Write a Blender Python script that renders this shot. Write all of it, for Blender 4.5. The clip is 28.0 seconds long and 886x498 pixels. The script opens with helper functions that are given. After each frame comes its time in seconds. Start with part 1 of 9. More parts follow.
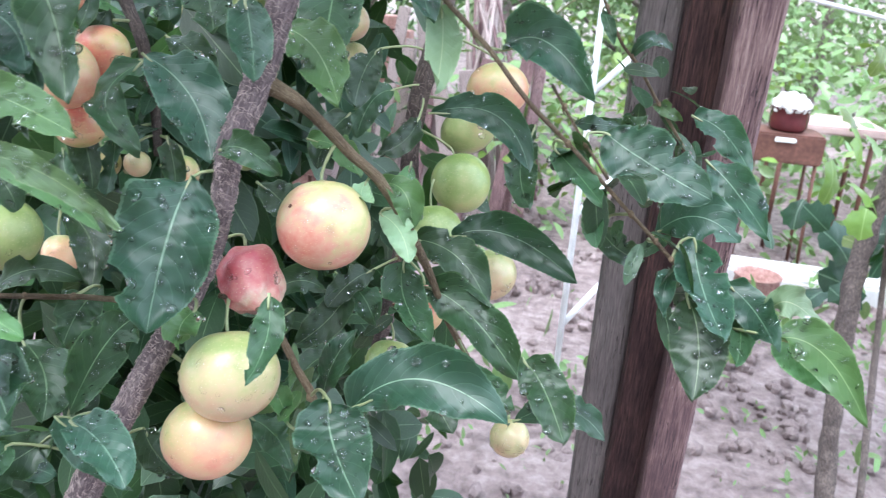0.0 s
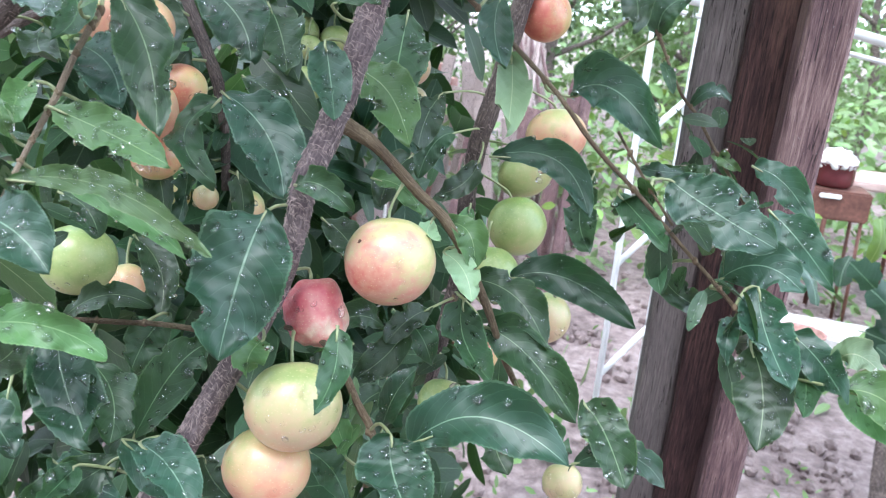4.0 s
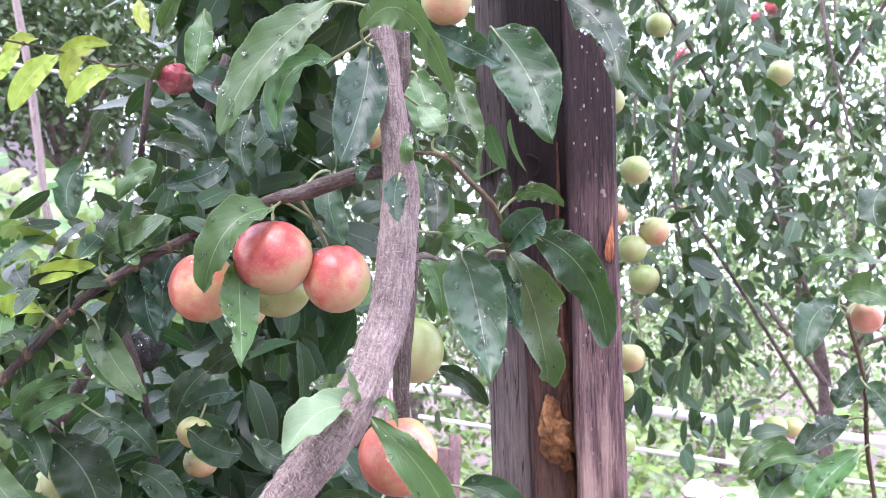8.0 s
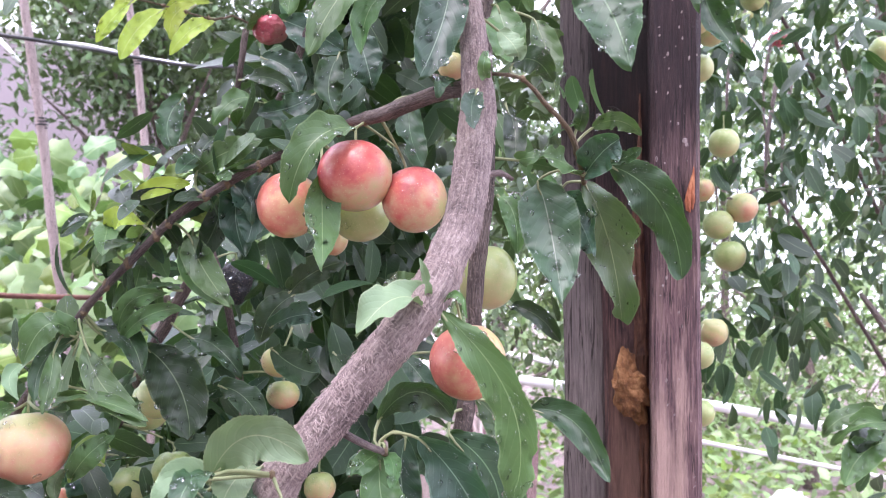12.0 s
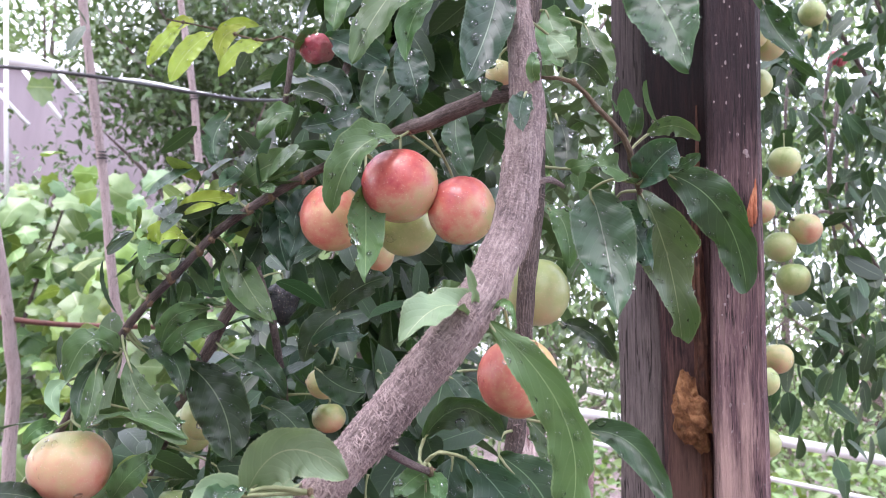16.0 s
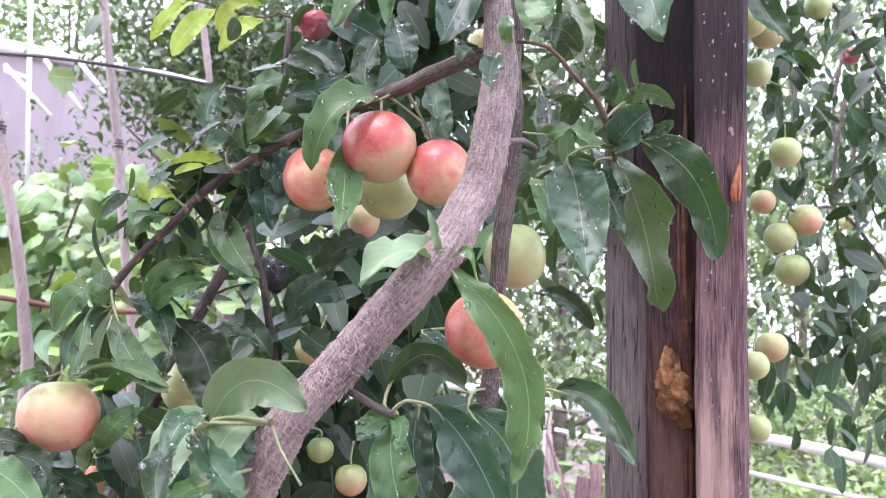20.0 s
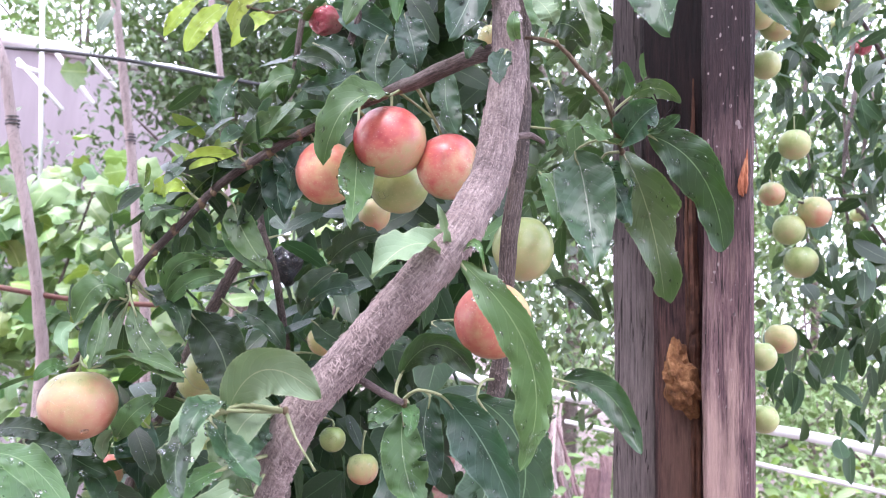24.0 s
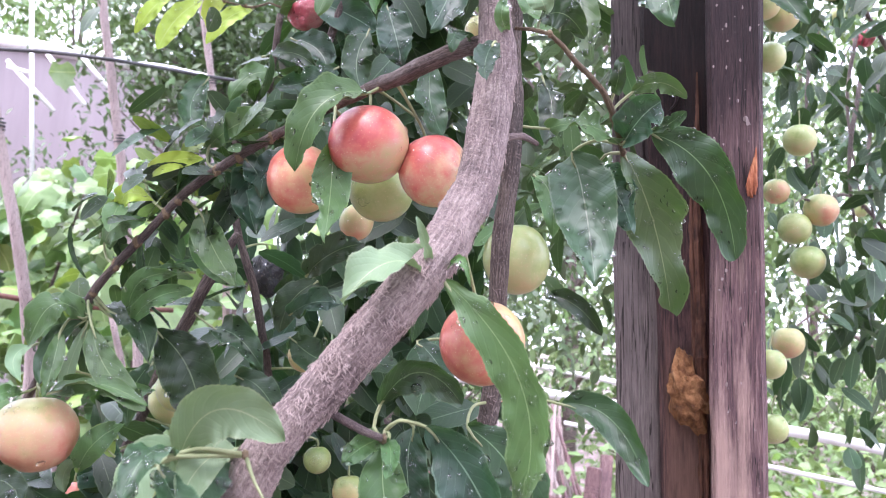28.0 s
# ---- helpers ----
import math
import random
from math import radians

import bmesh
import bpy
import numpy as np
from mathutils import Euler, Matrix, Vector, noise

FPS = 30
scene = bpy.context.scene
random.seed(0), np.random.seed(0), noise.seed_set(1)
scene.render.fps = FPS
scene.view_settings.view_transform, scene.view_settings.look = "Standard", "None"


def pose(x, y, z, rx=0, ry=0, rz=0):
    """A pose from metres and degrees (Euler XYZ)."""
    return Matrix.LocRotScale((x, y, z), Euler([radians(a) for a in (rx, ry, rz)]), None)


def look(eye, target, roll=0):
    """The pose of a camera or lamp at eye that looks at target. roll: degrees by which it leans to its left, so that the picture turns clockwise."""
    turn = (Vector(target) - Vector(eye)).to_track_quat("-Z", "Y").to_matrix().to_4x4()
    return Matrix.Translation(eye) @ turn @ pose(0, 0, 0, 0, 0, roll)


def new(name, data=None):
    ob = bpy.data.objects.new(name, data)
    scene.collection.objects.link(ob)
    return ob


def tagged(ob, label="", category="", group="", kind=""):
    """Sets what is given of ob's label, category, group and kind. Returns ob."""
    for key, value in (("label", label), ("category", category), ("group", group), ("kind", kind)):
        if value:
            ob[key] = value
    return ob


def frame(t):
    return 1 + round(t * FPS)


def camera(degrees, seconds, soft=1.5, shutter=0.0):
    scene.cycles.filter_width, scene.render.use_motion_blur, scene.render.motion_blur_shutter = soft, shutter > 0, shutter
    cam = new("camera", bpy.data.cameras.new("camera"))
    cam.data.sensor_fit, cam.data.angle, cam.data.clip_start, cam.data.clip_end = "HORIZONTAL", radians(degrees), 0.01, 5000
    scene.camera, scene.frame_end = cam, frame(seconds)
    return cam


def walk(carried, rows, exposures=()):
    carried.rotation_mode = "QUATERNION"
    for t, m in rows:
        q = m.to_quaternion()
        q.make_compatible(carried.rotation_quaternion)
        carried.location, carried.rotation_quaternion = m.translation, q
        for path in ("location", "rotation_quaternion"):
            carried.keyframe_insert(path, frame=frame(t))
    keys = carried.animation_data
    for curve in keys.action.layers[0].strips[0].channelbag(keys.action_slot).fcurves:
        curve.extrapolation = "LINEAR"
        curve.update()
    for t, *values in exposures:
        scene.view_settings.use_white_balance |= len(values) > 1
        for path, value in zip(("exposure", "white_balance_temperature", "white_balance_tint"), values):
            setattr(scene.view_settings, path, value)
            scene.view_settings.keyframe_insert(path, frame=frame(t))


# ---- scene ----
cam = camera(58.5, 28.0, soft=0.5, shutter=0.4)
cam.data.dof.use_dof, cam.data.dof.focus_distance, cam.data.dof.aperture_fstop = True, 0.43, 24.0
PATH = [
    (0, (0.0572, -0.0361, 1.2564), (-0.1173, 0.8891, 0.9189), 4.11),
    (0.5, (0.0500, -0.0412, 1.2544), (-0.1438, 0.8814, 0.9204), 5.16),
    (1, (0.0548, -0.0301, 1.2523), (-0.1353, 0.8960, 0.9260), 5.21),
    (1.5, (0.0481, -0.0221, 1.2472), (-0.1380, 0.9070, 0.9272), 5.17),
    (2, (0.0459, -0.0243, 1.2509), (-0.1410, 0.9050, 0.9322), 4.58),
    (2.5, (0.0488, -0.0202, 1.2514), (-0.1390, 0.9076, 0.9288), 4.28),
    (4.5, (0.0447, -0.0502, 1.2586), (-0.2057, 0.8759, 0.9764), 5.91),
    (5, (0.0605, -0.0429, 1.2725), (-0.2114, 0.8674, 0.9602), 6.07),
    (5.4, (0.0509, -0.0378, 1.3057), (-0.2277, 0.8741, 1.0041), 5.65),
    (5.7, (0.0336, -0.0148, 1.3413), (-0.2321, 0.9044, 1.0505), 7.34),
    (6, (0.0302, 0.0025, 1.3808), (-0.2422, 0.9366, 1.1503), 5.87),
    (6.3, (0.0367, -0.0037, 1.4158), (-0.2420, 0.9394, 1.2341), 5.95),
    (6.6, (0.0548, -0.0144, 1.4476), (-0.2265, 0.9346, 1.3055), 5.53),
    (6.9, (0.0723, -0.0097, 1.4914), (-0.1640, 0.9555, 1.3796), 4.58),
    (7.2, (0.0844, -0.0119, 1.5230), (-0.0990, 0.9705, 1.4879), 3.02),
    (7.5, (0.0974, -0.0120, 1.5564), (-0.0571, 0.9756, 1.5816), 1.35),
    (8, (0.1117, -0.0227, 1.5836), (0.0092, 0.9679, 1.6738), -1.53),
    (8.5, (0.0982, -0.0129, 1.5736), (-0.0162, 0.9779, 1.6457), -1.25),
    (9, (0.0982, -0.0108, 1.5729), (-0.0268, 0.9789, 1.6427), -1.35),
    (9.5, (0.1056, -0.0165, 1.5725), (-0.0267, 0.9723, 1.6411), -1.31),
    (10, (0.1123, -0.0278, 1.5674), (-0.0241, 0.9599, 1.6430), -0.83),
    (10.5, (0.1285, -0.0402, 1.5599), (-0.0245, 0.9440, 1.6495), -0.47),
    (11, (0.1235, -0.0500, 1.5484), (-0.0866, 0.9231, 1.6429), 0.41),
    (11.5, (0.1171, -0.0463, 1.5450), (-0.0835, 0.9290, 1.6372), 0.60),
    (12, (0.1174, -0.0285, 1.5408), (-0.0908, 0.9451, 1.6339), 0.70),
    (12.5, (0.1004, -0.0135, 1.5354), (-0.1424, 0.9527, 1.6220), 1.01),
    (14.5, (0.1044, 0.0090, 1.5367), (-0.1537, 0.9687, 1.6474), 0.71),
    (15, (0.1094, 0.0024, 1.5363), (-0.1551, 0.9596, 1.6537), 0.66),
    (15.5, (0.1155, -0.0053, 1.5358), (-0.1515, 0.9500, 1.6622), 0.69),
    (16, (0.1151, -0.0106, 1.5320), (-0.1551, 0.9429, 1.6654), 0.85),
    (16.5, (0.1148, -0.0098, 1.5247), (-0.1570, 0.9426, 1.6627), 1.12),
    (17, (0.1197, -0.0072, 1.5227), (-0.1544, 0.9446, 1.6606), 1.43),
    (17.5, (0.1231, -0.0028, 1.5212), (-0.1529, 0.9484, 1.6595), 1.80),
    (18, (0.1262, -0.0015, 1.5212), (-0.1522, 0.9490, 1.6589), 1.95),
    (18.5, (0.1277, -0.0059, 1.5195), (-0.1540, 0.9442, 1.6536), 2.04),
    (19, (0.1353, -0.0082, 1.5166), (-0.1494, 0.9410, 1.6510), 2.10),
    (19.5, (0.1365, -0.0119, 1.5108), (-0.1523, 0.9359, 1.6462), 2.12),
    (20, (0.1383, -0.0120, 1.5099), (-0.1529, 0.9352, 1.6444), 2.20),
    (20.5, (0.1408, -0.0128, 1.5106), (-0.1521, 0.9343, 1.6419), 2.18),
    (21, (0.1430, -0.0134, 1.5098), (-0.1524, 0.9332, 1.6386), 2.12),
    (21.5, (0.1446, -0.0149, 1.5092), (-0.1519, 0.9315, 1.6375), 2.14),
    (23.5, (0.1453, -0.0231, 1.5110), (-0.1571, 0.9216, 1.6385), 2.08),
    (24, (0.1409, -0.0194, 1.5091), (-0.1625, 0.9253, 1.6336), 2.20),
    (24.5, (0.1365, -0.0195, 1.5074), (-0.1670, 0.9254, 1.6304), 2.26),
    (25, (0.1394, -0.0225, 1.5065), (-0.1624, 0.9229, 1.6295), 2.33),
    (25.5, (0.1467, -0.0256, 1.5117), (-0.1553, 0.9196, 1.6360), 2.15),
    (26, (0.1501, -0.0212, 1.5103), (-0.1502, 0.9249, 1.6313), 2.02),
    (26.5, (0.1475, -0.0271, 1.5106), (-0.1540, 0.9185, 1.6324), 2.09),
    (27, (0.1456, -0.0213, 1.5129), (-0.1545, 0.9249, 1.6342), 2.10),
    (27.5, (0.1415, -0.0056, 1.5138), (-0.1586, 0.9409, 1.6333), 1.92),
    (28, (0.1356, 0.0166, 1.5213), (-0.1653, 0.9626, 1.6423), 1.55),
]
walk(cam, [(t, look(eye, target, roll)) for t, eye, target, roll in PATH],
     [(0, 1.71, 5700, 8), (2, 1.59, 5700, 8), (4, 1.67, 5700, 8), (5, 1.97, 5720, 7), (6.2, 2.00, 5680, 11), (7, 1.93, 5780, 15), (8, 1.95, 5940, 27), (10, 1.96, 6030, 32), (12, 1.78, 6080, 29), (15, 1.56, 6130, 27), (16.5, 1.60, 6140, 27), (18, 1.76, 6150, 27), (21, 1.84, 6010, 27), (25, 1.87, 6010, 27), (28, 1.86, 6010, 27)])

# ---- daylight: a bright overcast sky after rain ----
world = bpy.data.worlds.new("overcast_sky")
scene.world = world
world.use_nodes = True
wn, wl = world.node_tree.nodes, world.node_tree.links
sky = wn.new("ShaderNodeTexSky")
sky.sky_type, sky.sun_disc = "NISHITA", False
sky.sun_elevation, sky.sun_rotation = radians(54), radians(204)
sky.air_density, sky.dust_density = 1.0, 4.0
cloud = wn.new("ShaderNodeMix")
cloud.data_type = "RGBA"
cloud.inputs[0].default_value = 0.8
wl.new(sky.outputs[0], cloud.inputs[6])
cloud.inputs[7].default_value = (11.2, 11.9, 12.8, 1)
wl.new(cloud.outputs[2], wn["Background"].inputs[0])
wn["Background"].inputs[1].default_value = 0.125
sun_data = bpy.data.lights.new("sun", "SUN")
sun_data.energy, sun_data.angle, sun_data.color = 1.7, radians(40), (1.0, 0.97, 0.93)
sun = new("sun", sun_data)
sun.matrix_world = look((-0.7, -1.1, 3.0), (0, 0, 0))


# ---- materials ----
def ramp(nt, fac, stops):
    n = nt.nodes.new("ShaderNodeValToRGB")
    while len(n.color_ramp.elements) < len(stops):
        n.color_ramp.elements.new(0.5)
    for e, (p, c) in zip(n.color_ramp.elements, stops):
        e.position, e.color = p, (*c, 1)
    nt.links.new(fac, n.inputs[0])
    return n.outputs[0]


def noise_of(nt, vec, scale, detail=4.0, rough=0.55):
    n = nt.nodes.new("ShaderNodeTexNoise")
    n.inputs["Scale"].default_value, n.inputs["Detail"].default_value = scale, detail
    n.inputs["Roughness"].default_value = rough
    if vec is not None:
        nt.links.new(vec, n.inputs["Vector"])
    return n.outputs["Fac"]


def stretched(nt, vec, s):
    n = nt.nodes.new("ShaderNodeMapping")
    n.inputs["Scale"].default_value = s
    nt.links.new(vec, n.inputs["Vector"])
    return n.outputs[0]


def mixed(nt, fac, a, b, mode="MIX"):
    n = nt.nodes.new("ShaderNodeMix")
    n.data_type, n.blend_type = "RGBA", mode
    for i, v in ((0, fac), (6, a), (7, b)):
        if hasattr(v, "links"):
            nt.links.new(v, n.inputs[i])
        else:
            n.inputs[i].default_value = v if i == 0 else (*v, 1)
    return n.outputs[2]


def calc(nt, op, a, b=0.0, c=0.0):
    n = nt.nodes.new("ShaderNodeMath")
    n.operation = op
    for i, v in enumerate((a, b, c)):
        if hasattr(v, "links"):
            nt.links.new(v, n.inputs[i])
        else:
            n.inputs[i].default_value = v
    return n.outputs[0]


def bumped(nt, bsdf, height, strength, distance):
    n = nt.nodes.new("ShaderNodeBump")
    n.inputs["Strength"].default_value, n.inputs["Distance"].default_value = strength, distance
    nt.links.new(height, n.inputs["Height"])
    nt.links.new(n.outputs[0], bsdf.inputs["Normal"])


def material(name, rough=0.5, spec=0.5, metal=0.0):
    m = bpy.data.materials.new(name)
    m.use_nodes = True
    nt = m.node_tree
    b = nt.nodes["Principled BSDF"]
    b.inputs["Roughness"].default_value, b.inputs["Metallic"].default_value = rough, metal
    b.inputs["Specular IOR Level"].default_value = spec
    tc = nt.nodes.new("ShaderNodeTexCoord")
    return m, nt, b, tc


def grain_material(name, stops, scale, stretch=(1, 1, 1), rough=0.75, bump=0.4, depth=0.002, spec=0.4):
    """A surface whose colour runs over stops by noise at two scales, with relief."""
    m, nt, b, tc = material(name, rough, spec)
    vec = stretched(nt, tc.outputs["Object"], stretch)
    fine, broad = noise_of(nt, vec, scale, 8, 0.65), noise_of(nt, tc.outputs["Object"], scale * 0.12, 3)
    f = calc(nt, "ADD", calc(nt, "MULTIPLY", fine, 0.6), calc(nt, "MULTIPLY", broad, 0.4))
    col = ramp(nt, f, stops)
    nt.links.new(col, b.inputs["Base Color"])
    bumped(nt, b, fine, bump, depth)
    return m


def leaf_material(name, dark, light, vein, lit, rough=0.46, wet=0.42):
    """Blade: u across, v along; a pale midrib, side veins, mottling and some light through the blade."""
    m, nt, b, tc = material(name, rough, wet)
    sep = nt.nodes.new("ShaderNodeSeparateXYZ")
    nt.links.new(tc.outputs["UV"], sep.inputs[0])
    off = calc(nt, "ABSOLUTE", calc(nt, "SUBTRACT", sep.outputs[0], 0.5))
    rib = calc(nt, "LESS_THAN", off, 0.0115)
    stray = calc(nt, "MULTIPLY", calc(nt, "SUBTRACT", noise_of(nt, tc.outputs["Object"], 160.0, 2), 0.5), 0.035)
    bow = calc(nt, "ADD", calc(nt, "MULTIPLY", off, 0.3), calc(nt, "MULTIPLY", calc(nt, "MULTIPLY", off, off), 0.7))
    side = calc(nt, "SINE", calc(nt, "MULTIPLY", calc(nt, "ADD", calc(nt, "SUBTRACT", sep.outputs[1], bow), stray), 58.0))
    sidevein = calc(nt, "MULTIPLY", calc(nt, "GREATER_THAN", side, 0.975), 0.16)
    net = noise_of(nt, tc.outputs["Object"], 900.0, 2)
    blot = noise_of(nt, tc.outputs["Object"], 55.0, 4)
    info = nt.nodes.new("ShaderNodeObjectInfo")
    geo = nt.nodes.new("ShaderNodeNewGeometry")
    rnd = calc(nt, "FRACT", calc(nt, "ADD", info.outputs["Random"], geo.outputs["Random Per Island"]))
    col = mixed(nt, calc(nt, "ADD", calc(nt, "MULTIPLY", blot, 0.6), calc(nt, "MULTIPLY", rnd, 0.45)), dark, light)
    rim = calc(nt, "MULTIPLY", calc(nt, "GREATER_THAN", off, 0.472), 0.45)
    col = mixed(nt, calc(nt, "MAXIMUM", calc(nt, "MAXIMUM", rib, sidevein), rim), col, vein)
    hue = nt.nodes.new("ShaderNodeHueSaturation")
    nt.links.new(calc(nt, "ADD", 0.475, calc(nt, "MULTIPLY", rnd, 0.05)), hue.inputs["Hue"])
    nt.links.new(calc(nt, "ADD", 0.75, calc(nt, "MULTIPLY", rnd, 0.5)), hue.inputs["Value"])
    nt.links.new(col, hue.inputs["Color"])
    nt.links.new(hue.outputs[0], b.inputs["Base Color"])
    nt.links.new(calc(nt, "ADD", rough - 0.06, calc(nt, "MULTIPLY", blot, 0.12)), b.inputs["Roughness"])
    h = calc(nt, "SUBTRACT", calc(nt, "MULTIPLY", net, 0.35), calc(nt, "MAXIMUM", rib, calc(nt, "MULTIPLY", calc(nt, "MAXIMUM", calc(nt, "SUBTRACT", side, 0.55), 0.0), 1.1)))
    bumped(nt, b, h, 0.3, 0.0004)
    b.inputs["Coat Weight"].default_value, b.inputs["Coat Roughness"].default_value = wet * 0.5, 0.24
    tr = nt.nodes.new("ShaderNodeBsdfTranslucent")
    tr.inputs[0].default_value = (*lit, 1)
    mx = nt.nodes.new("ShaderNodeMixShader")
    mx.inputs[0].default_value = 0.14
    nt.links.new(b.outputs[0], mx.inputs[1])
    nt.links.new(tr.outputs[0], mx.inputs[2])
    nt.links.new(mx.outputs[0], nt.nodes["Material Output"].inputs[0])
    return m


leaf_green = leaf_material("leaf_green", (0.006, 0.023, 0.011), (0.036, 0.08, 0.031), (0.13, 0.21, 0.10), (0.09, 0.2, 0.03))
leaf_blue = leaf_material("leaf_bluish", (0.007, 0.028, 0.019), (0.034, 0.078, 0.045), (0.14, 0.23, 0.14), (0.09, 0.24, 0.05), 0.42, 0.4)
leaf_light = leaf_material("leaf_light", (0.03, 0.09, 0.03), (0.1, 0.185, 0.058), (0.2, 0.3, 0.13), (0.16, 0.31, 0.06))
leaf_pale = leaf_material("leaf_pale_underside", (0.13, 0.22, 0.12), (0.25, 0.34, 0.2), (0.35, 0.42, 0.25), (0.2, 0.35, 0.1), 0.5, 0.3)
leaf_yellow = leaf_material("leaf_yellow_green", (0.2, 0.32, 0.03), (0.42, 0.5, 0.06), (0.5, 0.55, 0.15), (0.45, 0.55, 0.05))
leaf_far = leaf_material("leaf_far", (0.02, 0.046, 0.016), (0.078, 0.125, 0.042), (0.12, 0.17, 0.08), (0.14, 0.23, 0.06))
leaf_vine = leaf_material("leaf_vine", (0.055, 0.122, 0.04), (0.195, 0.28, 0.1), (0.24, 0.31, 0.14), (0.26, 0.4, 0.1), 0.45)
leaf_lime = leaf_material("leaf_lime", (0.075, 0.15, 0.025), (0.2, 0.29, 0.06), (0.28, 0.36, 0.12), (0.3, 0.42, 0.05))
# paler blade: the sky's reflection is mixed into this base colour
leaf_sheen = leaf_material("leaf_sky_sheen", (0.045, 0.105, 0.058), (0.085, 0.165, 0.09), (0.22, 0.31, 0.2), (0.12, 0.26, 0.07), 0.4, 0.5)
LEAVES = {"c": leaf_lime, "g": leaf_green, "s": leaf_sheen, "b": leaf_blue, "l": leaf_light, "p": leaf_pale, "y": leaf_yellow}


def bark_material(name, stops, fleck, amount):
    """Bark along v: long fissures and short pale patches."""
    m, nt, b, tc = material(name, 0.7, 0.35)
    a = noise_of(nt, stretched(nt, tc.outputs["UV"], (34, 10, 1)), 1.0, 8, 0.75)
    broad = noise_of(nt, tc.outputs["Object"], 30.0, 4)
    grit = noise_of(nt, tc.outputs["Object"], 780.0, 3, 0.65)
    col = ramp(nt, calc(nt, "ADD", calc(nt, "ADD", calc(nt, "MULTIPLY", a, 0.58), calc(nt, "MULTIPLY", grit, 0.17)), calc(nt, "MULTIPLY", broad, 0.25)), stops)
    gate = noise_of(nt, tc.outputs["Object"], 190.0, 2)
    spot = None
    for sx, sy, low, high in ((80, 26, 0.5, 1.0), (34, 64, 0.0, 0.5)):
        n = noise_of(nt, stretched(nt, tc.outputs["UV"], (sx, sy, 1)), 1.0, 3, 0.65)
        patch = calc(nt, "MINIMUM", calc(nt, "MAXIMUM", calc(nt, "MULTIPLY", calc(nt, "SUBTRACT", n, 0.62 - amount), 9.0), 0.0), 1.0)
        patch = calc(nt, "MULTIPLY", patch, calc(nt, "MULTIPLY", calc(nt, "GREATER_THAN", gate, low), calc(nt, "LESS_THAN", gate, high)))
        spot = patch if spot is None else calc(nt, "MAXIMUM", spot, patch)
    col = mixed(nt, calc(nt, "MULTIPLY", spot, 0.6), col, fleck)
    nt.links.new(col, b.inputs["Base Color"])
    bumped(nt, b, calc(nt, "ADD", calc(nt, "ADD", a, calc(nt, "MULTIPLY", grit, 0.6)), calc(nt, "MULTIPLY", spot, 0.2)), 1.0, 0.0018)
    return m


bark = bark_material("bark", [(0.37, (0.065, 0.045, 0.044)), (0.5, (0.245, 0.185, 0.176)), (0.62, (0.49, 0.395, 0.36))], (0.6, 0.5, 0.46), 0.05)
# purple-grey lower bark, darkened to put the crown's shade into its colour
bark_shaded = bark_material("bark_shaded", [(0.37, (0.045, 0.03, 0.034)), (0.5, (0.14, 0.102, 0.108)), (0.62, (0.29, 0.225, 0.225))], (0.45, 0.38, 0.36), 0.03)
bark_flake = grain_material("bark_flake", [(0.35, (0.25, 0.185, 0.175)), (0.65, (0.5, 0.4, 0.37))], 300, rough=0.8, bump=0.3)
bark_dark = bark_material("bark_dark", [(0.39, (0.028, 0.02, 0.02)), (0.5, (0.1, 0.075, 0.066)), (0.62, (0.27, 0.21, 0.185))], (0.42, 0.35, 0.34), 0.06)
twigbark = bark_material("twig_bark", [(0.36, (0.05, 0.033, 0.02)), (0.5, (0.16, 0.11, 0.066)), (0.66, (0.34, 0.27, 0.17))], (0.42, 0.36, 0.28), 0.04)
twig_pale = bark_material("twig_pale", [(0.36, (0.15, 0.1, 0.07)), (0.5, (0.32, 0.24, 0.17)), (0.66, (0.5, 0.41, 0.3))], (0.6, 0.5, 0.4), 0.04)
stalk_green = grain_material("stalk", [(0.3, (0.17, 0.21, 0.09)), (0.7, (0.34, 0.36, 0.2))], 200, rough=0.5, bump=0.1)


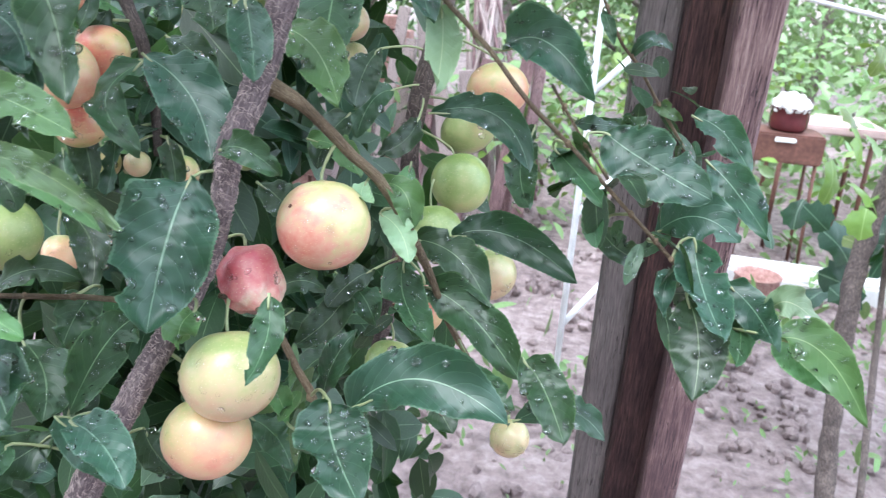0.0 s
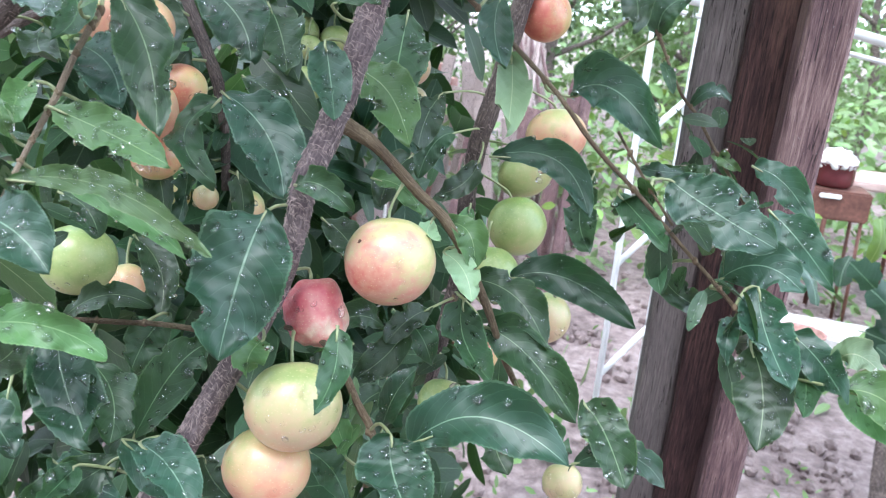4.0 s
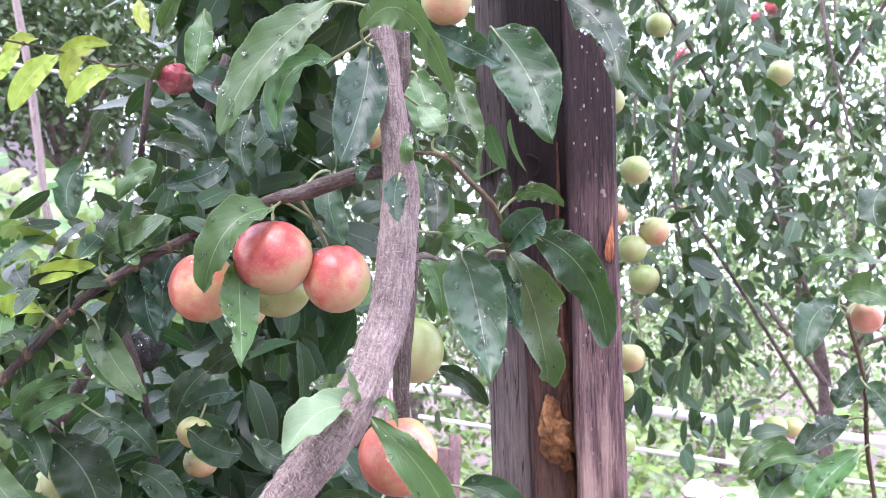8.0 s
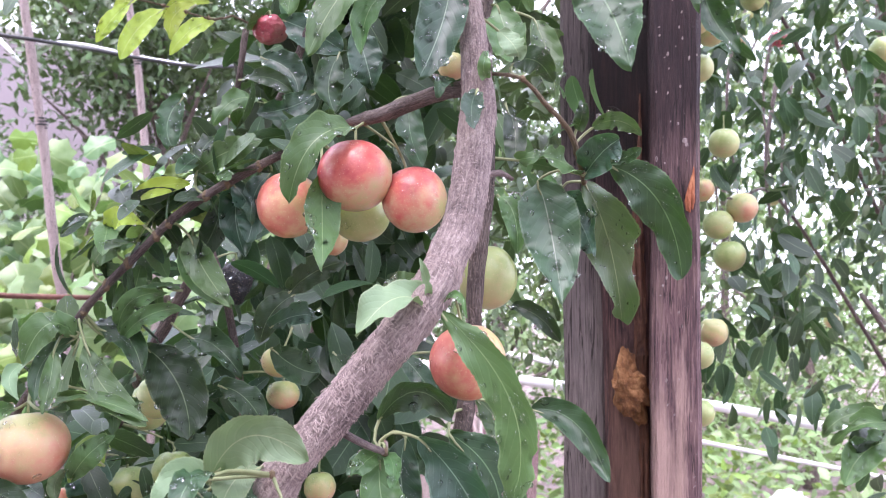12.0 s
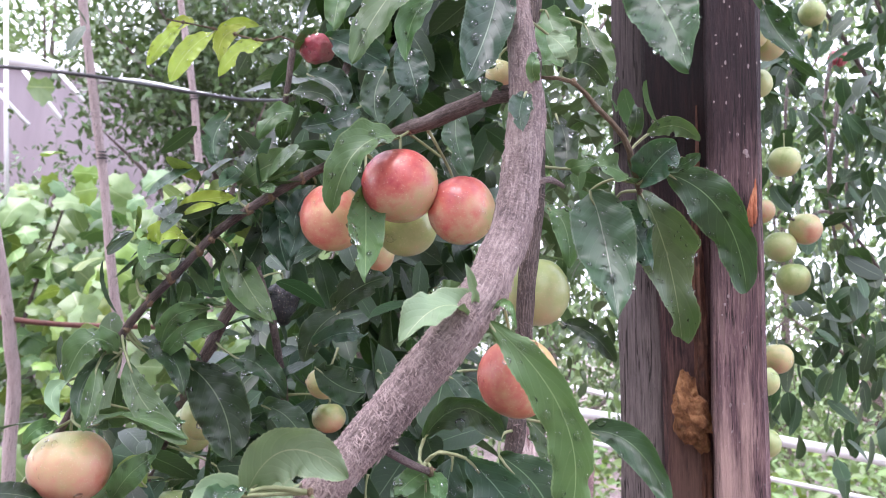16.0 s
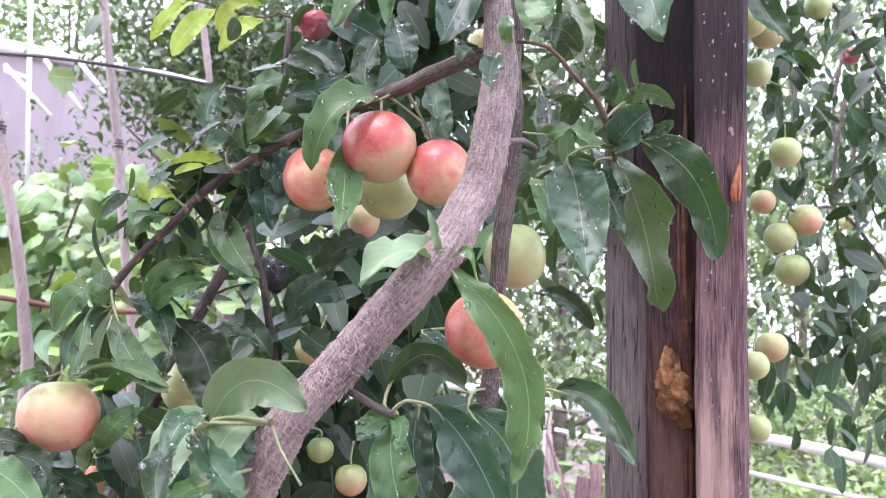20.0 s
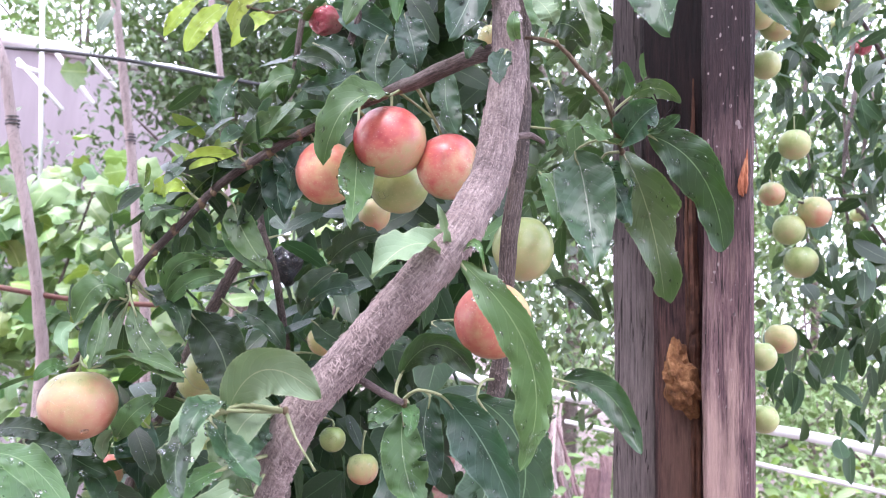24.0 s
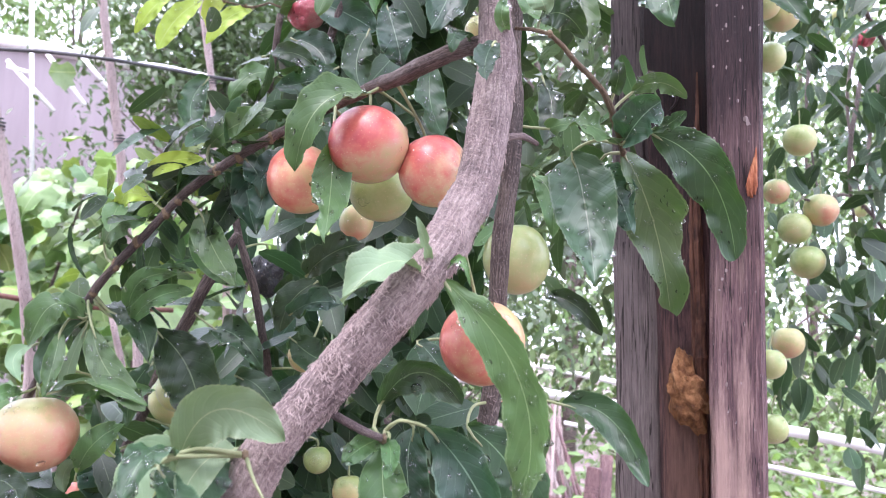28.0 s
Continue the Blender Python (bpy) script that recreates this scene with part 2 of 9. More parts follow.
def plum_material(name, ground, blush, cover, way=(-0.45, -0.35, 0.8), shrivel=0.0):
    """Skin: a ground colour, a blush that spreads over one side, pale dots and bloom."""
    m, nt, b, tc = material(name, 0.3, 0.5)
    info = nt.nodes.new("ShaderNodeObjectInfo")
    obj = nt.nodes.new("ShaderNodeVectorMath")
    nt.links.new(tc.outputs["Object"], obj.inputs[0])
    nt.links.new(info.outputs["Random"], obj.inputs[1])
    p = obj.outputs[0]
    big, mid = noise_of(nt, p, 45.0, 4, 0.6), noise_of(nt, p, 190.0, 6, 0.75)
    cen = nt.nodes.new("ShaderNodeVectorMath")
    cen.operation = "SUBTRACT"
    nt.links.new(tc.outputs["Generated"], cen.inputs[0])
    cen.inputs[1].default_value = (0.5, 0.5, 0.5)
    dot = nt.nodes.new("ShaderNodeVectorMath")
    dot.operation = "DOT_PRODUCT"
    nt.links.new(cen.outputs[0], dot.inputs[0])
    dot.inputs[1].default_value = way
    f = calc(nt, "ADD", calc(nt, "MULTIPLY", dot.outputs["Value"], 0.75), calc(nt, "MULTIPLY", calc(nt, "SUBTRACT", big, 0.5), 1.5))
    f = calc(nt, "ADD", calc(nt, "ADD", f, calc(nt, "MULTIPLY", calc(nt, "SUBTRACT", mid, 0.5), 0.6)), cover)
    col = ramp(nt, f, [(0.08, ground[0]), (0.36, ground[1]), (0.62, blush[0]), (0.95, blush[1])])
    v = nt.nodes.new("ShaderNodeTexVoronoi")
    v.inputs["Scale"].default_value = 620.0
    nt.links.new(p, v.inputs["Vector"])
    spots = calc(nt, "MULTIPLY", calc(nt, "LESS_THAN", v.outputs["Distance"], 0.16), 0.35)
    col = mixed(nt, spots, col, (0.8, 0.66, 0.42))
    nt.links.new(col, b.inputs["Base Color"])
    nt.links.new(calc(nt, "ADD", 0.2, calc(nt, "MULTIPLY", mid, 0.3)), b.inputs["Roughness"])
    b.inputs["Subsurface Weight"].default_value = 0.12
    b.inputs["Subsurface Radius"].default_value = (0.008, 0.004, 0.002)
    b.inputs["Subsurface Scale"].default_value = 0.5
    b.inputs["Coat Weight"].default_value, b.inputs["Coat Roughness"].default_value = 0.35, 0.12
    bumped(nt, b, calc(nt, "ADD", mid, calc(nt, "MULTIPLY", big, 4 * shrivel)), 0.12 + shrivel, 0.0008 + 0.002 * shrivel)
    return m


DOWN = (0.3, -0.3, -0.8)
PLUMS = {
    "red": (plum_material("plum_red", ((0.44, 0.43, 0.17), (0.59, 0.36, 0.21)), ((0.57, 0.145, 0.11), (0.38, 0.033, 0.045)), 0.52), "ripening plum with a red blush and raindrops"),
    "blush": (plum_material("plum_blush", ((0.48, 0.41, 0.16), (0.6, 0.36, 0.19)), ((0.58, 0.185, 0.125), (0.48, 0.085, 0.07)), 0.43, (-0.5, -0.5, 0.2)), "orange-pink ripening plum wet with rain"),
    "peach": (plum_material("plum_peach", ((0.41, 0.4, 0.16), (0.59, 0.41, 0.215)), ((0.63, 0.335, 0.21), (0.58, 0.2, 0.135)), 0.44, DOWN), "pale orange plum with a greenish crown"),
    "pale": (plum_material("plum_pale", ((0.3, 0.36, 0.12), (0.47, 0.41, 0.18)), ((0.55, 0.36, 0.2), (0.57, 0.2, 0.12)), 0.34, DOWN), "small pale yellow-green unripe plum"),
    "pale2": (plum_material("plum_cream_blush", ((0.31, 0.36, 0.11), (0.5, 0.43, 0.21)), ((0.57, 0.29, 0.205), (0.5, 0.1, 0.08)), 0.36, (0.25, -0.85, -0.2)), "cream-yellow plum with a pink-red blush"),
    "cream": (plum_material("plum_cream", ((0.28, 0.33, 0.115), (0.45, 0.4, 0.2)), ((0.52, 0.385, 0.23), (0.54, 0.29, 0.19)), 0.38, DOWN), "cream-yellow unripe plum with raindrops"),
    "green": (plum_material("plum_green", ((0.22, 0.31, 0.09), (0.33, 0.4, 0.14)), ((0.42, 0.45, 0.19), (0.5, 0.41, 0.2)), 0.38, DOWN), "light green unripe plum"),
    "black": (plum_material("plum_black", ((0.05, 0.05, 0.06), (0.025, 0.024, 0.03)), ((0.014, 0.013, 0.017), (0.01, 0.009, 0.012)), 0.5, DOWN, 0.9), "shrivelled black rotten plum hanging among leaves"),
    "rotten": (plum_material("plum_rotten", ((0.62, 0.48, 0.36), (0.6, 0.22, 0.2)), ((0.54, 0.1, 0.12), (0.42, 0.05, 0.07)), 0.3, (-0.4, -0.3, 0.3), 0.3), "shrivelled crimson plum with a rotten patch"),
    "crimson": (plum_material("plum_crimson", ((0.5, 0.22, 0.2), (0.52, 0.12, 0.14)), ((0.48, 0.06, 0.09), (0.34, 0.025, 0.05)), 0.4, (-0.4, -0.3, 0.3), 0.4), "small wrinkled crimson plum"),
}
def water_material(name, through_share):
    """Clear water: refraction and gloss, part of the light passing straight through."""
    m, nt, b, tc = material(name, 0.0, 0.5)
    b.inputs["Base Color"].default_value = (1, 1, 1, 1)
    b.inputs["Transmission Weight"].default_value, b.inputs["IOR"].default_value = 1.0, 1.45
    clear, share = nt.nodes.new("ShaderNodeBsdfTransparent"), nt.nodes.new("ShaderNodeMixShader")
    share.inputs[0].default_value = through_share
    nt.links.new(b.outputs[0], share.inputs[1])
    nt.links.new(clear.outputs[0], share.inputs[2])
    nt.links.new(share.outputs[0], nt.nodes["Material Output"].inputs[0])
    return m


water, water_thin = water_material("water", 0.3), water_material("water_on_fruit", 0.5)


def wood_material(name, stops, rough=0.7, spec=0.35, ring=1.0, flecks=0.0, wear=None, top_dark=1.0):
    """Weathered timber with grain along z, dark checks and worn streaks."""
    m, nt, b, tc = material(name, rough, spec)
    vec = stretched(nt, tc.outputs["Object"], (1, 1, 0.055))
    fine = noise_of(nt, vec, 620.0 * ring, 8, 0.75)
    streak = noise_of(nt, stretched(nt, tc.outputs["Object"], (1, 1, 0.14)), 70.0, 6, 0.65)
    blot = noise_of(nt, tc.outputs["Object"], 9.0, 4, 0.6)
    f = calc(nt, "ADD", calc(nt, "ADD", calc(nt, "MULTIPLY", fine, 0.56), calc(nt, "MULTIPLY", streak, 0.22)), calc(nt, "MULTIPLY", blot, 0.22))
    col = ramp(nt, f, stops)
    check = calc(nt, "LESS_THAN", fine, 0.41)
    col = mixed(nt, calc(nt, "MULTIPLY", check, 0.2), col, (0.02, 0.013, 0.012))
    split = noise_of(nt, stretched(nt, tc.outputs["Object"], (1, 1, 0.02)), 260.0, 2, 0.5)
    split = calc(nt, "MULTIPLY", calc(nt, "LESS_THAN", calc(nt, "ABSOLUTE", calc(nt, "SUBTRACT", split, 0.5)), 0.010), calc(nt, "GREATER_THAN", blot, 0.47))
    col = mixed(nt, calc(nt, "MULTIPLY", split, 0.8), col, (0.012, 0.008, 0.008))
    chips = calc(nt, "MULTIPLY", calc(nt, "GREATER_THAN", noise_of(nt, stretched(nt, tc.outputs["Object"], (1, 1, 0.6)), 420.0, 3, 0.7), 0.68), calc(nt, "GREATER_THAN", blot, 0.5))
    col = mixed(nt, calc(nt, "MULTIPLY", chips, flecks), col, (0.7, 0.66, 0.64))
    if wear:
        x0, x1, z1, pale, most = wear
        xyz = nt.nodes.new("ShaderNodeSeparateXYZ")
        nt.links.new(tc.outputs["Object"], xyz.inputs[0])
        rub = calc(nt, "ADD", calc(nt, "MULTIPLY", calc(nt, "SUBTRACT", 0.13, calc(nt, "ABSOLUTE", calc(nt, "SUBTRACT", z1 - 0.1, xyz.outputs[2]))), 9.0), calc(nt, "MULTIPLY", calc(nt, "SUBTRACT", streak, 0.5), 4.0))
        mid = calc(nt, "SUBTRACT", 1.0, calc(nt, "ABSOLUTE", calc(nt, "DIVIDE", calc(nt, "SUBTRACT", xyz.outputs[0], (x0 + x1) / 2), (x1 - x0) / 2)))
        rub = calc(nt, "MINIMUM", calc(nt, "ADD", rub, 0.1), calc(nt, "ADD", calc(nt, "MULTIPLY", mid, 2.5), calc(nt, "MULTIPLY", calc(nt, "SUBTRACT", fine, 0.5), 2.2)))
        rub = calc(nt, "MINIMUM", calc(nt, "MAXIMUM", rub, 0.0), 1.0)
        col = mixed(nt, calc(nt, "MULTIPLY", rub, most * 0.75), col, pale)
        # multiplies the colour down above z1 + 0.07, so upper wood is darker
        darken = calc(nt, "ADD", calc(nt, "MULTIPLY", calc(nt, "SUBTRACT", xyz.outputs[2], z1 + 0.07), 9.0), calc(nt, "MULTIPLY", calc(nt, "SUBTRACT", streak, 0.5), 3.0))
        darken = calc(nt, "MINIMUM", calc(nt, "MAXIMUM", darken, 0.0), top_dark)
        col = mixed(nt, darken, col, (0.17, 0.14, 0.153), "MULTIPLY")
    nt.links.new(col, b.inputs["Base Color"])
    bumped(nt, b, calc(nt, "ADD", fine, streak), 1.0, 0.0025)
    return m


wood_grey = wood_material("wood_grey_weathered", [(0.34, (0.085, 0.069, 0.067)), (0.5, (0.21, 0.175, 0.17)), (0.66, (0.38, 0.32, 0.305))], wear=(0.0775, 0.113, 1.48, (0.4, 0.33, 0.32), 0.0), top_dark=0.6)
wood_dark = wood_material("wood_dark_brown", [(0.41, (0.018, 0.009, 0.01)), (0.5, (0.07, 0.036, 0.037)), (0.6, (0.18, 0.095, 0.08))], 0.5, wear=(0.112, 0.147, 1.50, (0.34, 0.2, 0.15), 0.6))
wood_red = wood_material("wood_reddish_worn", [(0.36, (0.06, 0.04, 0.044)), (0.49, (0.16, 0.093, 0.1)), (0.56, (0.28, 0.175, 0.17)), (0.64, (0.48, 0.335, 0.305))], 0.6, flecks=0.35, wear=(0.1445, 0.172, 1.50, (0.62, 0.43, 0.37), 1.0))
wood_rot = grain_material("wood_rotten", [(0.34, (0.055, 0.022, 0.012)), (0.5, (0.25, 0.115, 0.048)), (0.66, (0.5, 0.27, 0.125))], 160, rough=0.9, bump=1.0, depth=0.004)
wood_fibre = grain_material("wood_brown_fibre", [(0.36, (0.035, 0.015, 0.011)), (0.64, (0.17, 0.075, 0.045))], 500, (1, 1, 0.1), rough=0.8, bump=1.0)
wood_fresh = grain_material("wood_fresh_break", [(0.36, (0.2, 0.06, 0.03)), (0.5, (0.4, 0.13, 0.06)), (0.64, (0.6, 0.27, 0.14))], 700, (1, 1, 0.12), bump=1.0)
stake_wood = wood_material("stake_wood", [(0.3, (0.16, 0.115, 0.105)), (0.5, (0.33, 0.26, 0.25)), (0.7, (0.5, 0.42, 0.41))])
board_wood = wood_material("shed_board", [(0.3, (0.2, 0.165, 0.17)), (0.5, (0.3, 0.255, 0.27)), (0.7, (0.4, 0.345, 0.365))], ring=0.2)
soil = grain_material("soil", [(0.36, (0.11, 0.078, 0.077)), (0.5, (0.25, 0.188, 0.183)), (0.64, (0.4, 0.32, 0.31))], 22, rough=0.9, bump=1.0, depth=0.03)
white_paint = grain_material("white_paint", [(0.3, (0.66, 0.66, 0.66)), (0.6, (0.82, 0.82, 0.82))], 30, rough=0.4, bump=0.1)
rust = grain_material("rusty_iron", [(0.3, (0.05, 0.02, 0.015)), (0.55, (0.13, 0.055, 0.04)), (0.75, (0.24, 0.11, 0.08))], 60, rough=0.7, bump=0.5)
enamel = grain_material("dark_red_enamel", [(0.3, (0.06, 0.012, 0.015)), (0.7, (0.13, 0.025, 0.03))], 20, rough=0.2, bump=0.05, spec=0.6)
ash = grain_material("pale_ash", [(0.3, (0.5, 0.48, 0.46)), (0.7, (0.8, 0.78, 0.76))], 40, rough=0.9, bump=0.8, depth=0.01)
brick = grain_material("brick", [(0.36, (0.2, 0.1, 0.085)), (0.5, (0.34, 0.19, 0.165)), (0.64, (0.46, 0.3, 0.27))], 70, rough=0.9, bump=0.7)
pink_slab = grain_material("pinkish_slab", [(0.3, (0.36, 0.24, 0.22)), (0.7, (0.55, 0.42, 0.39))], 14, rough=0.85, bump=0.4)
cable_black = grain_material("black_rubber", [(0.3, (0.02, 0.02, 0.022)), (0.7, (0.05, 0.05, 0.055))], 40, rough=0.5, bump=0.1)
concrete = grain_material("pale_concrete", [(0.3, (0.42, 0.4, 0.39)), (0.7, (0.66, 0.64, 0.62))], 16, rough=0.9, bump=0.5)
roof_sheet = grain_material("roof_sheet", [(0.3, (0.24, 0.2, 0.215)), (0.7, (0.36, 0.305, 0.325))], 5, (1, 1, 0.1), rough=0.8, bump=0.3)


# ---- building tools ----
def mesh_object(name, bm, mat, smooth=True):
    me = bpy.data.meshes.new(name)
    bm.to_mesh(me)
    bm.free()
    if smooth:
        me.shade_smooth()
    me.materials.append(mat)
    return new(name, me)


def part(name, bm, mat, parent, label="", smooth=True):
    ob = mesh_object(name, bm, mat, smooth)
    ob.parent = parent
    ob.matrix_parent_inverse = parent.matrix_world.inverted() if parent.parent is None else Matrix()
    return tagged(ob, label=label)


def thing(name, at, label, category, group="", kind=""):
    ob = new(name)
    ob.location = at
    ob.empty_display_size = 0.05
    ob.matrix_world = Matrix.Translation(at)
    return tagged(ob, label, category, group, kind)


def curve_through(points, step):
    """A smooth line (x, y, z, r) through the given stations, one sample each step metres."""
    p = [np.array(q, float) for q in points]
    p = [2 * p[0] - p[1]] + p + [2 * p[-1] - p[-2]]
    line = []
    for a, b, c, d in zip(p, p[1:], p[2:], p[3:]):
        n = max(2, int(np.linalg.norm((c - b)[:3]) / step))
        for k in range(n):
            s = k / n
            line.append(0.5 * (2 * b + (c - a) * s + (2 * a - 5 * b + 4 * c - d) * s**2 + (3 * b - a - 3 * c + d) * s**3))
    return line + [p[-2]]


def tube(line, sides=10, lumps=0.0, seed=0):
    """A round body along the line, with uneven bark, closed ends and u round, v along in metres."""
    bm = bmesh.new()
    uv = bm.loops.layers.uv.new("uv")
    rings, run, up = [], 0.0, Vector((0.3, 0.8, 0.5))
    for i, q in enumerate(line):
        here = Vector(q[:3])
        ahead = Vector(line[min(i + 1, len(line) - 1)][:3]) - Vector(line[max(i - 1, 0)][:3])
        ahead.normalize()
        a = (up - ahead * up.dot(ahead)).normalized()
        b, up = ahead.cross(a), a
        if i:
            run += (here - Vector(line[i - 1][:3])).length
        ring = []
        for k in range(sides):
            w = 2 * math.pi * k / sides
            d = a * math.cos(w) + b * math.sin(w)
            r = q[3] * (1 + lumps * (noise.noise((here + d * 0.02) * 60 + Vector((seed, 0, 0))) + 0.6 * noise.noise((here + d * 0.01) * 220)))
            ring.append(bm.verts.new(here + d * r))
        rings.append((ring, run))
    for (r0, v0), (r1, v1) in zip(rings, rings[1:]):
        for k in range(sides):
            j = (k + 1) % sides
            f = bm.faces.new((r0[k], r0[j], r1[j], r1[k]))
            for loop, u, v in zip(f.loops, (k, k + 1, k + 1, k), (v0, v0, v1, v1)):
                loop[uv].uv = (u / sides, v * 10)
    bm.faces.new(rings[0][0][::-1])
    bm.faces.new(rings[-1][0])
    return bm


def box(size, at=(0, 0, 0), bevel=0.0, turn=None):
    bm = bmesh.new()
    bmesh.ops.create_cube(bm, size=1)
    bmesh.ops.scale(bm, vec=size, verts=bm.verts)
    if bevel:
        bmesh.ops.bevel(bm, geom=bm.edges[:], offset=bevel, segments=2, affect="EDGES")
    if turn:
        bmesh.ops.transform(bm, matrix=turn, verts=bm.verts)
    bmesh.ops.translate(bm, vec=at, verts=bm.verts)
    return bm


def rod(a, b, r, sides=10):
    return tube([(*a, r), (*b, r)], sides)


def drops_on(at, normal, r, seed, mat=None):
    """Flattened water drops, each a closed dome sitting at a point with its normal, in one mesh."""
    g = np.random.default_rng(seed)
    at, N, r = np.asarray(at, float), np.asarray(normal, float), np.asarray(r, float)
    n = len(at)
    A = np.cross(N, g.normal(0, 1, (n, 3)))
    A /= np.linalg.norm(A, axis=1, keepdims=True) + 1e-9
    S = np.cross(N, A) * g.uniform(1.0, 1.45, (n, 1))
    local, tri = [(0, 0, 0.72)], []
    for w, h in ((0.6, 0.6), (0.93, 0.3), (1.0, 0.0), (0.75, -0.22)):
        local += [(w * math.cos(math.pi * k / 4), w * math.sin(math.pi * k / 4), h) for k in range(8)]
    local.append((0, 0, -0.25))
    for k in range(8):
        j = (k + 1) % 8
        tri += [(0, 1 + k, 1 + j), (33, 25 + j, 25 + k)]
        for b in (1, 9, 17):
            tri += [(b + k, b + 8 + k, b + 8 + j), (b + k, b + 8 + j, b + j)]
    q = np.array(local)
    V = at[:, None] + r[:, None, None] * (A[:, None] * q[None, :, :1] + S[:, None] * q[None, :, 1:2] + N[:, None] * q[None, :, 2:])
    T = (np.array(tri)[None] + len(q) * np.arange(n)[:, None, None]).reshape(-1, 3)
    me = bpy.data.meshes.new("water")
    me.vertices.add(n * len(q))
    me.vertices.foreach_set("co", V.ravel())
    me.loops.add(T.size)
    me.loops.foreach_set("vertex_index", T.ravel().astype(np.int32))
    me.polygons.add(len(T))
    me.polygons.foreach_set("loop_start", np.arange(0, T.size, 3, dtype=np.int32))
    me.update(calc_edges=True)
    me.shade_smooth()
    me.materials.append(mat or water)
    return tagged(new("water", me), kind="stuff")


rng = random.Random(11)

# ---- the plum tree that the camera stands at ----
tree = thing("plum_tree", (-0.15, 0.42, 0.0), "wet plum tree with grey-purple limbs and glossy leaves beside a post", "tree")


def bark_flakes(line, lumps, seed, n):
    """Short pale curls of peeling bark that stand off a limb, in one mesh."""
    g = random.Random(seed)
    bm = bmesh.new()
    for _ in range(n):
        i = g.randint(1, len(line) - 2)
        w = g.random()
        q = line[i] * (1 - w) + line[i + 1] * w
        if 1.565 < q[2] < 1.75 and g.random() < 0.7:
            continue
        here, ahead = Vector(q[:3]), (Vector(line[i + 1][:3]) - Vector(line[i - 1][:3])).normalized()
        d = Vector((g.gauss(0, 1), g.gauss(-0.5, 1), g.gauss(0, 1)))
        d = (d - ahead * d.dot(ahead)).normalized()
        t = Matrix.Rotation(g.choice((1, 1, 1, 0)) * 1.25 + g.gauss(0, 0.35), 3, d) @ ahead
        out = q[3] * (1 + lumps * (noise.noise((here + d * 0.02) * 60 + Vector((seed, 0, 0))) + 0.6 * noise.noise((here + d * 0.01) * 220)))
        long, wide = g.uniform(0.0007, 0.0021), g.uniform(0.00012, 0.00026)
        curl = g.uniform(-0.9, 0.9)
        side, rows = t.cross(d), []
        for k in range(4):
            f = k / 3 - 0.5
            p = here + d * (out - 0.0002 + 0.0006 * k / 3 - 1.2 * (f * long) ** 2 / q[3] * 0.4) + t * f * long * 2 + side * curl * f * f * long * 2
            taper = (0.4, 1.0, 0.9, 0.3)[k]
            rows.append([bm.verts.new(p + side * wide * taper), bm.verts.new(p + d * 0.00022), bm.verts.new(p - side * wide * taper)])
        for a, b in zip(rows, rows[1:]):
            for k in (0, 1):
                bm.faces.new((a[k], a[k + 1], b[k + 1], b[k]))
    return bm


def limb(name, stations, mat, label):
    r = max(s[3] for s in stations)
    line = curve_through(stations, 0.006 if r > 0.006 else 0.009)
    lumps, seed = 0.13 if r > 0.0075 else 0.24, rng.random() * 9
    part(name, tube(line, 18 if r > 0.006 else 8, lumps, seed), mat, tree, label)
    if r > 0.006:
        flakes = part("peeling_bark", bark_flakes(line, lumps, seed, 4200 if r > 0.0075 else 600), bark_flake, tree, "pale curls of peeling bark")
        tagged(flakes, "pale curls of peeling bark", kind="stuff")


def bud(at, r):
    """A small scarred knuckle where a stalk leaves its twig."""
    bm = bmesh.new()
    bmesh.ops.create_icosphere(bm, subdivisions=2, radius=r)
    for v in bm.verts:
        v.co *= 1 + 0.45 * noise.noise(v.co * 900 + Vector(at) * 70)
        v.co.z *= 1.35
    bmesh.ops.translate(bm, vec=Vector(at), verts=bm.verts)
    part("bud", bm, twigbark, tree)


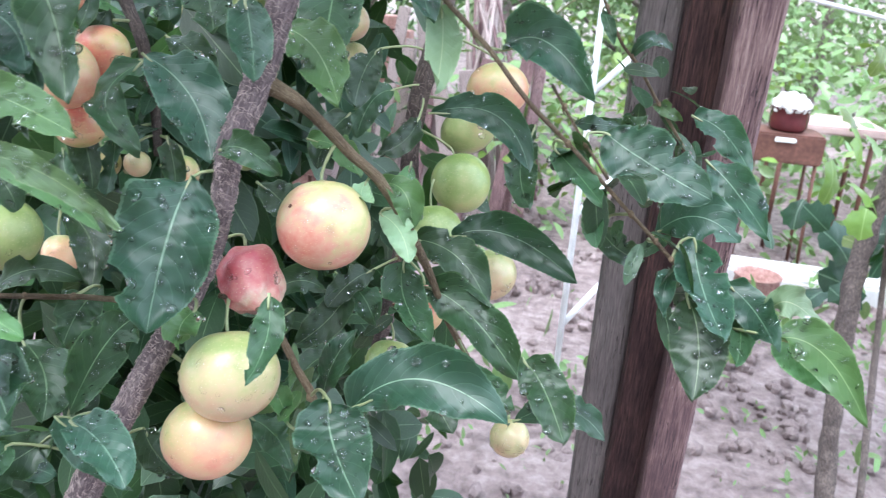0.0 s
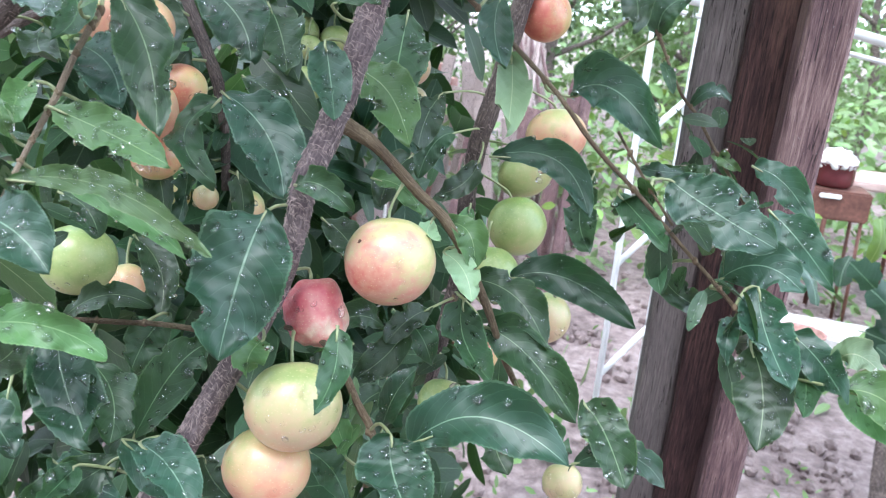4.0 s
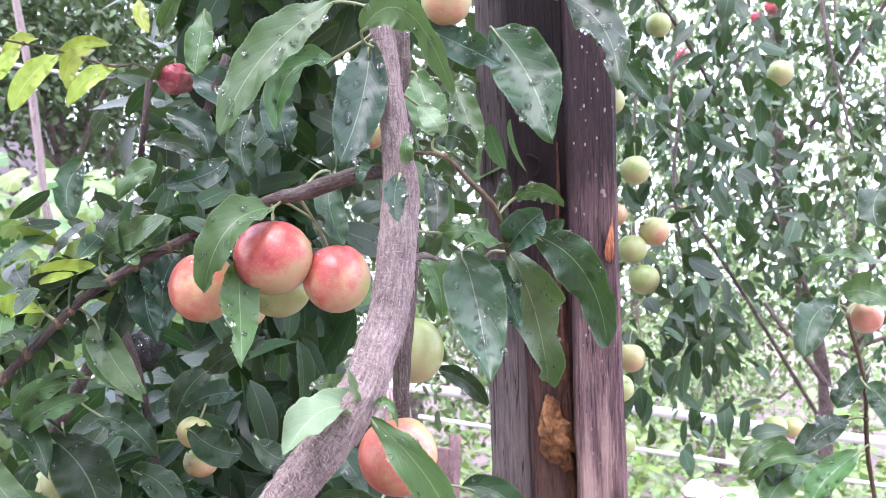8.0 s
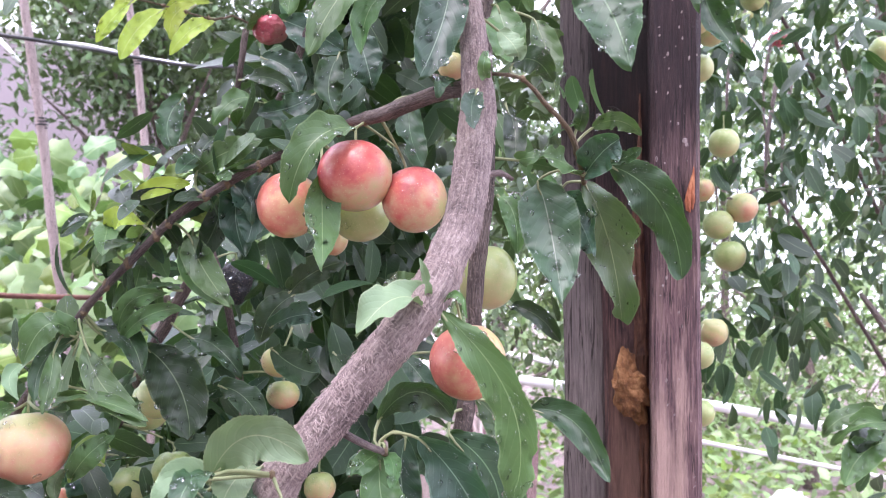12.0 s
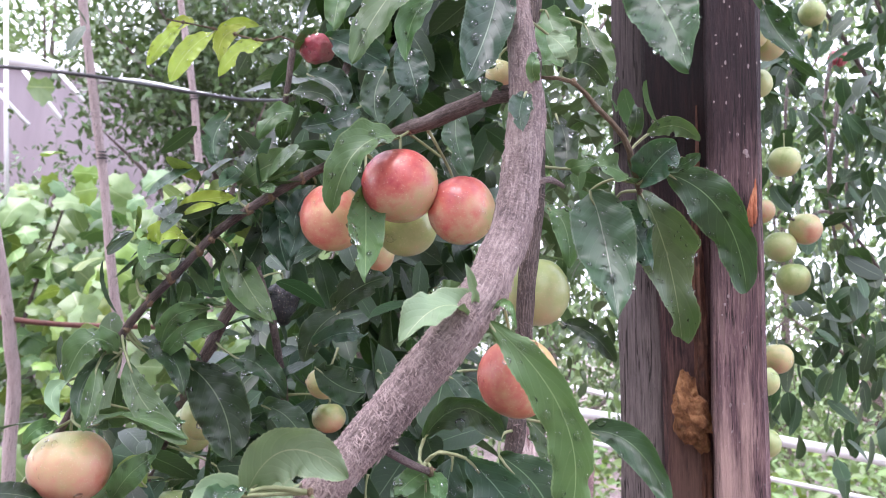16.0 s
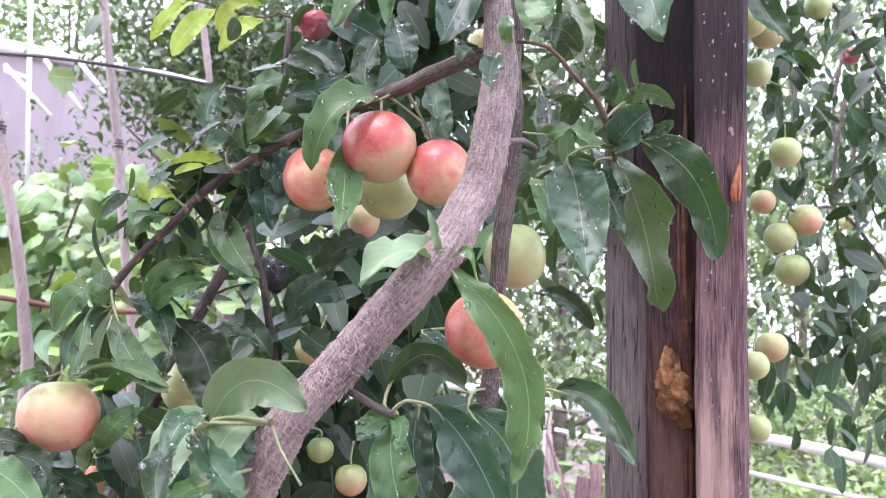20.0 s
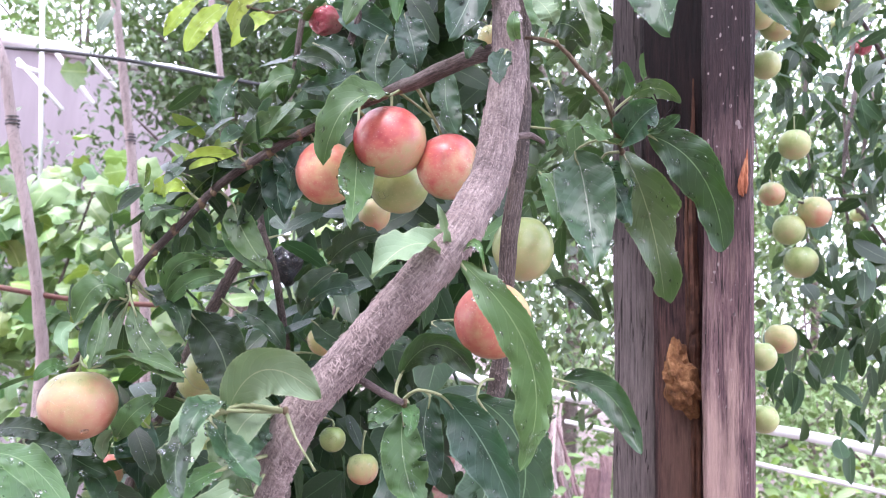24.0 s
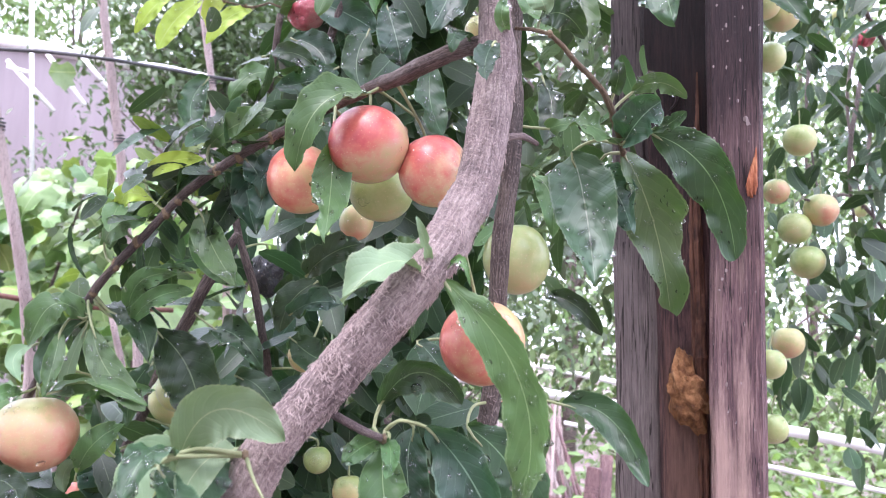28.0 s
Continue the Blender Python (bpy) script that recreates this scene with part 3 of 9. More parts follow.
def blade_frame(base, mid, tip, width, normal, rows, cols, seed, whole=False):
    """Points of a saw-toothed leaf blade over a bent midrib, row by row: folded, twisted, puckered between its veins, some of them gnawed."""
    r = random.Random(seed)
    b, m, t = Vector(base), Vector(mid), Vector(tip)
    c = 2 * m - (b + t) / 2
    n0, ph = Vector(normal), r.random() * 6
    fold, wave, twist = r.uniform(0.1, 0.6), r.uniform(0.05, 0.24), r.uniform(-0.7, 0.7)
    p, q = r.uniform(0.6, 0.74), r.uniform(0.6, 0.78)
    peak = (p / (p + q)) ** p * (q / (p + q)) ** q
    bite, at = r.random() < 0.4, r.uniform(0.35, 0.85)
    gnaw, spot = r.random() < 0.4, Vector((r.random() * 50, 0, 0))
    if whole:
        bite = gnaw = False
        fold, wave, twist = 0.2, 0.06, twist * 0.4
    saw, ribs = min(0.0006, 0.00012 + 0.013 * width), r.uniform(48, 60)
    grid = []
    for i in range(rows + 1):
        v = i / rows
        here = b * (1 - v) ** 2 + c * 2 * v * (1 - v) + t * v * v
        along = ((c - b) * (1 - v) + (t - c) * v).normalized()
        n = (n0 - along * n0.dot(along)).normalized()
        n = Matrix.Rotation(twist * (v - 0.4), 3, along) @ n
        side = along.cross(n)
        half = width / 2 * v**p * (1 - v) ** q / peak
        tooth = saw * ((0.0, 0.55, 1.0)[i % 3] - 0.5) * min(1.0, v * 9, (1 - v) * 9)
        row = []
        for k in range(-cols, cols + 1):
            u = k / cols
            h = half
            if bite and k > 0 and abs(v - at) < 0.07:
                h *= 0.55 + 4 * abs(v - at)
            if gnaw and k < 0:
                h *= 1 - 0.9 * max(0.0, noise.noise(spot + Vector((v * 8, 0, 0))) - 0.12)
            rim = tooth if abs(k) == cols else 0.0
            lift = u * u * h * fold + math.sin(v * 11 + ph + (2.2 if k > 0 else 0)) * wave * width * u * u + math.sin(v * 31 + ph * 3 + k) * 0.055 * width * abs(u) ** 3
            lift += 0.006 * width * math.sin((v - 0.32 * abs(u)) * ribs) * math.sin(math.pi * min(1.0, abs(u) * 1.15)) * min(1.0, (1 - v) * 5)
            row.append(here + side * (h * u + (rim if k > 0 else -rim)) + n * lift)
        grid.append((row, n))
    return grid


def leaf(base, mid, tip, width, normal, kind, joint=None):
    """One leaf with its stalk, and the rain water that beads on it."""
    seed = rng.random()
    r = random.Random(seed)
    rows = 99
    grid = blade_frame(base, mid, tip, width * (0.82 if kind == "y" else 1), normal, rows, 4, seed, kind == "y")
    o = Vector(base)
    bm = bmesh.new()
    uv = bm.loops.layers.uv.new("uv")
    vs = [[bm.verts.new(p - o) for p in row] for row, n in grid]
    for i in range(rows):
        for k in range(8):
            f = bm.faces.new((vs[i][k], vs[i][k + 1], vs[i + 1][k + 1], vs[i + 1][k]))
            for loop, a, c in zip(f.loops, (k, k + 1, k + 1, k), (i, i, i + 1, i + 1)):
                loop[uv].uv = (a / 8, c / rows)
    me = bpy.data.meshes.new("leaf")
    bm.to_mesh(me)
    bm.free()
    me.shade_smooth()
    me.materials.append(LEAVES[kind])
    ob = new("leaf", me)
    ob.parent = tree
    ob.matrix_parent_inverse = tree.matrix_world.inverted()
    ob.location = o
    back = (o - Vector(mid)).normalized()
    end = Vector(joint) - o if joint else back * 0.0015
    bow = back * min(0.008, end.length * 0.5)
    st = tube(curve_through([(*((Vector(mid) - o) * 0.3), 0.0004), (0, 0, 0, 0.0008), (*(end * 0.5 + bow * 0.6), 0.0008), (*end, 0.001)], 0.004), 5)
    s = mesh_object("stalk", st, stalk_green)
    s.parent = ob
    if kind != "p":
        spots, ups, sizes = [], [], []
        area = width * (Vector(tip) - o).length
        for _ in range(int(4 + area * 21000 * r.uniform(0.4, 1.5))):
            row, n = grid[r.randint(9, rows - 9)]
            k, w = r.randint(0, 7), r.random()
            spots.append(row[k] * (1 - w) + row[k + 1] * w - o)
            ups.append(n)
            sizes.append(0.0005 + 0.0009 * r.random() + 0.0014 * r.random() ** 3)
        drops_on(spots, ups, sizes, int(seed * 9999)).parent = ob


def plum(at, radius, kind, stem, tall, joint=None):
    """A plum with a stem dimple and a faint seam, its stem, and raindrops on its upper side."""
    mat, label = PLUMS[kind]
    r = random.Random(at[0] * 91 + at[2] * 37)
    up = Vector(stem)
    bm = bmesh.new()
    rotten = kind in ("crimson", "rotten", "black")
    bmesh.ops.create_uvsphere(bm, u_segments=72 if rotten else 32, v_segments=44 if rotten else 20, radius=radius)
    for v in bm.verts:
        d = v.co.normalized()
        top = max(0.0, d.z)
        seam = math.exp(-((math.atan2(d.y, d.x) + 1.2) / 0.16) ** 2)
        k = 1 - 0.13 * top**14 - 0.02 * seam * (1 - d.z**2) + 0.012 * noise.noise(d * 1.6 + Vector(at) * 9)
        if rotten:
            k *= 0.96 + 0.2 * noise.noise(d * 1.3 + Vector(at) * 5) - 0.12 * abs(noise.noise(d * 2.1 + Vector(at) * 3)) - 0.015 * abs(noise.noise(d * 7)) + 0.012 * noise.noise(d * 17)
        v.co = Vector((d.x, d.y, d.z * tall)) * radius * k
    q = up.to_track_quat("Z", "Y")
    bmesh.ops.transform(bm, matrix=q.to_matrix().to_4x4(), verts=bm.verts)
    ob = tagged(mesh_object("plum", bm, mat), label, "fruit", "plums on the trees")
    ob.location = at
    h = radius * tall
    side = Vector((r.uniform(-1, 1), r.uniform(-0.3, 1), 1)) * 0.25
    end = Vector(joint) - Vector(at) if joint else up * (h + 0.012) + side * 0.016
    st = tube(curve_through([(*(up * h * 0.82), 0.0010), (*(up * (h + 0.004)), 0.0008), (*((up * (h + 0.007) + end) / 2), 0.0008), (*end, 0.0012)], 0.004), 6)
    s = tagged(mesh_object("stem", st, stalk_green), "thin green stem")
    s.parent = ob
    spots, ups, sizes = [], [], []
    for _ in range(r.randint(12, 22)):
        d = Vector((r.gauss(0, 0.6), r.gauss(-0.7, 0.5), r.gauss(0.3, 0.5))).normalized()
        spots.append(d * radius * (0.985 if abs(d.z) < 0.7 else 0.95 * min(1, tall)))
        ups.append(d)
        sizes.append(0.0006 + 0.001 * r.random() + 0.0012 * r.random() ** 4)
    drops_on(spots, ups, sizes, r.randint(0, 9999), water_thin).parent = ob
    return ob


def foliage(name, spots, mat, parent, label, long, wide=0.48, droop=0.6, seed=1, kind="stuff", rows=6, beads=0):
    """Many small bent leaves in one mesh: spots are (x, y, z) places."""
    g = np.random.default_rng(seed)
    P = np.asarray(spots, float)
    n = len(P)
    L = g.uniform(long[0], long[1], n)
    W = L * wide * g.uniform(0.75, 1.2, n)
    az, el = g.uniform(0, 2 * np.pi, n), -droop + g.normal(0, 0.45, n)
    A = np.stack([np.cos(az) * np.cos(el), np.sin(az) * np.cos(el), np.sin(el)], 1)
    N = g.normal(0, 0.55, (n, 3)) + np.array([0, -0.35, 0.75])
    N -= A * (N * A).sum(1, keepdims=True)
    N /= np.linalg.norm(N, axis=1, keepdims=True) + 1e-9
    S = np.cross(A, N)
    bend, fold = g.uniform(0.0, 0.35, n), g.uniform(0.05, 0.35, n)
    vs, us = [], []
    for i in range(rows + 1):
        v = i / rows
        half = 2.35 * v**0.6 * (1 - v) ** 0.68 / 2
        if rows >= 10:
            half *= 1.04 if i % 2 else 0.95
        for u in (-1, 0, 1):
            p = P + A * (L * v)[:, None] + S * (W * half * u)[:, None] + N * ((abs(u) * fold * half * W) - bend * L * v * v)[:, None]
            vs.append(p)
            us.append(((u + 1) / 2, v))
    k = 3 * (rows + 1)
    V = np.stack(vs, 1).reshape(-1, 3)
    quads = [(3 * i + c, 3 * i + c + 1, 3 * i + c + 4, 3 * i + c + 3) for i in range(rows) for c in (0, 1)]
    Q = (np.array(quads)[None] + k * np.arange(n)[:, None, None]).reshape(-1, 4)
    me = bpy.data.meshes.new(name)
    me.vertices.add(len(V))
    me.vertices.foreach_set("co", V.ravel())
    me.loops.add(Q.size)
    me.loops.foreach_set("vertex_index", Q.ravel().astype(np.int32))
    me.polygons.add(len(Q))
    me.polygons.foreach_set("loop_start", np.arange(0, Q.size, 4, dtype=np.int32))
    me.uv_layers.new(name="uv").data.foreach_set("uv", np.tile(np.array(us)[np.array(quads).ravel()], (n, 1)).ravel().astype(np.float32))
    me.update(calc_edges=True)
    me.validate()
    me.shade_smooth()
    me.materials.append(mat)
    ob = new(name, me)
    if parent:
        ob.parent = parent
        ob.matrix_parent_inverse = parent.matrix_world.inverted()
    if beads:
        m = n * beads
        j, v, u = np.repeat(np.arange(n), beads), g.uniform(0.2, 0.85, m), g.uniform(-0.85, 0.85, m)
        half = 2.13 * v**0.5 * (1 - v) ** 0.6 / 2
        at = P[j] + A[j] * (L[j] * v)[:, None] + S[j] * (W[j] * half * u)[:, None] + N[j] * ((abs(u) * fold[j] * half * W[j]) - bend[j] * L[j] * v * v)[:, None]
        water_beads(at, N[j], g.choice((0.0005, 0.0008, 0.0011, 0.0015), m), parent)
    return tagged(ob, label, kind=kind)


def water_beads(at, N, r, parent):
    """Raindrops that lie on many leaves, gathered in one mesh."""
    ob = drops_on(at, N, r, len(at))
    ob.parent = parent
    ob.matrix_parent_inverse = parent.matrix_world.inverted()
    tagged(ob, "raindrops on the leaves", kind="stuff")


def cloud_of(n, lo, hi, seed, clump=0, spread=0.1):
    """n random places in a box, loosely gathered round a number of clumps."""
    g = np.random.default_rng(seed)
    lo, hi = np.array(lo), np.array(hi)
    if not clump:
        return g.uniform(lo, hi, (n, 3))
    c = g.uniform(lo, hi, (clump, 3))
    return c[g.integers(0, clump, n)] + g.normal(0, spread, (n, 3))


limb('limb', [(0.0450, 0.3516, 1.7328, 0.0058), (0.0496, 0.3468, 1.6990, 0.0060), (0.0527, 0.3435, 1.6674, 0.0070), (0.0542, 0.3428, 1.6438, 0.0086), (0.0509, 0.3294, 1.5926, 0.0091), (0.0458, 0.3130, 1.5682, 0.0094), (0.0391, 0.2965, 1.5482, 0.0092), (0.0083, 0.2826, 1.5062, 0.0089), (-0.0068, 0.2740, 1.4861, 0.0086), (-0.0189, 0.2731, 1.4639, 0.0084), (-0.0263, 0.2764, 1.4448, 0.0082), (-0.0300, 0.2805, 1.4310, 0.0080)], bark, 'thick grey-brown limb with pale bark flecks')
limb('limb', [(-0.0263, 0.2764, 1.4448, 0.0080), (-0.0424, 0.2943, 1.3793, 0.0073), (-0.0543, 0.3019, 1.3484, 0.0071), (-0.0825, 0.3161, 1.2649, 0.0066), (-0.0872, 0.3071, 1.2364, 0.0066), (-0.0958, 0.2957, 1.1978, 0.0067), (-0.0991, 0.2785, 1.1760, 0.0059), (-0.1015, 0.2743, 1.1532, 0.0056), (-0.1127, 0.2756, 1.1187, 0.0059), (-0.1241, 0.2622, 1.0896, 0.0059), (-0.1314, 0.2473, 1.0686, 0.0060), (-0.1401, 0.2372, 1.0468, 0.0062), (-0.1553, 0.2311, 1.0102, 0.0078), (-0.1815, 0.2311, 0.9369, 0.0087)], bark_shaded, 'lower limb in purple-grey bark with fine specks, darkened for shade')
limb('branch', [(-0.0197, 0.2747, 1.4499, 0.0061), (-0.0345, 0.2868, 1.4401, 0.0069), (-0.0546, 0.2927, 1.4281, 0.0070), (-0.0781, 0.2918, 1.4120, 0.0071), (-0.1202, 0.2761, 1.3766, 0.0067), (-0.1542, 0.2637, 1.3401, 0.0060), (-0.1928, 0.2525, 1.2926, 0.0054), (-0.2328, 0.2666, 1.2506, 0.0049), (-0.2576, 0.2651, 1.2257, 0.0045)], bark_dark, 'grey-purple side branch leaning down from the limb')
limb('stem', [(0.0477, 0.4033, 1.7479, 0.0047), (0.0472, 0.4058, 1.6872, 0.0047), (0.0517, 0.3896, 1.6194, 0.0044), (0.0462, 0.3894, 1.5666, 0.0046), (0.0420, 0.4041, 1.5247, 0.0047), (0.0370, 0.4119, 1.4936, 0.0050), (0.0307, 0.4193, 1.4617, 0.0053), (0.0214, 0.4936, 1.4333, 0.0059), (-0.0103, 0.4895, 1.3506, 0.0059), (-0.0366, 0.4806, 1.2897, 0.0060), (-0.0518, 0.4727, 1.2169, 0.0061), (-0.0673, 0.4795, 1.1451, 0.0063), (-0.0691, 0.4905, 1.0827, 0.0063), (-0.0871, 0.4964, 0.9874, 0.0064)], bark_dark, 'dark second stem beside the limb')
limb('branch', [(0.0472, 0.3464, 1.6559, 0.0039), (0.0297, 0.3515, 1.6553, 0.0040), (0.0129, 0.3571, 1.6519, 0.0041), (-0.0017, 0.3634, 1.6489, 0.0039), (-0.0169, 0.3693, 1.6480, 0.0031), (-0.0456, 0.3740, 1.6389, 0.0024), (-0.0698, 0.3710, 1.6270, 0.0024), (-0.0953, 0.3698, 1.6141, 0.0024), (-0.1198, 0.3692, 1.5991, 0.0024), (-0.1448, 0.3696, 1.5761, 0.0023), (-0.1657, 0.3687, 1.5558, 0.0023), (-0.1839, 0.3727, 1.5375, 0.0022), (-0.2164, 0.3783, 1.4958, 0.0023), (-0.2512, 0.3885, 1.4537, 0.0026), (-0.2798, 0.3933, 1.4283, 0.0030), (-0.3163, 0.3959, 1.3997, 0.0030)], bark_dark, 'dark side branch carrying ripening plums')
limb('twig', [(-0.1546, 0.4754, 1.5921, 0.0028), (-0.1701, 0.4737, 1.5672, 0.0041), (-0.1904, 0.4768, 1.5343, 0.0042), (-0.2090, 0.4799, 1.5052, 0.0038), (-0.2299, 0.4840, 1.4629, 0.0038), (-0.2536, 0.4967, 1.4293, 0.0039), (-0.3293, 0.4916, 1.2239, 0.0045)], bark_dark, 'dark thin twig')
limb('twig', [(-0.1742, 0.4970, 1.6219, 0.0024), (-0.1701, 0.5022, 1.5923, 0.0028), (-0.1635, 0.5139, 1.5591, 0.0030), (-0.1606, 0.5245, 1.5252, 0.0030), (-0.1612, 0.5394, 1.4905, 0.0029), (-0.1590, 0.5469, 1.4379, 0.0024)], bark_dark, 'dark thin twig')
limb('twig', [(0.0055, 0.2905, 1.4955, 0.0018), (0.0151, 0.2998, 1.4886, 0.0016), (0.0208, 0.3073, 1.4850, 0.0015)], bark, 'short brown spur twig')
limb('twig', [(0.0597, 0.3544, 1.6654, 0.0009), (0.0739, 0.3643, 1.6652, 0.0011), (0.0840, 0.3762, 1.6553, 0.0014), (0.0958, 0.3899, 1.6438, 0.0016), (0.0998, 0.4033, 1.6321, 0.0015), (0.1028, 0.4163, 1.6205, 0.0015)], twigbark, 'thin twig with a leaf rosette')
limb('twig', [(0.0564, 0.3497, 1.6129, 0.0018), (0.0634, 0.3569, 1.6154, 0.0016), (0.0688, 0.3641, 1.6134, 0.0012)], bark, 'short brown spur twig')
limb('twig', [(-0.0926, 0.5032, 1.7742, 0.0032), (-0.1089, 0.5036, 1.7309, 0.0032), (-0.1298, 0.5212, 1.7071, 0.0029)], bark_dark, 'dark thin twig')
limb('twig', [(-0.1604, 0.5248, 1.7671, 0.0025), (-0.1647, 0.5270, 1.7397, 0.0025), (-0.1738, 0.5384, 1.7109, 0.0021)], bark_dark, 'dark thin twig')
limb('twig', [(-0.1608, 0.5447, 1.7756, 0.0009), (-0.1836, 0.5464, 1.7884, 0.0009), (-0.2023, 0.5510, 1.7882, 0.0010), (-0.2553, 0.5529, 1.8061, 0.0008), (-0.2887, 0.5415, 1.8121, 0.0008)], twigbark, 'thin twig with yellow-green leaf tips')
limb('twig', [(-0.0941, 0.2997, 1.2016, 0.0046), (-0.0810, 0.3025, 1.1950, 0.0036), (-0.0716, 0.3060, 1.1877, 0.0031), (-0.0549, 0.3133, 1.1687, 0.0026), (-0.0435, 0.3177, 1.1587, 0.0027), (-0.0317, 0.3233, 1.1391, 0.0024), (-0.0196, 0.3332, 1.1094, 0.0022), (-0.0086, 0.3423, 1.0783, 0.0018), (0.0068, 0.3481, 1.0498, 0.0014)], twigbark, 'brown fruiting twig')
limb('twig', [(-0.0732, 0.3491, 1.2825, 0.0013), (-0.0507, 0.3442, 1.2646, 0.0013), (-0.0204, 0.3374, 1.2409, 0.0012), (0.0037, 0.3219, 1.2229, 0.0011), (0.0240, 0.3236, 1.2005, 0.0011), (0.0457, 0.3279, 1.1811, 0.0010), (0.0676, 0.3275, 1.1610, 0.0010), (0.0892, 0.3253, 1.1423, 0.0010), (0.1091, 0.3218, 1.1241, 0.0009), (0.1257, 0.3157, 1.1081, 0.0007)], twigbark, 'slender brown twig with leaves')
limb('twig', [(0.0723, 0.5545, 1.3965, 0.0009), (0.0929, 0.5622, 1.3493, 0.0009), (0.0292, 0.5296, 1.2873, 0.0010), (0.0456, 0.5187, 1.2475, 0.0011), (0.0637, 0.5109, 1.2153, 0.0011), (0.0740, 0.5093, 1.2051, 0.0011), (0.0902, 0.5043, 1.1828, 0.0011), (0.1104, 0.4980, 1.1563, 0.0011), (0.1218, 0.4897, 1.1383, 0.0010)], twigbark, 'thin green-brown hanging twig')
limb('twig', [(0.0323, 0.3436, 1.2066, 0.0007), (0.0465, 0.3330, 1.1889, 0.0007), (0.0636, 0.3288, 1.1682, 0.0007)], twigbark, 'thin dark twig')
limb('twig', [(-0.2926, 0.3114, 1.3546, 0.0013), (-0.2559, 0.3061, 1.3535, 0.0013), (-0.2088, 0.2933, 1.3524, 0.0012), (-0.1612, 0.2810, 1.3530, 0.0011)], twig_pale, 'pale brown twig with leaf nodes')
limb('twig', [(-0.1734, 0.2397, 1.2430, 0.0012), (-0.1794, 0.2326, 1.2276, 0.0013), (-0.1838, 0.2253, 1.2101, 0.0013), (-0.1864, 0.2130, 1.1924, 0.0012), (-0.1880, 0.2015, 1.1765, 0.0011), (-0.1916, 0.1954, 1.1618, 0.0009), (-0.1983, 0.1879, 1.1456, 0.0008)], twig_pale, 'pale brown twig with leaf nodes')
limb('twig', [(-0.2754, 0.2547, 1.0873, 0.0010), (-0.2524, 0.2618, 1.0880, 0.0011), (-0.2230, 0.2660, 1.0906, 0.0013), (-0.1914, 0.2707, 1.0930, 0.0014), (-0.1716, 0.2719, 1.0953, 0.0014), (-0.1465, 0.2694, 1.0979, 0.0014)], twigbark, 'thin brown horizontal twig')
limb('twig', [(-0.2524, 0.4122, 1.2702, 0.0039), (-0.2356, 0.4029, 1.2444, 0.0039), (-0.2183, 0.3939, 1.2192, 0.0039), (-0.2057, 0.3858, 1.2007, 0.0035), (-0.2044, 0.3916, 1.1684, 0.0030), (-0.2035, 0.3915, 1.1354, 0.0027)], bark_dark, 'dark twig')
limb('twig', [(-0.1071, 0.2777, 1.1041, 0.0013), (-0.0916, 0.2811, 1.1003, 0.0015), (-0.0794, 0.2810, 1.0895, 0.0018), (-0.0684, 0.2783, 1.0719, 0.0020), (-0.0568, 0.2757, 1.0543, 0.0020), (-0.0581, 0.2683, 1.0340, 0.0017)], twigbark, 'brown fruiting twig')
limb('twig', [(-0.0539, 0.4089, 1.0879, 0.0025), (-0.0603, 0.4058, 1.0521, 0.0025), (-0.0668, 0.4021, 1.0151, 0.0024), (-0.0735, 0.3979, 0.9768, 0.0021)], bark_dark, 'dark thin twig')
limb('twig', [(-0.3218, 0.3180, 1.2163, 0.0033), (-0.3045, 0.3254, 1.2228, 0.0036), (-0.2936, 0.3312, 1.2301, 0.0033), (-0.2694, 0.3310, 1.2404, 0.0026)], bark_dark, 'dark twig')
limb('twig', [(0.3536, 0.6084, 1.5788, 0.0014), (0.3730, 0.6354, 1.5253, 0.0018), (0.3817, 0.6617, 1.4687, 0.0018), (0.3993, 0.6905, 1.3944, 0.0019)], twigbark, 'leafy sprig twig')
limb('twig', [(-0.0081, 0.2561, 1.4831, 0.0008), (-0.0035, 0.2555, 1.4742, 0.0005), (0.0022, 0.2562, 1.4662, 0.0004), (0.0048, 0.2577, 1.4614, 0.0006)], stalk_green, 'cut pale leaf stalk')
limb('band', [(-0.1231, 0.2788, 1.3837, 0.0072), (-0.1209, 0.2795, 1.3857, 0.0077), (-0.1187, 0.2801, 1.3878, 0.0072)], stalk_green, 'pale ring tied round the branch')
plum((-0.0149, 0.3654, 1.6179), 0.0198, 'red', (-0.0444, 0.1136, 0.9925), 0.97, (-0.0169, 0.3693, 1.6480))
plum((0.0134, 0.3821, 1.6072), 0.0179, 'red', (-0.2888, 0.0323, 0.9568), 1.02, (-0.0017, 0.3634, 1.6489))
plum((-0.0554, 0.3743, 1.6043), 0.0175, 'blush', (0.0755, 0.1420, 0.9870), 1.05, (-0.0528, 0.3731, 1.6353))
plum((-0.0273, 0.4140, 1.6040), 0.0177, 'green', (-0.0796, 0.0815, 0.9935), 0.92, (-0.0398, 0.3731, 1.6407))
plum((-0.0587, 0.4529, 1.5941), 0.0104, 'pale', (0.1899, 0.1453, 0.9710), 1.10, None)
plum((0.0510, 0.3406, 1.5229), 0.0181, 'blush', (-0.2092, 0.1131, 0.9713), 1.00, (0.0463, 0.3146, 1.5707))
plum((-0.2078, 0.3709, 1.4679), 0.0224, 'peach', (-0.1284, 0.0827, 0.9883), 0.93, (-0.2099, 0.3772, 1.5041))
plum((0.0467, 0.4244, 1.5677), 0.0177, 'green', (-0.1410, 0.0746, 0.9872), 1.08, (0.0495, 0.3895, 1.5982))
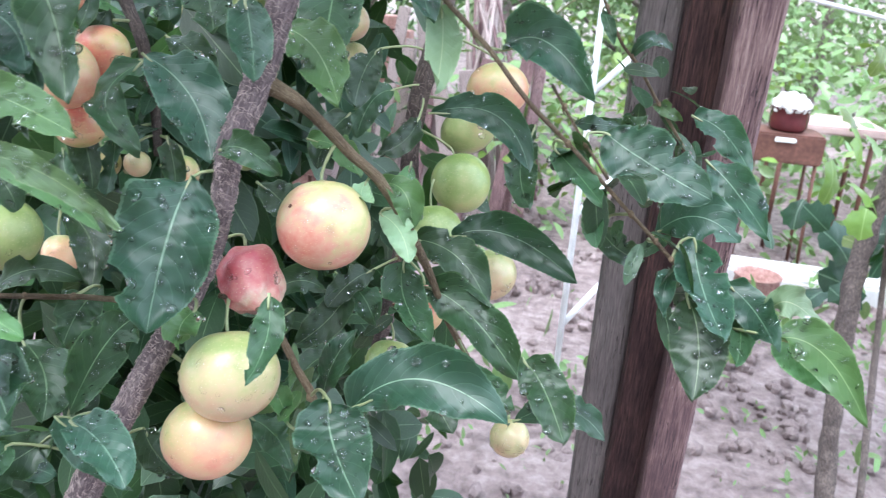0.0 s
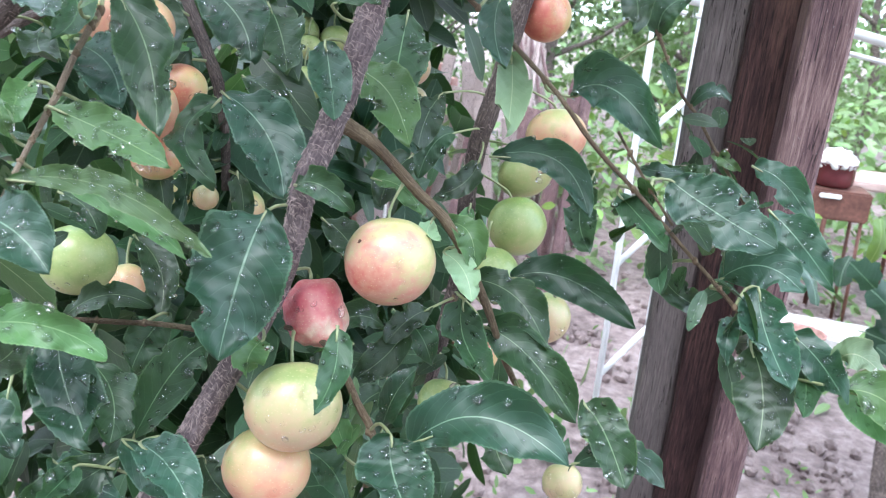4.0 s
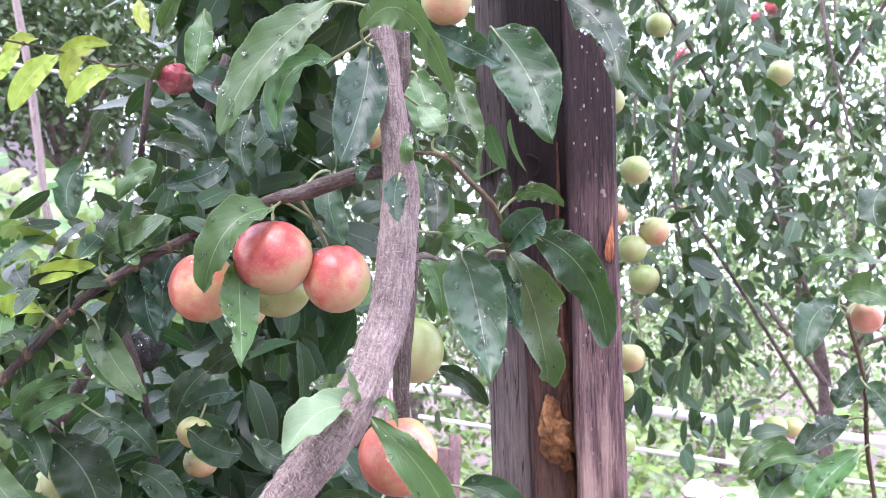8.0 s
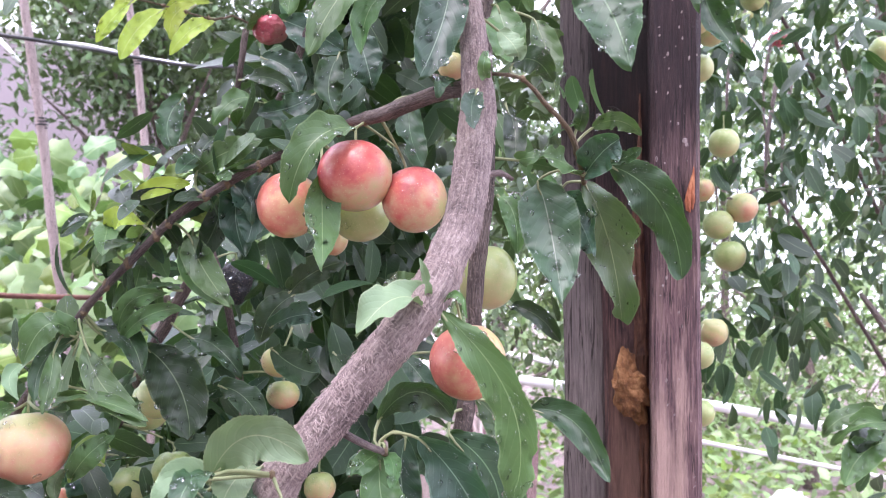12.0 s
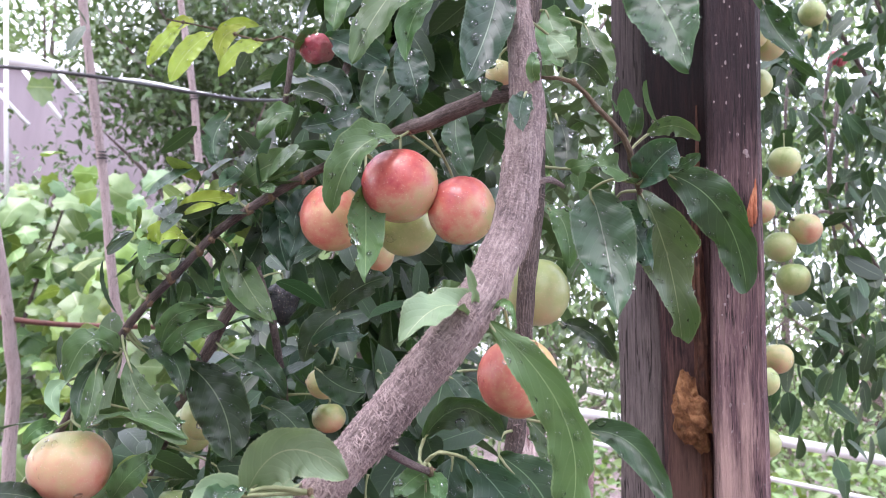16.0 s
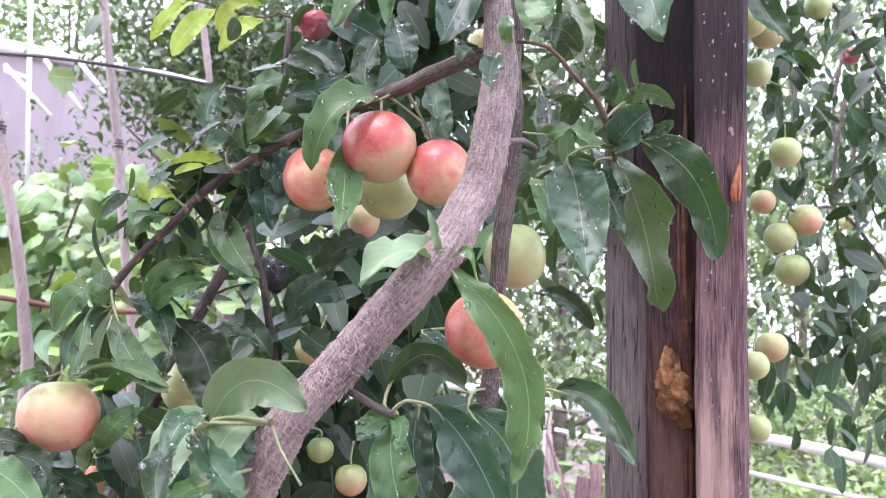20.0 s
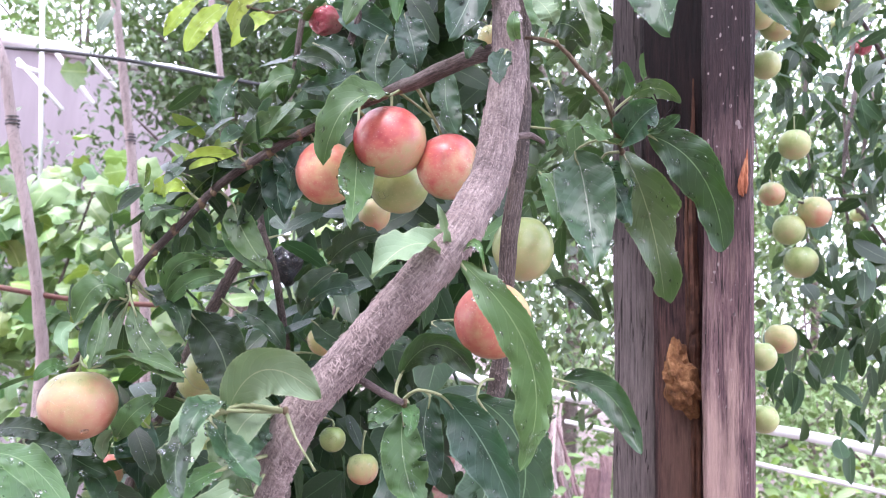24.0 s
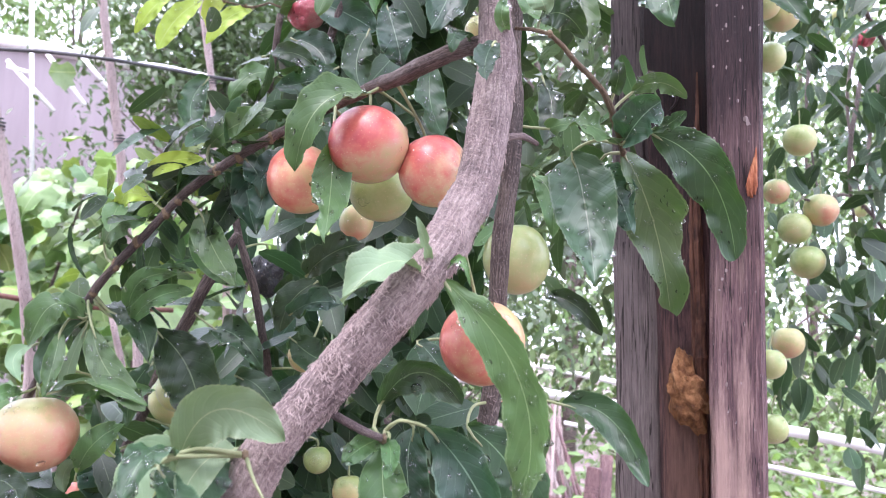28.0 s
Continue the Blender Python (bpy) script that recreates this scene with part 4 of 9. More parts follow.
plum((-0.2342, 0.5099, 1.4163), 0.0177, 'green', (-0.1182, 0.0332, 0.9924), 0.95, (-0.2441, 0.4916, 1.4428))
plum((-0.1972, 0.5087, 1.4312), 0.0150, 'green', (-0.0891, 0.0815, 0.9927), 1.00, (-0.2278, 0.4836, 1.4672))
plum((-0.1987, 0.4759, 1.4803), 0.0147, 'green', (-0.1181, 0.0415, 0.9921), 1.10, (-0.2053, 0.4793, 1.5110))
plum((-0.1335, 0.5559, 1.4839), 0.0129, 'pale', (-0.0653, 0.0352, 0.9972), 0.90, (-0.1610, 0.5349, 1.5009))
plum((-0.0983, 0.5479, 1.4168), 0.0120, 'pale', (-0.0772, 0.0483, 0.9958), 1.00, None)
plum((-0.1286, 0.5569, 1.4357), 0.0102, 'green', (-0.0809, 0.0392, 0.9960), 1.00, (-0.1597, 0.5447, 1.4537))
plum((-0.1465, 0.5393, 1.7711), 0.0135, 'crimson', (-0.0720, 0.0174, 0.9973), 0.90, (-0.1608, 0.5447, 1.7756))
plum((-0.2452, 0.4482, 1.4164), 0.0094, 'blush', (-0.1470, 0.0448, 0.9881), 1.30, (-0.2418, 0.4904, 1.4461))
plum((-0.1824, 0.4601, 1.4895), 0.0139, 'green', (-0.0981, 0.1320, 0.9864), 1.10, (-0.1960, 0.4777, 1.5256))
plum((-0.1207, 0.5150, 1.5110), 0.0122, 'pale', (0.3376, 0.1482, 0.9296), 0.90, None)
plum((0.0769, 0.3627, 1.7451), 0.0129, 'pale', (0.0104, 0.1605, 0.9870), 1.00, None)
plum((0.0276, 0.4105, 1.6894), 0.0082, 'pale', (-0.0366, 0.1263, 0.9913), 1.00, (0.0474, 0.4048, 1.7115))
scarred = plum((-0.0613, 0.2929, 1.1403), 0.0217, 'pale2', (-0.2472, 0.5173, 0.8193), 0.97, (-0.0616, 0.3104, 1.1763))
scar = bmesh.new()
bmesh.ops.create_icosphere(scar, subdivisions=2, radius=0.0019)
for v in scar.verts:
    v.co = Vector((v.co.x * 0.8, v.co.y * 1.2, v.co.z * 0.22)) * (1 + 0.4 * noise.noise(v.co * 900))
way = Vector((-0.475, -0.677, 0.561))
bmesh.ops.transform(scar, matrix=Matrix.Translation(way * 0.0212) @ way.to_track_quat("Z", "Y").to_matrix().to_4x4(), verts=scar.verts)
scar = tagged(mesh_object("blemish", scar, wood_fibre), "sunken brown scar")
scar.parent = scarred
plum((-0.0984, 0.2941, 1.1070), 0.0168, 'rotten', (-0.3848, 0.4565, 0.8022), 1.12, (-0.1094, 0.2752, 1.1290))
plum((-0.0899, 0.2540, 1.0774), 0.0221, 'cream', (-0.3147, 0.5118, 0.7994), 0.94, (-0.1024, 0.2788, 1.1029))
plum((-0.1025, 0.2537, 1.0427), 0.0207, 'peach', (-0.2249, 0.5383, 0.8122), 0.94, (-0.1263, 0.2577, 1.0833))
plum((-0.0289, 0.4663, 1.1213), 0.0199, 'green', (-0.3975, 0.3862, 0.8324), 1.02, (-0.0658, 0.4788, 1.1523))
plum((-0.0008, 0.4405, 1.0695), 0.0178, 'cream', (-0.4802, 0.3575, 0.8010), 0.95, None)
plum((-0.0125, 0.4863, 1.1814), 0.0205, 'peach', (-0.2088, 0.4543, 0.8660), 0.88, (-0.0518, 0.4727, 1.2169))
plum((-0.0304, 0.4961, 1.2574), 0.0171, 'blush', (-0.2102, 0.4516, 0.8671), 1.00, (-0.0381, 0.4798, 1.2825))
plum((-0.0325, 0.5025, 1.1498), 0.0200, 'green', (-0.4722, 0.3412, 0.8127), 0.80, (-0.0611, 0.4768, 1.1738))
plum((-0.2091, 0.3214, 1.1919), 0.0154, 'peach', (-0.3262, 0.4504, 0.8311), 1.15, None)
plum((-0.2096, 0.3516, 1.2004), 0.0150, 'blush', (-0.5427, 0.3372, 0.7693), 0.90, (-0.2145, 0.3915, 1.2136))
plum((-0.2126, 0.3325, 1.1634), 0.0135, 'blush', (-0.3208, 0.4465, 0.8353), 0.85, (-0.2054, 0.3870, 1.1942))
plum((-0.2237, 0.2806, 1.1177), 0.0192, 'green', (-0.3556, 0.4538, 0.8171), 0.95, None)
plum((-0.2571, 0.3654, 1.2338), 0.0202, 'peach', (-0.0599, 0.5097, 0.8583), 0.90, (-0.2457, 0.4085, 1.2599))
plum((-0.2137, 0.5288, 1.1920), 0.0151, 'green', (-0.2559, 0.4109, 0.8750), 0.90, None)
plum((-0.1321, 0.5383, 1.2127), 0.0141, 'cream', (-0.2359, 0.4223, 0.8752), 1.00, None)
plum((-0.1324, 0.5513, 1.1870), 0.0102, 'cream', (-0.2346, 0.4189, 0.8772), 1.00, None)
plum((-0.0511, 0.3874, 1.0227), 0.0154, 'green', (-0.0510, 0.5207, 0.8522), 1.00, (-0.0609, 0.4054, 1.0484))
plum((-0.0305, 0.3858, 1.0642), 0.0113, 'blush', (-0.2349, 0.4758, 0.8476), 1.30, (-0.0539, 0.4089, 1.0879))
plum((-0.0357, 0.4186, 1.1002), 0.0186, 'green', (-0.2294, 0.4652, 0.8550), 0.95, None)
plum((0.0300, 0.3516, 1.0080), 0.0113, 'cream', (-0.2161, 0.5051, 0.8355), 1.00, (0.0068, 0.3481, 1.0498))
plum((-0.1833, 0.3843, 1.1286), 0.0095, 'pale', (-0.2880, 0.4411, 0.8500), 1.20, (-0.2038, 0.3916, 1.1486))
plum((-0.2283, 0.3724, 1.1331), 0.0104, 'pale', (-0.3057, 0.4338, 0.8476), 1.00, (-0.2040, 0.3916, 1.1552))
plum((-0.2093, 0.3779, 1.1328), 0.0079, 'cream', (-0.2981, 0.4368, 0.8487), 1.00, (-0.2038, 0.3916, 1.1486))
plum((-0.2451, 0.3490, 1.0796), 0.0107, 'peach', (-0.3197, 0.4331, 0.8428), 1.20, None)
plum((0.0171, 0.5286, 1.2148), 0.0098, 'cream', (-0.1945, 0.4504, 0.8714), 1.00, (0.0440, 0.5198, 1.2514))
plum((-0.2547, 0.5245, 1.2154), 0.0111, 'green', (-0.2651, 0.4065, 0.8744), 1.00, None)
plum((-0.2283, 0.5660, 1.2171), 0.0102, 'green', (-0.2517, 0.4043, 0.8793), 1.00, None)
plum((-0.0438, 0.2971, 1.3008), 0.0245, 'blush', (-0.2339, 0.4551, 0.8592), 0.90, (-0.0599, 0.3048, 1.3317))
plum((-0.1059, 0.2957, 1.3556), 0.0212, 'blush', (-0.1416, 0.4584, 0.8774), 0.92, (-0.1034, 0.2823, 1.3908))
plum((-0.1244, 0.4718, 1.3787), 0.0146, 'green', (-0.2118, 0.3386, 0.9168), 0.95, None)
plum((-0.2204, 0.3358, 1.2605), 0.0150, 'green', (-0.3121, 0.3573, 0.8803), 1.00, None)
plum((-0.1019, 0.3636, 1.3333), 0.0111, 'green', (-0.2387, 0.3856, 0.8913), 1.00, None)
plum((-0.2817, 0.4260, 1.3824), 0.0157, 'peach', (-0.2753, 0.3156, 0.9081), 1.10, (-0.2981, 0.3946, 1.4140))
plum((-0.2568, 0.6154, 1.2263), 0.0140, 'green', (-0.2170, 0.2842, 0.9339), 1.00, None)
plum((-0.2296, 0.6225, 1.2217), 0.0135, 'green', (-0.2112, 0.2864, 0.9346), 1.00, None)
plum((-0.2324, 0.6101, 1.1618), 0.0120, 'green', (-0.2147, 0.2874, 0.9334), 1.10, None)
plum((-0.2425, 0.5926, 1.0861), 0.0110, 'green', (-0.2208, 0.2882, 0.9318), 1.00, None)
plum((-0.2945, 0.6497, 1.1870), 0.0107, 'green', (-0.2171, 0.2745, 0.9368), 1.00, None)
plum((-0.2089, 0.2717, 1.2404), 0.0090, 'pale', (-0.3679, 0.3871, 0.8455), 1.10, (-0.2248, 0.2638, 1.2590))
plum((-0.1852, 0.2885, 1.2361), 0.0119, 'peach', (-0.3392, 0.3908, 0.8557), 1.10, (-0.2168, 0.2610, 1.2674))
plum((0.3749, 0.6308, 1.5782), 0.0133, 'peach', (0.1113, 0.1016, 0.9886), 1.00, (0.3536, 0.6084, 1.5788))
plum((0.2812, 1.0319, 1.6929), 0.0199, 'pale', (0.0150, -0.0062, 0.9999), 1.00, None)
plum((0.2516, 1.0285, 1.6707), 0.0193, 'green', (0.0116, -0.0074, 0.9999), 1.00, None)
plum((0.2644, 1.0272, 1.6304), 0.0201, 'green', (0.0134, -0.0050, 0.9999), 1.00, None)
plum((0.2545, 0.9852, 1.7669), 0.0187, 'green', (0.0126, -0.0049, 0.9999), 1.00, None)
plum((0.2218, 0.8259, 1.8543), 0.0176, 'green', (0.0118, 0.0106, 0.9999), 1.00, None)
plum((0.2034, 0.7987, 1.8554), 0.0160, 'green', (0.0093, 0.0128, 0.9999), 1.00, None)
plum((0.2133, 0.8589, 1.8232), 0.0158, 'green', (0.0097, 0.0062, 0.9999), 1.00, None)
plum((0.2001, 0.7787, 1.5130), 0.0137, 'green', (0.0111, 0.0337, 0.9994), 1.00, None)
plum((0.2313, 0.9340, 1.5344), 0.0170, 'pale', (0.0120, 0.0082, 0.9999), 1.00, None)
plum((0.2050, 0.8305, 1.4527), 0.0145, 'green', (0.0109, 0.0272, 0.9996), 1.00, None)
plum((0.4404, 1.5824, 2.1045), 0.0193, 'crimson', (0.0133, -0.0487, 0.9987), 1.00, None)
plum((0.4296, 1.7741, 2.2303), 0.0158, 'green', (0.0097, -0.0588, 0.9982), 1.00, None)
plum((0.3972, 1.7714, 2.1711), 0.0158, 'pale', (0.0085, -0.0590, 0.9982), 1.00, None)
plum((0.4452, 1.6757, 2.2118), 0.0160, 'green', (0.0117, -0.0541, 0.9985), 1.00, None)
plum((0.4730, 1.8403, 1.8273), 0.0158, 'green', (0.0115, -0.0571, 0.9983), 1.00, None)
plum((0.2334, 1.0377, 1.7178), 0.0157, 'pale', (0.0090, -0.0111, 0.9999), 1.00, None)
plum((0.5064, 1.1966, 1.9438), 0.0197, 'green', (0.0647, 0.0074, 0.9979), 1.00, None)
plum((0.6578, 1.6903, 2.2370), 0.0158, 'crimson', (0.0556, -0.0202, 0.9982), 1.00, None)
plum((0.6268, 1.6893, 2.2136), 0.0146, 'crimson', (0.0545, -0.0203, 0.9983), 1.00, None)
plum((0.6188, 1.5491, 1.5260), 0.0172, 'green', (0.0613, -0.0090, 0.9981), 1.00, None)
plum((0.5873, 1.8459, 1.5565), 0.0167, 'pale', (0.0524, -0.0226, 0.9984), 1.00, None)
plum((0.4323, 1.0800, 1.4326), 0.0155, 'pale', (0.0120, 0.0100, 0.9999), 1.00, None)
plum((0.4606, 1.1000, 1.4283), 0.0150, 'pale', (0.0120, 0.0100, 0.9999), 1.00, None)
plum((0.3079, 1.0714, 1.9848), 0.0173, 'green', (0.0521, 0.0135, 0.9986), 1.00, None)
plum((-0.1646, 0.5331, 1.5710), 0.0138, 'black', (-0.0867, 0.0284, 0.9958), 1.25, (-0.1687, 0.5045, 1.5857))
leaf((0.0463, 0.2970, 1.5460), (0.0788, 0.2920, 1.5059), (0.0741, 0.3000, 1.4615), 0.0195, (-0.45, -0.86, 0.22), 'l', (0.0397, 0.2981, 1.5502))
leaf((0.0410, 0.2950, 1.5480), (0.0315, 0.2780, 1.5500), (0.0206, 0.2659, 1.5348), 0.0154, (0.45, -0.52, 0.73), 'p', (0.0391, 0.2965, 1.5482))
leaf((0.1028, 0.4163, 1.6205), (0.1161, 0.4406, 1.5886), (0.1234, 0.4753, 1.5434), 0.0296, (0.45, -0.88, -0.15), 'l', (0.1028, 0.4163, 1.6205))
leaf((0.1164, 0.4173, 1.6299), (0.1440, 0.4206, 1.6080), (0.1558, 0.4297, 1.5668), 0.0262, (-0.34, -0.94, -0.02), 'g', (0.1022, 0.4137, 1.6228))
leaf((0.0768, 0.4164, 1.6215), (0.0843, 0.4090, 1.5945), (0.0923, 0.3872, 1.5508), 0.0325, (-0.04, -0.79, 0.61), 's', (0.1019, 0.4124, 1.6240))
leaf((0.0879, 0.4312, 1.6162), (0.0993, 0.4242, 1.6004), (0.1074, 0.4059, 1.5795), 0.0207, (-0.35, -0.71, 0.60), 'b', (0.1028, 0.4163, 1.6205))
leaf((0.1074, 0.4119, 1.6500), (0.1213, 0.4034, 1.6514), (0.1338, 0.4081, 1.6440), 0.0101, (-0.30, -0.88, -0.36), 'l', (0.0990, 0.4006, 1.6344))
leaf((0.1033, 0.4088, 1.6230), (0.1121, 0.3977, 1.6320), (0.1220, 0.3954, 1.6394), 0.0199, (-0.19, -0.97, -0.18), 'b', (0.1016, 0.4111, 1.6251))
leaf((0.1149, 0.4167, 1.6310), (0.1263, 0.4075, 1.6323), (0.1333, 0.4025, 1.6361), 0.0073, (-0.51, -0.85, -0.13), 'g', (0.1019, 0.4124, 1.6240))
leaf((0.0989, 0.4042, 1.6473), (0.1023, 0.3921, 1.6513), (0.1027, 0.3928, 1.6600), 0.0078, (-0.00, -0.92, -0.39), 'g', (0.0978, 0.3966, 1.6379))
leaf((0.0671, 0.4015, 1.6309), (0.0865, 0.3951, 1.6300), (0.1011, 0.4107, 1.6236), 0.0148, (0.26, -0.83, 0.50), 'l', (0.0508, 0.3929, 1.6329))
leaf((0.0675, 0.3745, 1.6766), (0.0798, 0.3660, 1.6750), (0.0885, 0.3762, 1.6663), 0.0153, (-0.16, -0.98, -0.10), 'g', (0.0739, 0.3643, 1.6652))
leaf((0.0604, 0.3700, 1.6935), (0.0695, 0.3618, 1.6821), (0.0720, 0.3656, 1.6756), 0.0122, (-0.18, -0.89, 0.42), 'p', (0.0499, 0.3465, 1.6959))
leaf((0.0558, 0.3319, 1.6504), (0.0553, 0.3205, 1.6390), (0.0582, 0.3096, 1.6264), 0.0105, (0.28, -0.53, 0.80), 'b', (0.0537, 0.3430, 1.6509))
leaf((0.0594, 0.3426, 1.6583), (0.0593, 0.3295, 1.6610), (0.0601, 0.3337, 1.6701), 0.0064, (0.24, -0.93, -0.29), 'l', (0.0533, 0.3432, 1.6580))
leaf((0.0419, 0.3477, 1.6577), (0.0380, 0.3339, 1.6566), (0.0380, 0.3310, 1.6475), 0.0076, (0.65, -0.38, 0.66), 'g', (0.0420, 0.3479, 1.6557))
leaf((-0.0133, 0.3606, 1.6424), (-0.0276, 0.3366, 1.6293), (-0.0414, 0.3413, 1.6001), 0.0198, (0.26, -0.82, 0.51), 'l', (-0.0108, 0.3669, 1.6484))
leaf((-0.0310, 0.3590, 1.6193), (-0.0271, 0.3508, 1.5941), (-0.0169, 0.3261, 1.5665), 0.0186, (0.40, -0.55, 0.73), 'l', (-0.0370, 0.3726, 1.6416))
leaf((0.0411, 0.2981, 1.5485), (0.0439, 0.2853, 1.5562), (0.0422, 0.2777, 1.5666), 0.0037, (0.43, -0.78, -0.46), 'p', (0.0397, 0.2981, 1.5502))
leaf((0.0461, 0.2999, 1.5475), (0.0557, 0.2896, 1.5521), (0.0604, 0.2866, 1.5423), 0.0033, (-0.58, -0.68, 0.45), 'l', (0.0397, 0.2981, 1.5502))
leaf((0.0182, 0.3644, 1.7485), (-0.0137, 0.3517, 1.7191), (-0.0338, 0.3417, 1.6761), 0.0246, (0.29, -0.87, 0.39), 'l', (0.0450, 0.3516, 1.7328))
leaf((0.0148, 0.3765, 1.7228), (-0.0052, 0.3634, 1.7116), (-0.0094, 0.3553, 1.6797), 0.0161, (0.25, -0.79, 0.56), 'l', (0.0455, 0.3511, 1.7294))
leaf((0.0404, 0.3471, 1.7199), (0.0376, 0.3377, 1.6878), (0.0293, 0.3249, 1.6559), 0.0238, (0.17, -0.81, 0.56), 'b', (0.0469, 0.3497, 1.7193))
leaf((0.0406, 0.3261, 1.7178), (0.0637, 0.3132, 1.7199), (0.0819, 0.3283, 1.6859), 0.0171, (-0.52, -0.80, -0.31), 'l', (0.0473, 0.3492, 1.7159))
leaf((0.0670, 0.3709, 1.7326), (0.0849, 0.3618, 1.7202), (0.1031, 0.3652, 1.7103), 0.0178, (-0.34, -0.94, 0.05), 'b', (0.0450, 0.3516, 1.7328))
leaf((0.0973, 0.4228, 1.7516), (0.1164, 0.4154, 1.7213), (0.1279, 0.3910, 1.6775), 0.0358, (-0.32, -0.79, 0.52), 'g', None)
leaf((0.1339, 0.3957, 1.7579), (0.1555, 0.3878, 1.7370), (0.1610, 0.3650, 1.6984), 0.0228, (-0.12, -0.76, 0.63), 'g', None)
leaf((0.1898, 0.5994, 1.8023), (0.1971, 0.5906, 1.7738), (0.2134, 0.5824, 1.7450), 0.0202, (-0.31, -0.84, 0.44), 'g', None)
leaf((0.0550, 0.4011, 1.7204), (0.0623, 0.3917, 1.6983), (0.0676, 0.3834, 1.6788), 0.0213, (-0.06, -0.79, 0.61), 'l', (0.0474, 0.4046, 1.7176))
leaf((0.0734, 0.4233, 1.7196), (0.0831, 0.4145, 1.6936), (0.0880, 0.4040, 1.6649), 0.0166, (-0.07, -0.82, 0.57), 'l', (0.0474, 0.4046, 1.7176))
leaf((-0.0872, 0.4511, 1.7856), (-0.0868, 0.4414, 1.7598), (-0.0873, 0.4368, 1.7395), 0.0170, (0.40, -0.75, 0.54), 'l', None)
leaf((-0.1155, 0.4494, 1.7719), (-0.1043, 0.4376, 1.7814), (-0.0944, 0.4319, 1.7894), 0.0106, (0.09, -0.85, -0.51), 'l', None)
leaf((-0.1529, 0.4921, 1.8147), (-0.1457, 0.4823, 1.7980), (-0.1396, 0.4802, 1.7848), 0.0117, (0.18, -0.73, 0.66), 'y', None)
leaf((-0.2770, 0.5441, 1.8043), (-0.2838, 0.5316, 1.7864), (-0.2946, 0.5278, 1.7663), 0.0159, (0.61, -0.71, 0.35), 'y', (-0.2753, 0.5461, 1.8097))
leaf((-0.2503, 0.5530, 1.8014), (-0.2642, 0.5387, 1.7795), (-0.2724, 0.5290, 1.7508), 0.0219, (0.61, -0.69, 0.39), 'y', (-0.2500, 0.5527, 1.8043))
leaf((-0.2247, 0.5605, 1.8065), (-0.2357, 0.5462, 1.7923), (-0.2323, 0.5361, 1.7674), 0.0179, (0.81, -0.41, 0.42), 'y', (-0.2288, 0.5520, 1.7971))
leaf((-0.2044, 0.5585, 1.7906), (-0.2187, 0.5430, 1.7771), (-0.2315, 0.5348, 1.7539), 0.0180, (0.56, -0.73, 0.38), 'y', (-0.2076, 0.5512, 1.7900))
leaf((-0.2916, 0.5875, 1.8293), (-0.3008, 0.5750, 1.8229), (-0.3061, 0.5621, 1.7975), 0.0141, (0.76, -0.52, 0.39), 'y', None)
leaf((-0.2352, 0.6037, 1.8264), (-0.2551, 0.5898, 1.8238), (-0.2799, 0.5976, 1.8123), 0.0143, (0.27, -0.96, -0.07), 'y', None)
leaf((0.3876, 0.6165, 1.6168), (0.3558, 0.6003, 1.6254), (0.3326, 0.6113, 1.6201), 0.0145, (0.09, -0.85, 0.52), 'l', None)
leaf((0.3531, 0.6148, 1.5961), (0.3654, 0.6039, 1.5975), (0.3853, 0.6093, 1.5886), 0.0256, (-0.18, -0.95, 0.27), 'l', (0.3536, 0.6084, 1.5788))
leaf((0.3546, 0.6259, 1.5876), (0.3302, 0.6120, 1.5794), (0.3164, 0.5964, 1.5495), 0.0269, (0.09, -0.68, 0.73), 'g', (0.3536, 0.6084, 1.5788))
leaf((0.3509, 0.6576, 1.4563), (0.3112, 0.6402, 1.4694), (0.2844, 0.6497, 1.4493), 0.0171, (0.04, -0.69, 0.72), 'l', (0.3817, 0.6617, 1.4687))
leaf((0.3659, 0.6556, 1.4958), (0.3408, 0.6415, 1.4891), (0.3175, 0.6354, 1.4715), 0.0224, (0.13, -0.75, 0.65), 'g', (0.3773, 0.6486, 1.4970))
leaf((0.3699, 0.6481, 1.4711), (0.3380, 0.6345, 1.4520), (0.3277, 0.6325, 1.4353), 0.0220, (-0.04, -0.74, 0.67), 'l', (0.3808, 0.6591, 1.4744))
leaf((0.3814, 0.6429, 1.5423), (0.3580, 0.6302, 1.5217), (0.3482, 0.6288, 1.5089), 0.0194, (-0.05, -0.75, 0.66), 'g', (0.3710, 0.6327, 1.5307))
leaf((0.3898, 0.6112, 1.6774), (0.3739, 0.5992, 1.6588), (0.3777, 0.5901, 1.6364), 0.0213, (-0.24, -0.67, 0.70), 'g', None)
leaf((0.3679, 0.6227, 1.5264), (0.3792, 0.6132, 1.5102), (0.3818, 0.5973, 1.4793), 0.0213, (-0.39, -0.72, 0.57), 'g', (0.3710, 0.6327, 1.5307))
leaf((0.3298, 0.6684, 1.4722), (0.2965, 0.6489, 1.4731), (0.2768, 0.6458, 1.4554), 0.0152, (0.19, -0.72, 0.67), 'l', None)
leaf((0.3393, 0.6724, 1.4522), (0.3092, 0.6543, 1.4448), (0.2906, 0.6408, 1.4206), 0.0264, (0.17, -0.68, 0.71), 'l', None)
leaf((0.3295, 0.6798, 1.4597), (0.3124, 0.6643, 1.4544), (0.3024, 0.6517, 1.4449), 0.0197, (0.30, -0.55, 0.78), 'g', None)
leaf((0.0733, 0.4107, 1.4942), (0.0978, 0.4066, 1.4884), (0.1152, 0.3915, 1.4611), 0.0160, (-0.33, -0.86, 0.40), 'g', (0.0380, 0.4103, 1.4998))
